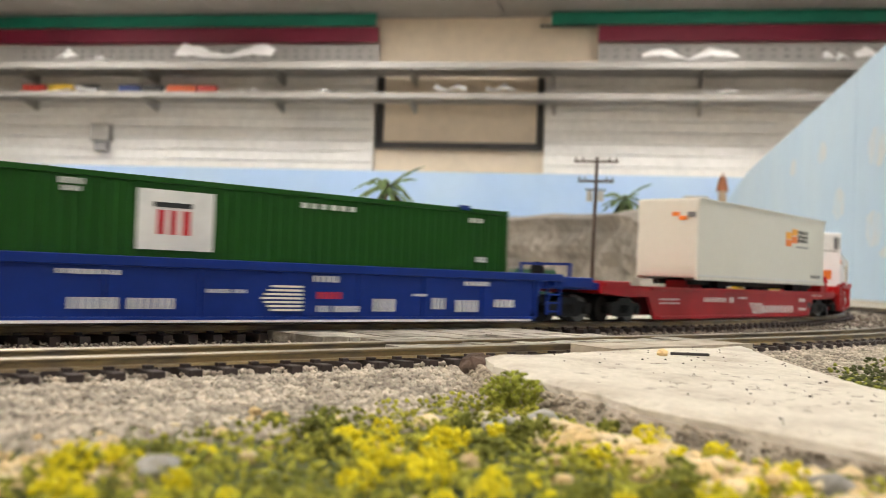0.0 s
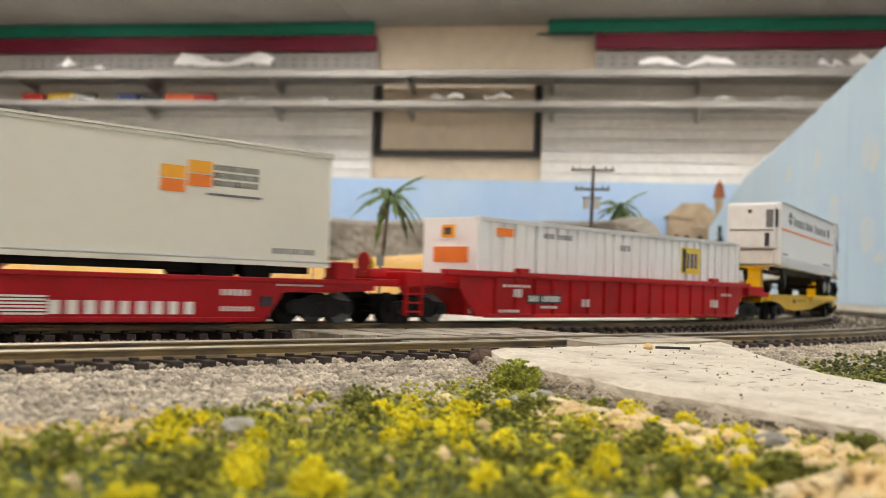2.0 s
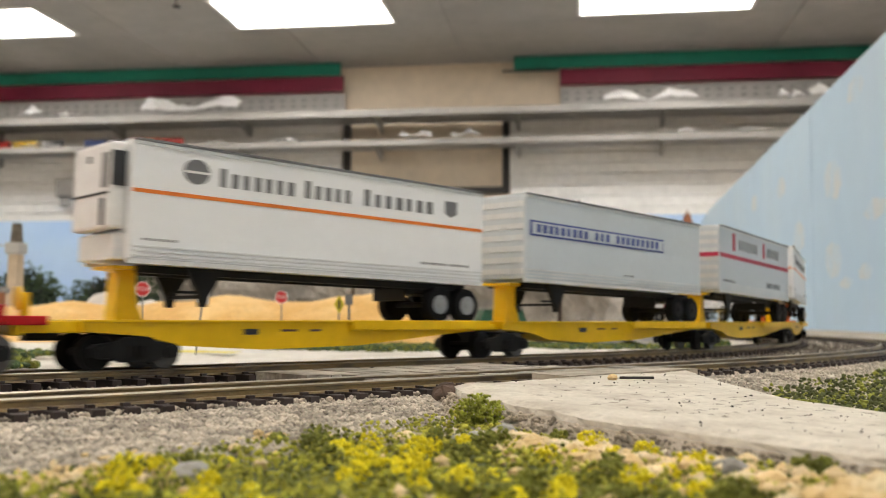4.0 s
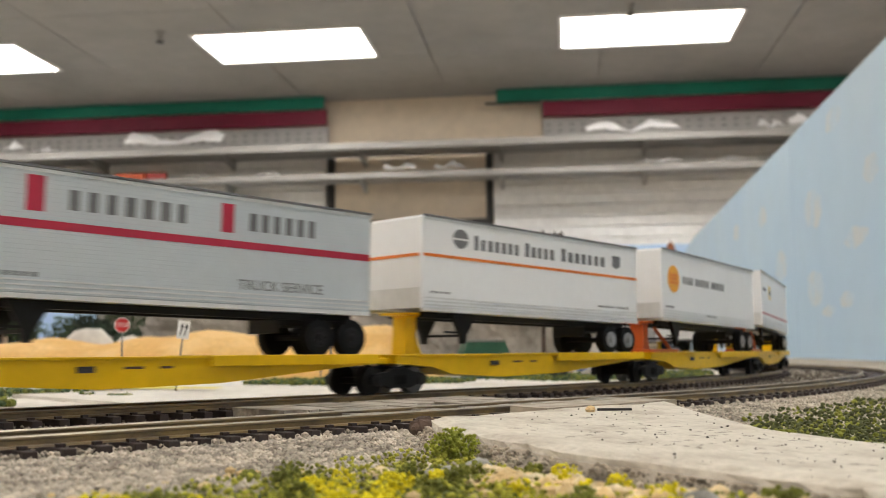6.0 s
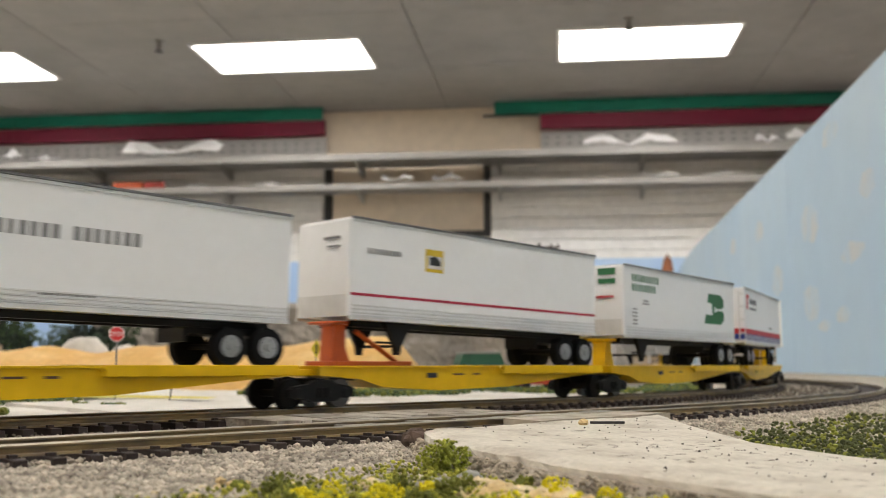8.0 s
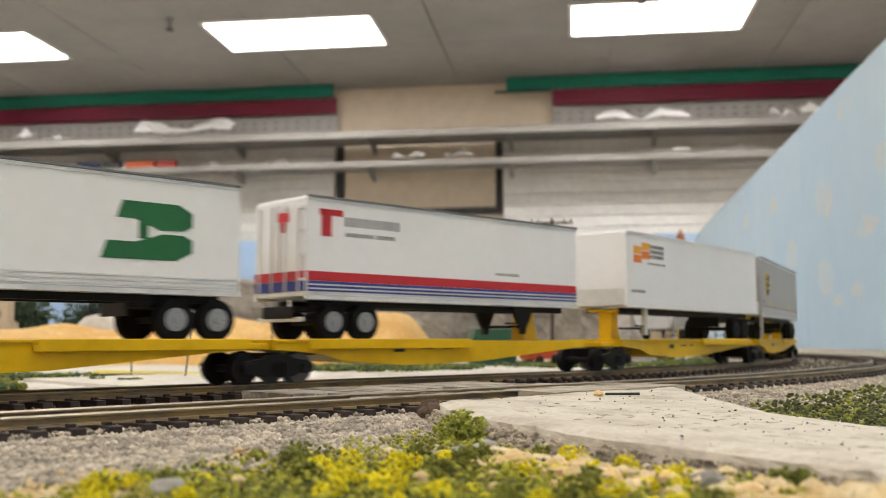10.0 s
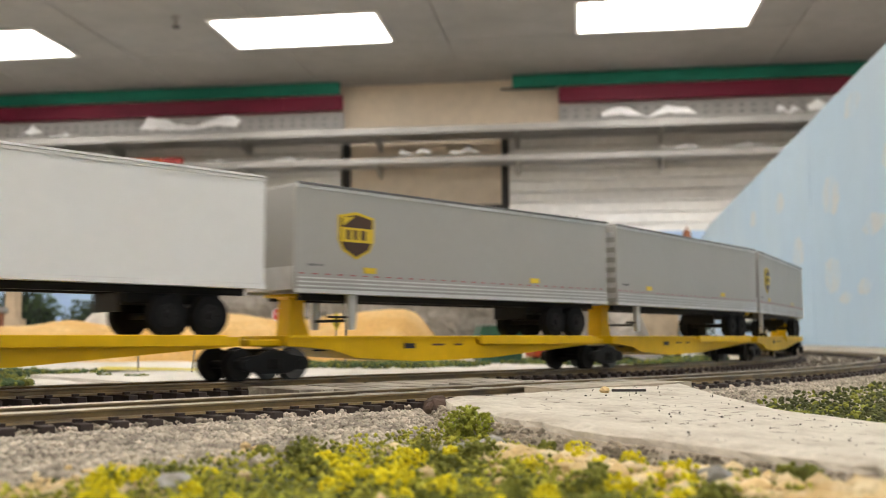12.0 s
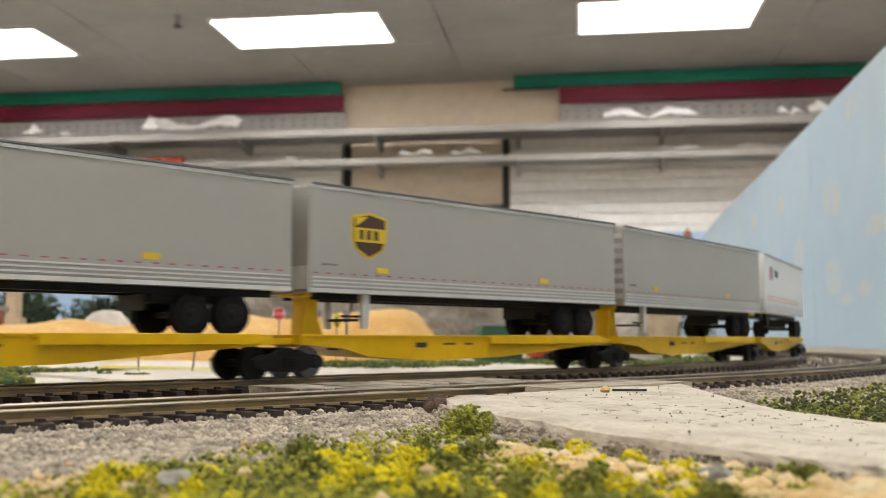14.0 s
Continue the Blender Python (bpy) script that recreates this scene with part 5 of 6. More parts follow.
def trailer(label, body, length=0.136, z0=0.0298, z1=0.0647, hub=None, x0=0.015, legs=True, ribs=True, reverse=False, nose="plate", deck=0.0138, wheels=True, tail_gap=0.0, slim=False):
    """A highway semi-trailer without its tractor, in the space of the car under it."""
    hub = hub or T_HUB
    t = thing("semi_trailer", label, "trailer", "trailers on the train")
    x1 = x0 + length
    bm = bmesh.new()
    box(bm, x0, x1, SIDE, -SIDE, z0 + 0.0010, z1, 0.0006, 2)
    b = part("body", bm, body, t)
    # rails along the top and the bottom edge
    part("top_rail", boxes((x0 + 0.0004, x1, SIDE - 0.0003, SIDE + 0.0008, z1 - 0.0012, z1 - 0.0002), (x0 + 0.0004, x1, -SIDE - 0.0008, -SIDE + 0.0003, z1 - 0.0012, z1 - 0.0002)), T_TRIM if ribs else body, t, "aluminium top rail")
    part("bottom_rail", boxes((x0, x1, SIDE - 0.0003, SIDE + 0.001, z0, z0 + 0.0013), (x0, x1, -SIDE - 0.001, -SIDE + 0.0003, z0, z0 + 0.0013)), T_TRIM if ribs else body, t, "aluminium bottom rail")
    # on ribbed trailers this added strip paints the roof edge's shadow as dark grey
    part("roof_edge", boxes((x0 + 0.0006, x1, SIDE - 0.0006, SIDE + 0.0004, z1 - 0.0001, z1 + 0.0006)), T_EDGE if ribs else body, t, "dark strip painted as the shadow line at the roof edge" if ribs else "")
    if ribs:
        for k in range(3):
            zz = z0 + 0.0020 + 0.0013 * k
            part("rub_strip", boxes((x0 + 0.001, x1 - 0.0006, SIDE - 0.00035, SIDE, zz, zz + 0.0005)), T_TRIM, t)
    part("roof", boxes((x0 + 0.0008, x1 - 0.0008, SIDE + 0.0008, -SIDE - 0.0008, z1 - 0.0001, z1 + 0.0005), bevel=0.0002), body, t)
    front = x1 if reverse else x0
    out = 1 if reverse else -1
    rear = x0 if reverse else x1
    if nose == "plate":
        a, c = sorted((front, front + out * 0.0005))
        part("nose_plate", boxes((a, c, SIDE + 0.001, -SIDE - 0.001, z0 + 0.001, z0 + 0.0085)), T_TRIM, t, "bare metal lower nose plate")
        part("corner_post", boxes((a, c, SIDE, SIDE + 0.0012, z0 + 0.001, z1 - 0.001)), body, t)
    elif nose == "ribbed":
        for k in range(7):
            a, c = sorted((front, front + out * 0.0005))
            zz = z0 + 0.003 + k * 0.0045
            part("nose_rib", boxes((a, c, SIDE + 0.001, -SIDE - 0.001, zz, zz + 0.0022)), T_TRIM, t)
    elif nose == "reefer":
        a, c = sorted((front, front + out * 0.0052))
        r = part("cooling_unit", boxes((a, c, SIDE + 0.0020, -SIDE - 0.0020, z0 + 0.0095, z1 - 0.0008), bevel=0.0010), L_WHITE, t, "white cooling unit with dark grilles")
        part("grille", boxes((c - 0.0048, c - 0.0006, SIDE + 0.0017, SIDE + 0.0022, z0 + 0.0215, z1 - 0.0035)), L_BLACK, r)
        part("grille", boxes((a - 0.0003, a + 0.0003, SIDE + 0.0050, SIDE + 0.0075, z0 + 0.0105, z0 + 0.018)), L_BLACK, r)
        part("grille", boxes((a - 0.0003, a + 0.0003, SIDE + 0.0032, SIDE + 0.0070, z0 + 0.021, z1 - 0.004)), L_GREY, r)
        part("seam", boxes((a - 0.0003, a + 0.0003, SIDE + 0.003, -SIDE - 0.003, z0 + 0.0192, z0 + 0.0198)), L_BLACK, r)
        part("hatch", boxes((a - 0.0003, a + 0.0003, 0.0, 0.002, z1 - 0.006, z1 - 0.004)), L_BLACK, r)
        part("tank", boxes((c - 0.003, c + 0.001, SIDE + 0.003, -SIDE - 0.003, z0 + 0.001, z0 + 0.0085), bevel=0.0005), T_TRIM, t)
    if reverse:
        for y in (-0.0115, -0.004, 0.004, 0.0115):
            part("lock_bar", rod(bmesh.new(), (rear - 0.0006, y, z0 + 0.002), (rear - 0.0006, y, z1 - 0.002), 0.00035, 6), T_TRIM, t)
        for zz in (z0 + 0.006, z0 + 0.014, z0 + 0.022, z1 - 0.004):
            part("hinge", boxes((rear - 0.0008, rear, SIDE + 0.0002, SIDE + 0.003, zz, zz + 0.0009)), T_TRIM, t)
        part("door_gap", boxes((rear - 0.0003, rear, -0.0002, 0.0002, z0 + 0.002, z1 - 0.002)), L_GREY, t)
        part("bumper", boxes((rear, rear + 0.0008, SIDE + 0.002, -SIDE - 0.002, deck + 0.006, deck + 0.0075), (rear, rear + 0.0008, -0.006, -0.005, deck + 0.0076, z0), (rear, rear + 0.0008, 0.005, 0.006, deck + 0.0076, z0)), T_TRIM, t)
    # underframe, running gear, landing legs
    part("underframe", boxes((x0 + 0.006, x1 - 0.004, -0.0095, -0.0070, z0 - 0.0022, z0), (x0 + 0.006, x1 - 0.004, 0.0070, 0.0095, z0 - 0.0022, z0)), T_BLACK, t)
    if wheels:
        wx = (x0 + 0.012, x0 + 0.0255) if reverse else (x1 - 0.0205 - tail_gap, x1 - 0.0070 - tail_gap)
        zc = deck + 0.0060
        for x in wx:
            road_wheels(t, x, hub, zc)
            part("axle", rod(bmesh.new(), (x, -0.0098, zc), (x, 0.0098, zc), 0.0010, 8), T_BLACK, t)
        part("slider", boxes((wx[0] - 0.011, wx[1] + 0.006, -0.0088, 0.0088, zc + 0.0035, z0 - 0.002), (wx[0] - 0.0128, wx[0] - 0.0115, -0.0088, 0.0088, deck + 0.007, z0 - 0.0022), bevel=0.0003), T_BLACK, t)
    if legs:
        lx = x1 - 0.030 if reverse else x0 + 0.026
        for y in (-0.0105, 0.0105):
            bm = bmesh.new()
            g = 0.25 if slim else 1.0
            prism(bm, [(lx - 0.0065 * g, z0), (lx + 0.0065 * g, z0), (lx + 0.0016, z0 - 0.0085), (lx + 0.0010, deck + 0.0022), (lx - 0.0010, deck + 0.0022), (lx - 0.0016, z0 - 0.0085)], y - 0.0009, y + 0.0009)
            part("landing_leg", bm, T_TRIM if slim else T_BLACK, t)
        part("leg_brace", boxes((lx - 0.0006, lx + 0.0006, -0.0096, 0.0096, deck + 0.0048, deck + 0.0058), (lx - 0.010, lx - 0.001, -0.0108, -0.0102, deck + 0.006, deck + 0.0068)), T_BLACK, t)
    return t


def spine_car(label, length, hitch=None, hitch_x=0.0165, platform=(0.0885, 0.158), tail=False, hitch_top=0.0296, truck_x=0.002, lead=False):
    """One platform of an articulated spine car, its front joint at x = 0."""
    t = thing("spine_car", label, "railway car", "spine car platforms")
    bm = bmesh.new()
    a, b = platform
    prism(bm, [(0.006, 0.0136), (length - 0.004, 0.0136), (length - 0.004, 0.0108), (length - 0.018, 0.0098), (0.100, 0.0058), (0.062, 0.0050), (0.034, 0.0066), (0.024, 0.0094), (0.006, 0.0108)], -0.0132, 0.0132)
    sill = part("centre_sill", bm, T_YELLOW, t)
    part("top_flange", boxes((0.006, a, -0.0139, 0.0139, 0.0132, 0.0140), bevel=0.0002), T_YELLOW, t)
    deck = part("wheel_deck", boxes((a, b, -0.0152, 0.0152, 0.0126, 0.0138), (a, b, -0.0155, -0.0148, 0.0108, 0.0142), (a, b, 0.0148, 0.0155, 0.0108, 0.0142), bevel=0.0003), T_YELLOW, t, "yellow wheel deck with raised edges")
    part("end_arm", boxes((-0.005, 0.012, -0.0090, 0.0090, 0.0106, 0.0128), bevel=0.0004), T_YELLOW, t)
    part("end_arm", boxes((length - 0.012, length - 0.0055, -0.0100, 0.0100, 0.0106, 0.0128), bevel=0.0004), T_YELLOW, t)
    part("pocket", boxes((0.0555, 0.0605, -0.0136, -0.0133, 0.0096, 0.0114)), L_BLACK, sill, "dark jacking pocket")
    for k, w in ((0.069, 0.006), (0.080, 0.004)):
        part("stencil", boxes((k, k + w, -0.01335, -0.0132, 0.0105, 0.0112)), L_BROWN, sill)
    h = hitch or T_YELLOW
    bm = bmesh.new()
    prism(bm, [(hitch_x - 0.0036, 0.0138), (hitch_x + 0.0052, 0.0138), (hitch_x + 0.0026, 0.0205), (hitch_x + 0.0026, hitch_top - 0.002), (hitch_x + 0.0055, hitch_top - 0.0006), (hitch_x - 0.0055, hitch_top - 0.0006), (hitch_x - 0.0028, hitch_top - 0.002)], -0.0034, 0.0034)
    st = part("hitch_stand", bm, h, t, "upright hitch stand under the trailer's nose")
    part("hitch_plate", boxes((hitch_x - 0.006, hitch_x + 0.006, -0.0075, 0.0075, hitch_top - 0.0012, hitch_top - 0.0002), bevel=0.0002), h, st)
    if hitch is not None:
        part("hitch_base", boxes((hitch_x - 0.006, hitch_x + 0.030, -0.0085, 0.0085, 0.0139, 0.0156), bevel=0.0003), hitch, st)
        bm = rod(bmesh.new(), (hitch_x + 0.025, -0.006, 0.015), (hitch_x + 0.005, -0.006, 0.026), 0.0009, 8)
        part("hitch_strut", bm, hitch, st)
    part("brake_rod", rod(bmesh.new(), (0.02, -0.0085, 0.0092), (length - 0.03, -0.0085, 0.0098), 0.0003, 6), T_BLACK, t)
    bogie(t, truck_x)
    if lead:
        part("end_sill", boxes((-0.012, 0.012, -0.0105, 0.0105, 0.0104, 0.0137), (-0.012, -0.0095, -0.0125, 0.0125, 0.0098, 0.0142), bevel=0.0004), T_YELLOW, t)
        part("brake_stand", boxes((-0.0085, -0.0062, -0.0078, -0.0052, 0.0138, 0.0212), bevel=0.0003), T_YELLOW, t)
        part("brake_wheel", rod(bmesh.new(), (-0.0094, -0.0065, 0.0196), (-0.0087, -0.0065, 0.0196), 0.0032, 16), T_YELLOW, t)
        part("coupler", boxes((-0.020, -0.012, -0.002, 0.002, 0.0082, 0.0108), bevel=0.0004), T_BLACK, t)
    if tail:
        bogie(t, length)
    return t


def sky_squares(t, x, z, k, side=SIDE):
    """Four orange and amber squares in two steps, with lines of grey bars beside them."""
    for i, (dx, dz, m) in enumerate(((0, 0, L_ORANGE), (0, 1.05, L_AMBER), (1.1, 0.55, L_ORANGE), (1.1, 1.6, L_AMBER))):
        strip(t, side, x + dx * k * 1.25, x + (dx + 1) * k * 1.25, z + dz * k * 0.62, z + (dz + 0.95) * k * 0.62, m, "emblem_square")
    for i in range(3):
        letters(t, side, x + 2.2 * k * 1.25, x + 4.2 * k * 1.25, z + k * (1.15 - 0.42 * i) * 0.9 + 0.001, z + k * (1.46 - 0.42 * i) * 0.9 + 0.001, L_BLACK, (7,))
    strip(t, side, x + 1.9 * k * 1.25, x + 4.3 * k * 1.25, z - 0.0002, z + 0.0005, L_GREY, "lettering")


RUN_T = np.array([0.0, 1.0, 1.5, 2.0, 3.0, 5.5, 6.5, 7.5, 8.5, 9.0, 11.5, 12.5, 14.0])
RUN_S = np.array([0.0, 0.1828, 0.2747, 0.3663, 0.5469, 1.0129, 1.1956, 1.3765, 1.5499, 1.6377, 2.0819, 2.2617, 2.5067])


def travelled(t):
    """How far the train has rolled at t seconds: a smooth curve through the timed places."""
    slopes = np.gradient(RUN_S, RUN_T)
    i = min(len(RUN_T) - 2, max(0, int(np.searchsorted(RUN_T, t, side="right")) - 1))
    h = RUN_T[i + 1] - RUN_T[i]
    u = (t - RUN_T[i]) / h
    return ((2 * u ** 3 - 3 * u ** 2 + 1) * RUN_S[i] + (u ** 3 - 2 * u ** 2 + u) * h * slopes[i]
            + (-2 * u ** 3 + 3 * u ** 2) * RUN_S[i + 1] + (u ** 3 - u ** 2) * h * slopes[i + 1])


def car_pose(sa, length, t):
    """The pose of a car whose front joint starts at sa, at t seconds."""
    s = sa - travelled(t)
    a, b = ps(P0, s), ps(P0, s + length)
    w = b - a
    return Matrix.Translation((a.x, a.y, RAIL_Z)) @ Matrix.Rotation(math.atan2(w.y, w.x), 4, "Z")


ROLLING = []      # (thing, front joint at the start, length between joints, seat on the car)


def rolls(sa, length, *things, seat=Matrix()):
    for ob in things:
        ROLLING.append((ob, sa, length, seat))


# cars A, B, C at the head of this stretch of train
def blue_well():
    """Blue well car with a green container in it; x = 0 at its front truck."""
    L = 0.262
    t = thing("well_car", "glossy blue double-stack well car with white lettering", "railway car")
    y = 0.0166
    for sy in (-1, 1):
        bm = bmesh.new()
        prism(bm, [(0.022, 0.0172), (0.238, 0.0172), (0.238, 0.0135), (0.232, 0.0012), (0.028, 0.0012), (0.022, 0.0135)], *sorted((sy * y, sy * (y - 0.0012))))
        part("side_sill", bm, T_BLUE, t)
        part("top_chord", boxes((0.010, 0.248, *sorted((sy * (y + 0.0010), sy * (y - 0.002))), 0.0150, 0.0176), bevel=0.0003), T_BLUE, t)
        part("bottom_chord", boxes((0.026, 0.234, *sorted((sy * (y + 0.0007), sy * (y - 0.002))), 0.0008, 0.0024), bevel=0.0003), T_BLUE, t)
        x = 0.03
        while x < 0.236:
            part("side_post", boxes((x, x + 0.0012, *sorted((sy * (y + 0.0006), sy * y)), 0.0024, 0.0150)), T_BLUE, t)
            x += 0.0255
    part("well_floor", boxes((0.028, 0.232, -0.0154, 0.0154, 0.0012, 0.0022)), T_BLUE, t)
    for x0, x1 in ((-0.016, 0.026), (0.234, 0.276)):
        part("end_platform", boxes((x0, x1, -0.0140, 0.0140, 0.0122, 0.0150), (x0 + 0.01, x1 - 0.01, -0.0166, 0.0166, 0.0128, 0.0168), bevel=0.0004), T_BLUE, t)
    part("end_railing", boxes((0.2565, 0.2575, -0.013, -0.012, 0.0150, 0.021), (0.2565, 0.2575, 0.012, 0.013, 0.0150, 0.021), (0.2565, 0.2575, -0.013, 0.013, 0.021, 0.022)), T_BLUE, t)
    part("brake_wheel", rod(bmesh.new(), (0.2590, 0.006, 0.0190), (0.2596, 0.006, 0.0190), 0.0035, 16), T_BLACK, t)
    part("ladder", boxes((0.240, 0.241, -0.0172, -0.0166, 0.003, 0.0165), (0.2465, 0.2475, -0.0172, -0.0166, 0.003, 0.0165), *[(0.241, 0.2465, -0.0172, -0.0168, 0.004 + 0.003 * i, 0.0046 + 0.003 * i) for i in range(4)]), T_BLUE, t)
    sd = -y - 0.0006
    for x0, x1, z0, z1, w in ((0.072, 0.0848, 0.0044, 0.0072, (7,)), (0.0868, 0.0998, 0.0044, 0.0072, (7,)), (0.1082, 0.1201, 0.0088, 0.0098, (7, 4)), (0.143, 0.1583, 0.0038, 0.0056, (4, 8)),
                              (0.1632, 0.1722, 0.0040, 0.0078, (4,)), (0.1784, 0.1843, 0.0088, 0.0096, (5,)), (0.1865, 0.1924, 0.0048, 0.0084, (4,)), (0.1968, 0.2071, 0.0040, 0.0078, (5,)), (0.2142, 0.224, 0.0056, 0.0082, (5,)),
                              (0.1416, 0.1507, 0.0124, 0.0142, (5,)), (0.2002, 0.2118, 0.0126, 0.0140, (8,)), (0.069, 0.085, 0.0128, 0.0140, (9,))):
        letters(t, sd, x0, x1, z0, z1, L_WHITE, w)
    letters(t, sd, 0.143, 0.152, 0.0076, 0.0096, L_RED, (5,))
    for i in range(7):
        strip(t, sd, 0.1246 + 0.0010 * abs(3 - i), 0.138, 0.0040 + 0.0011 * i, 0.0046 + 0.0011 * i, L_WHITE, "emblem_line")
    part("edge_line", boxes((0.028, 0.232, -y - 0.0009, -y - 0.0007, 0.0009, 0.0016)), L_WHITE, t, "white line along the bottom edge")
    bogie(t, 0.006)
    bogie(t, L - 0.006)
    part("coupler", boxes((0.272, 0.283, -0.002, 0.002, 0.0082, 0.0108), bevel=0.0004), T_BLACK, t)
    c = thing("container", "dark green corrugated shipping container with a white square emblem", "container")
    x0, x1, z0, z1 = 0.0315, 0.2215, 0.0024, 0.0380
    part("body", boxes((x0, x1, -0.0142, 0.0142, z0, z1), bevel=0.0004), T_GREEN, c)
    part("top_rail", boxes((x0, x1, -0.0149, -0.0140, z1 - 0.0012, z1 + 0.0002), (x0, x1, 0.0140, 0.0149, z1 - 0.0012, z1 + 0.0002)), T_GREEN, c)
    x = x0 + 0.003
    while x < x1 - 0.003:
        part("rib", boxes((x, x + 0.0016, -0.0146, -0.0141, 0.017, z1 - 0.0014)), T_GREEN, c)
        x += 0.0034
    for x in (x0, x1 - 0.0016):
        part("corner_post", boxes((x, x + 0.0016, -0.0150, -0.0138, z0, z1 + 0.0004)), T_GREEN, c)
    for x in (x0 + 0.018, x1 - 0.022):
        part("lifting_block", boxes((x, x + 0.004, -0.0151, -0.0136, z1 - 0.0006, z1 + 0.0010)), T_BLUE, c, "blue lifting block")
    cs_ = -0.0148
    strip(c, cs_, 0.0892, 0.1105, 0.0195, 0.0350, L_WHITE, "emblem_field")
    strip(c, cs_ - 0.0002, 0.0935, 0.104, 0.0305, 0.0318, L_BLACK, "emblem_bar")
    letters(c, cs_ - 0.0002, 0.0945, 0.105, 0.0235, 0.0298, L_RED, (3,))
    for x0_, x1_, a, b in ((0.0694, 0.0759, 0.0345, 0.0360), (0.138, 0.1583, 0.0335, 0.0350), (0.2036, 0.2099, 0.0335, 0.0350), (0.207, 0.212, 0.0205, 0.0222), (0.070, 0.075, 0.0328, 0.0340)):
        letters(c, cs_, x0_, x1_, a, b, L_WHITE, (6,))
    return t, c, L


def red_spine():
    """Deep red articulated car with a cream trailer; x = 0 at its front truck."""
    L = 0.226
    t = thing("well_car", "dark red low-slung intermodal car with white lettering", "railway car")
    for sy in (-1, 1):
        bm = bmesh.new()
        prism(bm, [(-0.016, 0.0140), (0.242, 0.0140), (0.242, 0.0110), (0.224, 0.0100), (0.207, 0.0100), (0.201, 0.0010), (0.026, 0.0010), (0.020, 0.0100), (0.002, 0.0100), (-0.016, 0.0110)], *sorted((sy * 0.0150, sy * 0.0136)))
        part("side_sill", bm, T_RED, t)
        part("top_chord", boxes((0.022, 0.240, *sorted((sy * 0.0156, sy * 0.0136)), 0.0128, 0.0142), bevel=0.0002), T_RED, t)
        part("bottom_chord", boxes((0.028, 0.199, *sorted((sy * 0.0157, sy * 0.0136)), 0.0008, 0.0022), bevel=0.0002), T_RED, t)
    part("floor", boxes((-0.014, 0.240, -0.0137, 0.0137, 0.0110, 0.0122)), T_RED, t)
    part("hitch_stand", boxes((0.074, 0.088, -0.006, 0.006, 0.0122, 0.0176), bevel=0.0005), T_RED, t)
    part("wheel_stop", boxes((0.228, 0.236, -0.012, -0.006, 0.0140, 0.020), bevel=0.0005), T_RED, t)
    part("end_box", boxes((-0.014, 0.006, -0.0150, 0.0150, 0.0118, 0.0160), bevel=0.0005), T_RED, t)
    sd = -0.0150
    for i in range(6):
        strip(t, sd, 0.1255 - 0.001 * (5 - i), 0.1365, 0.0028 + 0.0009 * (5 - i), 0.0033 + 0.0009 * (5 - i), L_WHITE, "emblem_line")
    letters(t, sd, 0.1370, 0.1795, 0.0030, 0.0066, L_WHITE, (9,))
    for x0, x1, a, b, w in ((0.071, 0.095, 0.0082, 0.0102, (8,)), (0.098, 0.103, 0.0080, 0.0104, (3,)), (0.108, 0.118, 0.0098, 0.0106, (6,)), (0.186, 0.196, 0.0086, 0.0104, (6,)),
                            (0.186, 0.197, 0.0040, 0.0054, (8,)), (0.030, 0.048, 0.0088, 0.0095, (6,)), (0.030, 0.048, 0.0072, 0.0079, (6,)), (0.205, 0.222, 0.0118, 0.0124, (8,))):
        letters(t, sd, x0, x1, a, b, L_WHITE, w)
    strip(t, sd, 0.199, 0.2035, 0.0055, 0.0085, L_BLACK, "data_panel")
    bogie(t, 0.004)
    bogie(t, L - 0.004)
    part("coupler", boxes((-0.024, -0.014, -0.002, 0.002, 0.0082, 0.0108), bevel=0.0004), T_BLACK, t)
    part("coupler", boxes((L + 0.014, L + 0.022, -0.002, 0.002, 0.0082, 0.0108), bevel=0.0004), T_BLACK, t)
    tr = trailer("cream highway trailer with stepped orange square emblem", T_CREAM, 0.160, 0.0178, 0.0535, T_BLACK, 0.0635, ribs=False, nose="none", deck=0.0122, legs=False, wheels=False)
    for x in (0.094, 0.186, 0.199):
        bm = bmesh.new()
        for sy in (-1, 1):
            rod(bm, (x, sy * 0.0085, 0.0159 + 0.0016), (x, sy * 0.0132, 0.0159 + 0.0016), 0.0053, 24)
        part("tyre", bm, T_RUBBER, tr)
    part("bogie_frame", boxes((0.180, 0.206, -0.008, 0.008, 0.0150, 0.0178), (0.088, 0.102, -0.0095, 0.0095, 0.0140, 0.0178)), T_BLACK, tr)
    part("nose_lip", boxes((0.0630, 0.0636, -0.0135, 0.0135, 0.0235, 0.0243), (0.0630, 0.0636, -0.0135, 0.0135, 0.0205, 0.0212)), T_CREAM, tr)
    part("bottom_band", boxes((0.0635, 0.2235, SIDE - 0.0004, SIDE, 0.0195, 0.0200)), T_TRIM, tr)
    sky_squares(tr, 0.0635 + 0.16 * 0.64, 0.0375, 0.0060)
    letters(tr, SIDE, 0.2029, 0.2185, 0.0215, 0.0232, L_GREY, (7,))
    bm = boxes((0.0628, 0.0636, -0.006, -0.0025, 0.0460, 0.0478), (0.0628, 0.0636, -0.0095, -0.006, 0.0442, 0.0460))
    part("emblem_square", bm, L_ORANGE, tr)
    part("emblem_bar", boxes((0.0628, 0.0636, -0.0135, -0.0100, 0.0455, 0.0478)), L_GREY, tr)
    return t, tr, L


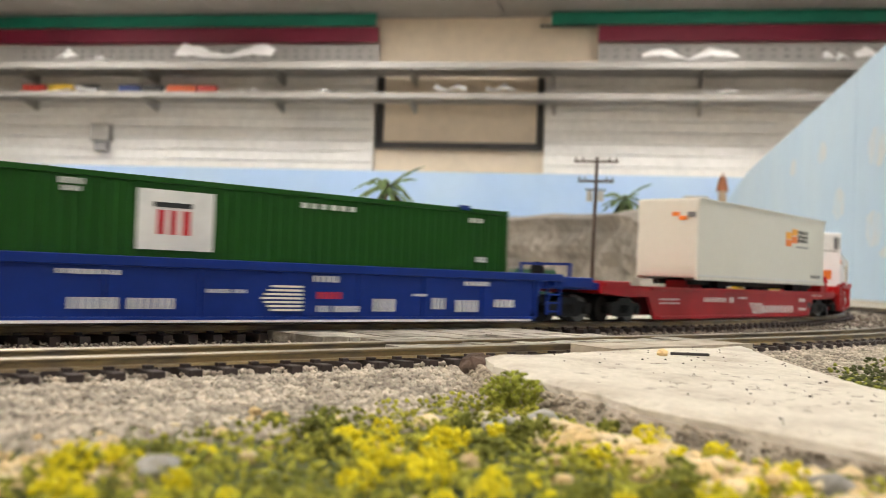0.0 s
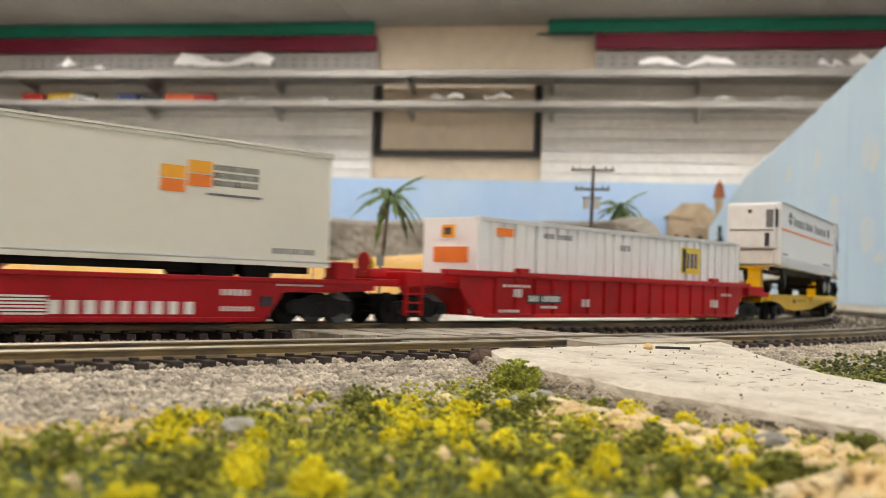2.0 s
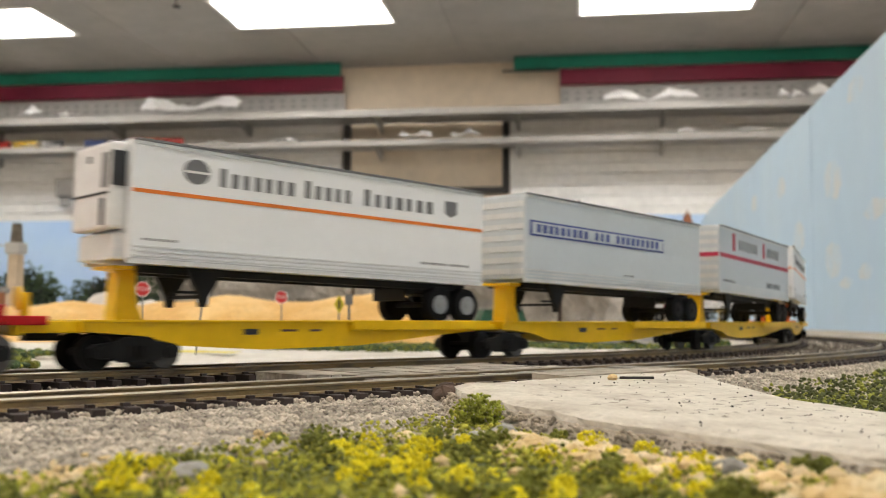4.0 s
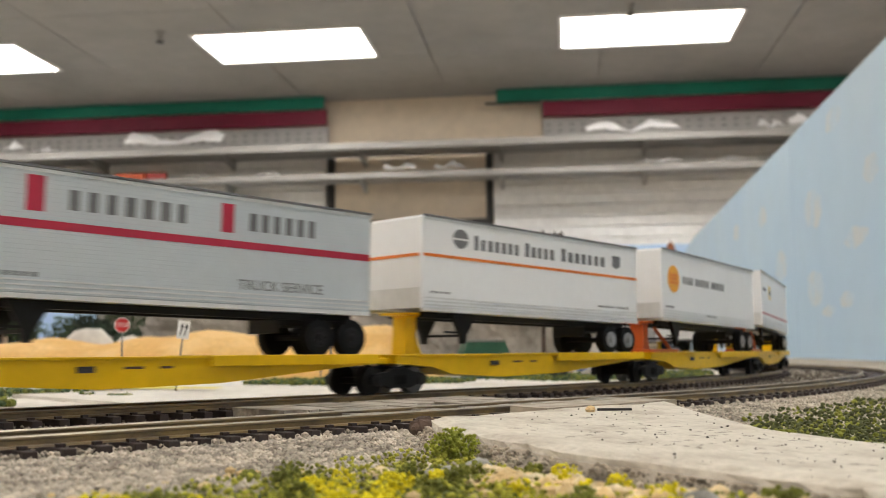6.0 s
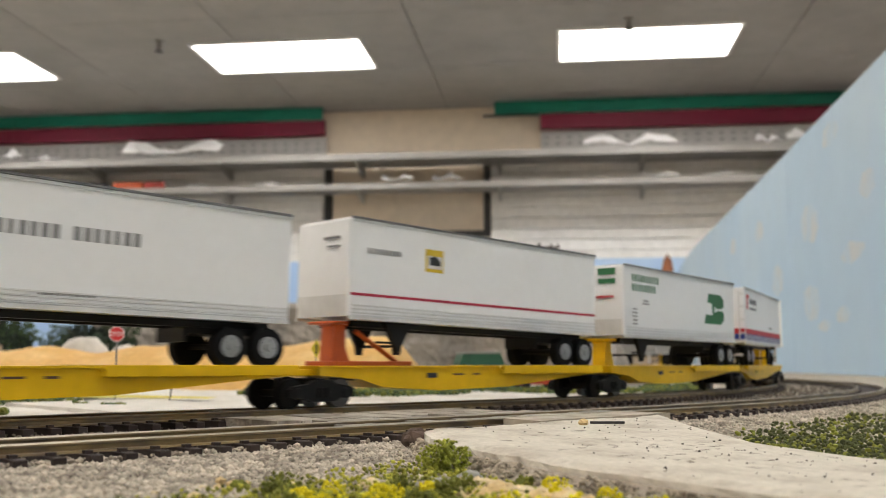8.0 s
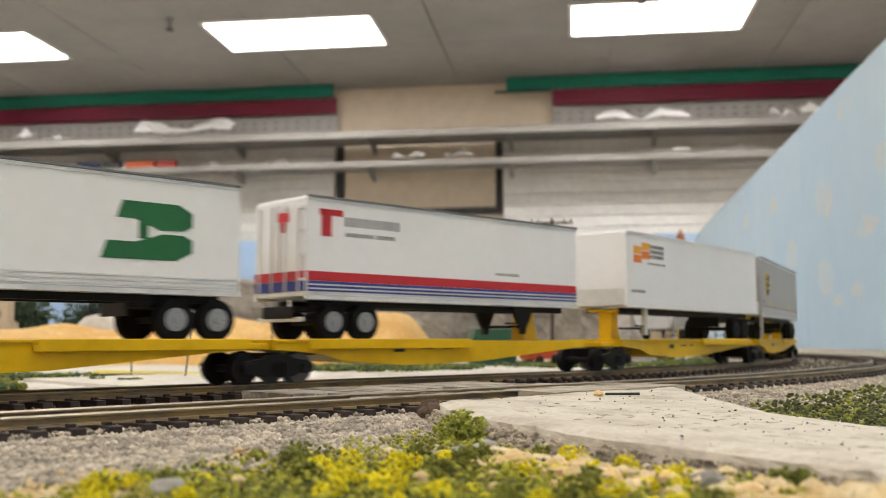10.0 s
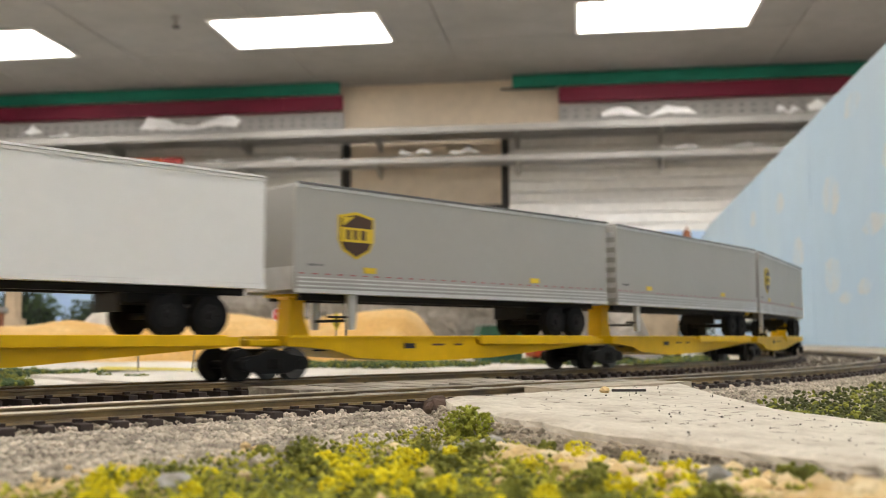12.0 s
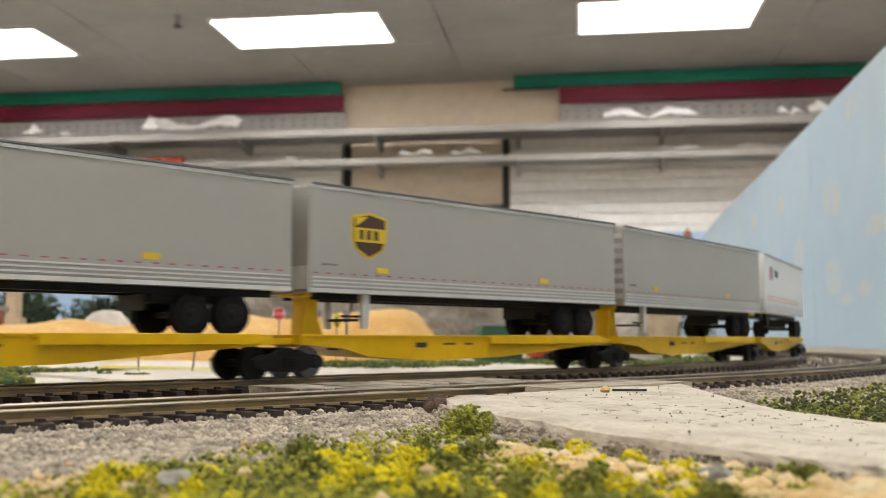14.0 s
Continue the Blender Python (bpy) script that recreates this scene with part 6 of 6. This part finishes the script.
def red_well():
    """Red well car with vertical ribs and a white corrugated container; x = 0 at its front truck."""
    L = 0.238
    t = thing("well_car", "bright red ribbed well car with black and white lettering", "railway car")
    y = 0.0166
    for sy in (-1, 1):
        bm = bmesh.new()
        prism(bm, [(0.020, 0.0185), (0.222, 0.0185), (0.222, 0.0130), (0.214, 0.0026), (0.029, 0.0026), (0.023, 0.0090), (0.020, 0.0130)], *sorted((sy * y, sy * (y - 0.0012))))
        part("side_sill", bm, T_BRED, t)
        part("top_chord", boxes((0.012, 0.228, *sorted((sy * (y + 0.0012), sy * (y - 0.002))), 0.0172, 0.0193), bevel=0.0003), T_BRED, t)
        part("bottom_chord", boxes((0.034, 0.214, *sorted((sy * (y + 0.0008), sy * (y - 0.002))), 0.0022, 0.0036), bevel=0.0003), T_BRED, t)
        x = 0.038
        while x < 0.214:
            part("side_post", boxes((x, x + 0.0014, *sorted((sy * (y + 0.0009), sy * y)), 0.0036, 0.0172)), T_BRED, t)
            x += 0.0112
    part("well_floor", boxes((0.034, 0.214, -0.0154, 0.0154, 0.0026, 0.0034)), T_BRED, t)
    part("end_bulkhead", boxes((0.0245, 0.0262, -0.0153, 0.0153, 0.0030, 0.0178)), T_BRED, t)
    for x0, x1 in ((-0.018, 0.024), (0.216, 0.256)):
        part("end_platform", boxes((x0, x1, -0.0135, 0.0135, 0.0125, 0.0150), (x0 + 0.012, x1 - 0.012, -0.0166, 0.0166, 0.0130, 0.0178), bevel=0.0004), T_BRED, t)
    for x in (0.050, 0.190):
        part("chord_block", boxes((x, x + 0.006, -y - 0.0018, -y + 0.001, 0.0180, 0.0208), bevel=0.0004), T_BRED, t)
    part("ladder", boxes((-0.006, -0.005, -0.0168, -0.0158, 0.003, 0.017), (0.001, 0.002, -0.0168, -0.0158, 0.003, 0.017), *[(-0.005, 0.001, -0.0168, -0.0163, 0.004 + 0.003 * i, 0.0046 + 0.003 * i) for i in range(4)]), T_BRED, t)
    part("end_tower", boxes((-0.016, -0.008, -0.010, 0.010, 0.0150, 0.0185), bevel=0.0006), T_BRED, t)
    part("brake_wheel", rod(bmesh.new(), (-0.0168, -0.007, 0.0205), (-0.0162, -0.007, 0.0205), 0.0034, 16), T_BRED, t)
    sd = -y - 0.0009
    strip(t, sd, 0.0554, 0.0761, 0.0078, 0.0112, L_BLACK, "data_panel")
    letters(t, sd - 0.0002, 0.0564, 0.0755, 0.0084, 0.0106, L_WHITE, (4, 7))
    for x0, x1, a, b, w in ((0.048, 0.053, 0.0100, 0.0130, (3,)), (0.064, 0.074, 0.0058, 0.0068, (6,)), (0.0896, 0.0955, 0.0066, 0.0096, (2,)), (0.1894, 0.1972, 0.0070, 0.0105, (3,)), (0.1994, 0.2095, 0.0125, 0.0136, (6,)),
                            (0.040, 0.052, 0.0042, 0.0052, (5,)), (0.042, 0.058, 0.0136, 0.0146, (6,))):
        letters(t, sd, x0, x1, a, b, L_WHITE, w)
    bogie(t, 0.004)
    bogie(t, L - 0.004)
    part("coupler", boxes((L + 0.016, L + 0.026, -0.002, 0.002, 0.0082, 0.0108), bevel=0.0004), T_BLACK, t)
    c = thing("container", "white ribbed shipping container with yellow and orange labels", "container")
    x0, x1, z0, z1 = 0.0300, 0.2200, 0.0036, 0.0390
    part("body", boxes((x0, x1, -0.0138, 0.0138, z0, z1), bevel=0.0003), T_WHITE, c)
    x = x0 + 0.002
    while x < x1 - 0.004:
        part("rib", boxes((x, x + 0.0034, -0.0149, -0.0137, z0 + 0.002, z1 - 0.0015), bevel=0.0004), T_WHITE, c)
        x += 0.0064
    part("top_rail", boxes((x0, x1, -0.0150, -0.0136, z1 - 0.0014, z1 + 0.0002), (x0, x1, 0.0136, 0.0150, z1 - 0.0014, z1 + 0.0002)), T_TRIM, c, "dark grey top rail")
    for x in (x0, x0 + 0.034, x1 - 0.0355, x1 - 0.0018):
        part("corner_post", boxes((x, x + 0.0022, -0.0152, -0.0136, z0, z1 + 0.0003)), T_WHITE, c)
    sd = -0.0150
    strip(c, sd, 0.1668, 0.1831, 0.0225, 0.0345, L_YELLOW, "label_field")
    letters(c, sd - 0.0002, 0.1715, 0.1815, 0.0250, 0.0320, L_BLUE, (3,))
    strip(c, sd - 0.0002, 0.1676, 0.1706, 0.0232, 0.0338, L_BLACK, "label_bar")
    strip(c, sd, 0.0400, 0.0495, 0.0325, 0.0355, L_ORANGE, "label_field")
    letters(c, sd, 0.0678, 0.0855, 0.0330, 0.0350, L_GREY, (4, 6))
    letters(c, sd, 0.1188, 0.1265, 0.0305, 0.0330, L_GREY, (3,))
    part("label_field", boxes((x0 - 0.0004, x0 - 0.0001, -0.0105, 0.0075, 0.0222, 0.0280)), L_ORANGE, c, "orange label on the end wall")
    part("label_field", boxes((x0 - 0.0004, x0 - 0.0001, -0.0035, 0.0035, 0.0315, 0.0362)), L_AMBER, c)
    part("label_bar", boxes((x0 - 0.0006, x0 - 0.0004, -0.0018, 0.0020, 0.0325, 0.0352)), L_BROWN, c)
    return t, c, L


a, c, L = blue_well()
rolls(0.0284, L, a, c)
a, c, L = red_spine()
rolls(0.3125, L, a, c)
a, c, L = red_well()
rolls(0.5710, L, a, c)

SP40, SP48 = 0.1639, 0.1697
X0, L40, Z0T, Z1T = 0.0165, 0.1395, 0.0298, 0.0647
CAR = "yellow articulated spine car platform carrying a trailer"


def fx(f, length=0.136):
    return X0 + f * (L40 if f > 0.99 else length)


def fz(f, z0=Z0T, z1=Z1T):
    return z0 + (z1 - z0) * f


def fruit(t):
    strip(t, SIDE, fx(0.004), fx(0.996), fz(0.575), fz(0.607), L_ORANGE)
    letters(t, SIDE, fx(0.205), fx(0.411), fz(0.70), fz(0.86), L_GREY, (7,), True)
    letters(t, SIDE, fx(0.43), fx(0.578), fz(0.70), fz(0.86), L_GREY, (5,), True)
    letters(t, SIDE, fx(0.607), fx(0.85), fz(0.70), fz(0.86), L_GREY, (7,), True)
    disc(t, SIDE, fx(0.148), fz(0.80), 0.0042, 0.0037, L_GREY)
    strip(t, SIDE - 0.0002, fx(0.118), fx(0.178), fz(0.785), fz(0.805), L_WHITE, "emblem_bar")
    shape(t, SIDE, [(fx(0.882), fz(0.86)), (fx(0.925), fz(0.86)), (fx(0.925), fz(0.73)), (fx(0.903), fz(0.69)), (fx(0.882), fz(0.73))], L_GREY)
    letters(t, SIDE, fx(0.80), fx(0.975), fz(0.18), fz(0.205), L_GREY, (9, 7))
    letters(t, SIDE, fx(0.03), fx(0.11), fz(0.19), fz(0.21), L_GREY, (8,))


def make_fruit(k, nose):
    t = trailer("white highway trailer with an orange side stripe and grey lettering", T_WHITE, L40, x0=X0, nose=nose, deck=0.0161)
    fruit(t)
    if nose == "plate":
        part("stripe", boxes((X0 - 0.0004, X0 - 0.0001, SIDE + 0.0004, -SIDE - 0.0004, fz(0.575), fz(0.607))), L_ORANGE, t)
    return t


def make_silver(k):
    t = trailer("ribbed silver-grey highway trailer with blue lettering", T_SILVER, L40, hub=T_BLACK, x0=X0, nose="ribbed", deck=0.0161)
    strip(t, SIDE, fx(0.02), fx(0.765), fz(0.53), fz(0.71), L_BLUE, "banner")
    strip(t, SIDE - 0.0002, fx(0.03), fx(0.758), fz(0.553), fz(0.688), T_SILVER, "banner_field")
    letters(t, SIDE - 0.0004, fx(0.05), fx(0.74), fz(0.572), fz(0.668), L_BLUE, (9, 3, 9))
    letters(t, SIDE, fx(0.52), fx(0.58), fz(0.16), fz(0.18), L_GREY, (5,))
    return t


def make_striped(k):
    t = trailer("ribbed silver-grey highway trailer with a red stripe and dark lettering", T_SILVER, L40, hub=T_BLACK, x0=X0, nose="ribbed", deck=0.0161)
    strip(t, SIDE, fx(0.004), fx(0.996), fz(0.535), fz(0.60), L_CRIM)
    part("stripe", boxes((X0 - 0.0009, X0 - 0.0006, SIDE + 0.0004, -SIDE - 0.0004, fz(0.535), fz(0.60))), L_CRIM, t)
    letters(t, SIDE, fx(0.163), fx(0.234), fz(0.665), fz(0.94), L_CRIM, (1,))
    letters(t, SIDE, fx(0.248), fx(0.525), fz(0.70), fz(0.86), L_GREY, (7,))
    letters(t, SIDE, fx(0.593), fx(0.657), fz(0.665), fz(0.92), L_CRIM, (1,))
    letters(t, SIDE, fx(0.666), fx(0.864), fz(0.70), fz(0.86), L_GREY, (6,))
    letters(t, SIDE, fx(0.04), fx(0.20), fz(0.165), fz(0.20), L_GREY, (9,))
    words(t, "TRUCK SERVICE", fx(0.64), fx(0.906), fz(0.175), L_GREY)
    k = fz(0.06)
    while k < fz(0.97):
        part("side_rib", boxes((X0 + 0.001, X0 + L40 - 0.0008, SIDE - 0.0001, SIDE, k, k + 0.0004)), T_SILVER, t)
        k += 0.0012
    return t


def words(parent, text, x0, x1, z0, material):
    """A line of readable lettering on the near side of a car."""
    cu = bpy.data.curves.new("lettering", "FONT")
    cu.body = text
    cu.size = 0.004
    cu.extrude = 0.00008
    cu.materials.append(material)
    ob = new("lettering", cu)
    ob.parent = parent
    width = 0.004 * 0.62 * len(text)
    k = (x1 - x0) / width
    ob.matrix_basis = Matrix.Translation((x0, SIDE - 0.00012, z0)) @ Matrix.Rotation(radians(90), 4, "X") @ Matrix.Diagonal((k, k, 1, 1))
    return ob


def make_disc(k):
    t = trailer("white ribbed highway trailer with an orange round emblem", T_WHITE, L40, x0=X0, deck=0.0161)
    disc(t, SIDE, fx(0.109), fz(0.60), 0.0074, 0.0068, L_AMBER)
    for z in (0.575, 0.63, 0.685):
        letters(t, SIDE - 0.0002, fx(0.07), fx(0.148), fz(z - 0.05), fz(z - 0.01), L_ORANGE, (5,))
    letters(t, SIDE, fx(0.20), fx(0.651), fz(0.555), fz(0.665), L_GREY, (5, 7, 7))
    letters(t, SIDE, fx(0.44), fx(0.556), fz(0.115), fz(0.135), L_GREY, (9,))
    letters(t, SIDE, fx(0.03), fx(0.11), fz(0.18), fz(0.205), L_GREY, (9,))
    return t


def make_lined(k):
    t = trailer("white highway trailer with a thin red stripe and yellow emblem", T_WHITE, L40, x0=X0, deck=0.0161)
    strip(t, SIDE, fx(0.004), fx(0.996), fz(0.235), fz(0.262), L_CRIM)
    strip(t, SIDE, fx(0.262), fx(0.328), fz(0.55), fz(0.79), L_YELLOW, "emblem_field")
    strip(t, SIDE - 0.0002, fx(0.268), fx(0.322), fz(0.585), fz(0.72), L_WHITE, "emblem_panel")
    shape(t, SIDE - 0.0004, [(fx(0.275), fz(0.62)), (fx(0.315), fz(0.62)), (fx(0.315), fz(0.655)), (fx(0.296), fz(0.72)), (fx(0.275), fz(0.70))], L_BLACK)
    letters(t, SIDE, fx(0.058), fx(0.176), fz(0.665), fz(0.72), L_GREY, (9,))
    part("lettering", boxes((X0 - 0.0008, X0 - 0.0005, -0.010, -0.001, fz(0.80), fz(0.83)), (X0 - 0.0008, X0 - 0.0005, -0.010, -0.003, fz(0.72), fz(0.74))), L_GREY, t)
    return t


def make_green(k):
    t = trailer("white ribbed highway trailer with dark green emblem and lettering", T_WHITE, L40, z1=0.0634, x0=X0, deck=0.0166)
    letters(t, SIDE, fx(0.064), fx(0.287), fz(0.765), fz(0.86), L_GREEN, (10,))
    letters(t, SIDE, fx(0.064), fx(0.261), fz(0.635), fz(0.73), L_GREEN, (8,))
    a, b, z = fx(0.702), fx(0.906), fz(0.275)
    h = 0.0165
    w = b - a
    shape(t, SIDE, [(a, z), (a + w * 0.82, z), (b, z + h * 0.16), (b, z + h * 0.38), (b - w * 0.1, z + h * 0.46), (a + w * 0.66, z + h * 0.46), (a + w * 0.36, z + h * 0.30), (a + w * 0.06, z + h * 0.30)], L_GREEN)
    shape(t, SIDE, [(a + w * 0.16, z + h * 0.70), (a + w * 0.34, z + h * 0.70), (a + w * 0.64, z + h * 0.52), (b - w * 0.1, z + h * 0.54), (b, z + h * 0.62), (b, z + h * 0.86), (a + w * 0.84, z + h), (a + w * 0.22, z + h)], L_GREEN)
    shape(t, SIDE, [(a + w * 0.40, z + h * 0.36), (a + w * 0.50, z + h * 0.36), (a + w * 0.50, z + h * 0.62), (a + w * 0.40, z + h * 0.66)], L_GREEN)
    letters(t, SIDE, fx(0.15), fx(0.195), fz(0.50), fz(0.525), L_GREY, (4,))
    letters(t, SIDE, fx(0.145), fx(0.198), fz(0.46), fz(0.48), L_GREY, (6,))
    for i in range(5):
        letters(t, SIDE, fx(0.067), fx(0.104), fz(0.18 + 0.05 * i), fz(0.20 + 0.05 * i), L_GREY, (4,))
    part("emblem", boxes((X0 - 0.0008, X0 - 0.0005, -0.011, -0.002, fz(0.84), fz(0.93)), (X0 - 0.0008, X0 - 0.0005, -0.011, -0.002, fz(0.72), fz(0.79))), L_GREEN, t)
    part("lettering", boxes((X0 - 0.0008, X0 - 0.0005, -0.010, -0.001, fz(0.53), fz(0.56))), L_RED, t)
    return t


def make_banded(k):
    t = trailer("white highway trailer with red and blue bands, doors leading", T_WHITE, L40, z1=0.0634, x0=X0, deck=0.0166, reverse=True, nose="none")
    strip(t, SIDE, fx(0.004), fx(0.996), fz(0.175), fz(0.265), L_RED)
    strip(t, SIDE, fx(0.004), fx(0.996), fz(0.075), fz(0.173), L_BLUE)
    part("stripe", boxes((X0 - 0.0004, X0 - 0.0001, SIDE + 0.0004, -SIDE - 0.0004, fz(0.175), fz(0.265))), L_RED, t)
    part("stripe", boxes((X0 - 0.0004, X0 - 0.0001, SIDE + 0.0004, -SIDE - 0.0004, fz(0.075), fz(0.173))), L_BLUE, t)
    letters(t, SIDE, fx(0.045), fx(0.10), fz(0.60), fz(0.86), L_RED, (1,))
    strip(t, SIDE, fx(0.04), fx(0.11), fz(0.80), fz(0.86), L_RED, "emblem_bar")
    letters(t, SIDE, fx(0.118), fx(0.30), fz(0.71), fz(0.80), L_GREY, (12,))
    letters(t, SIDE, fx(0.12), fx(0.28), fz(0.61), fz(0.65), L_GREY, (12, 8))
    letters(t, SIDE, fx(0.66), fx(0.76), fz(0.33), fz(0.36), L_GREY, (7,))
    part("emblem", boxes((X0 - 0.0010, X0 - 0.0007, -0.006, 0.0, fz(0.74), fz(0.83)), (X0 - 0.0010, X0 - 0.0007, -0.004, -0.002, fz(0.64), fz(0.74))), L_RED, t)
    return t


def make_squares(k):
    t = trailer("plain white highway trailer with stepped orange square emblem", T_WHITE, 0.164, 0.0285, 0.0632, T_BLACK, X0 - 0.0075, ribs=False, tail_gap=0.011, slim=True)
    sky_squares(t, fx(0.067, 0.158) - 0.0110, fz(0.60, 0.0285, 0.0632), 0.0062)
    letters(t, SIDE, fx(0.045, 0.158) - 0.0100, fx(0.134, 0.158) - 0.0100, fz(0.20, 0.0285, 0.0632), fz(0.235, 0.0285, 0.0632), L_GREY, (9,))
    return t


def make_parcel(k, emblem):
    z0, z1, ln = 0.0278, 0.0630, 0.1630
    t = trailer("plain grey parcel trailer with a brown and gold shield" if emblem else "plain grey parcel trailer without an emblem", T_GREY, ln, z0, z1, T_BLACK, 0.0080, nose="ribbed" if not emblem else "plate", tail_gap=0.0135, slim=True)
    bm = bmesh.new()
    x = 0.0095
    while x < 0.008 + ln - 0.002:
        box(bm, x, x + 0.0012, SIDE - 0.0006, SIDE - 0.0003, z0 + 0.0060, z0 + 0.0064)
        x += 0.0052
    part("marker_row", bm, L_CRIM, t, "small red markers above the bottom rail")
    for f in (0.17, 0.69):
        strip(t, SIDE, 0.008 + ln * f, 0.008 + ln * f + 0.0055, z0 + 0.0072, z0 + 0.0092, L_YELLOW, "label_plate")
    letters(t, SIDE, 0.008 + ln * 0.03, 0.008 + ln * 0.07, fz(0.25, z0, z1), fz(0.27, z0, z1), L_GREY, (6,))
    if emblem:
        cx, w, hi, lo = 0.008 + ln * 0.150, 0.0077, fz(0.79, z0, z1), fz(0.33, z0, z1)
        out = [(-1, 0.90), (0, 1.0), (1, 0.90), (1, 0.40), (0.75, 0.18), (0, 0.0), (-0.75, 0.18), (-1, 0.40)]
        for g, m, th in ((1.0, L_YELLOW, 0), (0.88, L_BROWN, 0.0002)):
            shape(t, SIDE - th, [(cx + a * w * g, lo + (hi - lo) * (0.5 + (b - 0.5) * g)) for a, b in out[::-1]], m, "shield")
        strip(t, SIDE - 0.0004, cx - w * 0.86, cx + w * 0.86, lo + (hi - lo) * 0.36, lo + (hi - lo) * 0.66, L_YELLOW, "shield_band")
        letters(t, SIDE - 0.0006, cx - w * 0.6, cx + w * 0.62, lo + (hi - lo) * 0.41, lo + (hi - lo) * 0.61, L_BROWN, (3,))
        shape(t, SIDE - 0.0004, [(cx - w * 0.8, lo + (hi - lo) * 0.86), (cx - w * 0.1, lo + (hi - lo) * 0.90), (cx - w * 0.8, lo + (hi - lo) * 0.68)], L_YELLOW, "shield_corner")
    return t


def make_last(k):
    t = trailer("white highway trailer with a red emblem and orange lines", T_WHITE, 0.150, 0.0285, 0.0632, T_BLACK, X0, tail_gap=0.010)
    for i, x in enumerate((0.12, 0.17)):
        letters(t, SIDE, fx(x), fx(x + 0.04), fz(0.55), fz(0.78), L_RED if i == 0 else L_GREY, (1,))
    for z in (0.20, 0.26):
        strip(t, SIDE, fx(0.05), fx(0.95), fz(z), fz(z - 0.01), L_ORANGE)
    letters(t, SIDE, fx(0.25), fx(0.34), fz(0.62), fz(0.74), L_GREY, (3,))
    return t


makers = (lambda k: make_fruit(k, "reefer"), make_silver, make_striped, lambda k: make_fruit(k, "plate"), make_disc, make_lined, make_green, make_banded)
for k, make in enumerate(makers):
    sa = 0.8469 - 0.0165 + SP40 * k
    rev = make is make_banded
    car = spine_car(CAR, SP40 if k < 7 else 0.166, T_ORANGE if k in (4, 5) else None, hitch_x=0.1385 if rev else 0.0225, platform=(0.0175, 0.092) if rev else (0.0955, 0.1605), hitch_top=0.0296 if k < 6 else 0.0268, truck_x=0.008 if k else 0.0215, lead=k == 0)
    rolls(sa, SP40 if k < 7 else 0.166, car)
    # most trailers slope down a little from the hitch to their wheels, two sit lower and level
    rolls(sa, SP40 if k < 7 else 0.166, make(k), seat=pose(X0, 0, 0, 0, 1.05, 0) @ pose(-X0, 0, 0) if k < 6 else pose(0, 0, -0.0028))
for k, make in enumerate((make_squares, lambda k: make_parcel(k, True), lambda k: make_parcel(k, False), lambda k: make_parcel(k, True), lambda k: make_parcel(k, False), make_last)):
    sa = 2.3479 - 0.010 + SP48 * (k - 1) - (0.0065 if k == 0 else 0.0)
    car = spine_car(CAR, SP48, None, hitch_x=0.0185 if k == 0 else 0.017, platform=(0.092, 0.160), tail=k == 5, hitch_top=0.0279)
    rolls(sa, SP48, car, make(k))


def motions():
    """The train rolls along its track; the camera's walk stands at the top."""
    steps = [i * 0.25 for i in range(57)]
    for ob, sa, length, seat in ROLLING:
        walk(ob, [(t, car_pose(sa, length, t) @ seat) for t in steps])


motions()
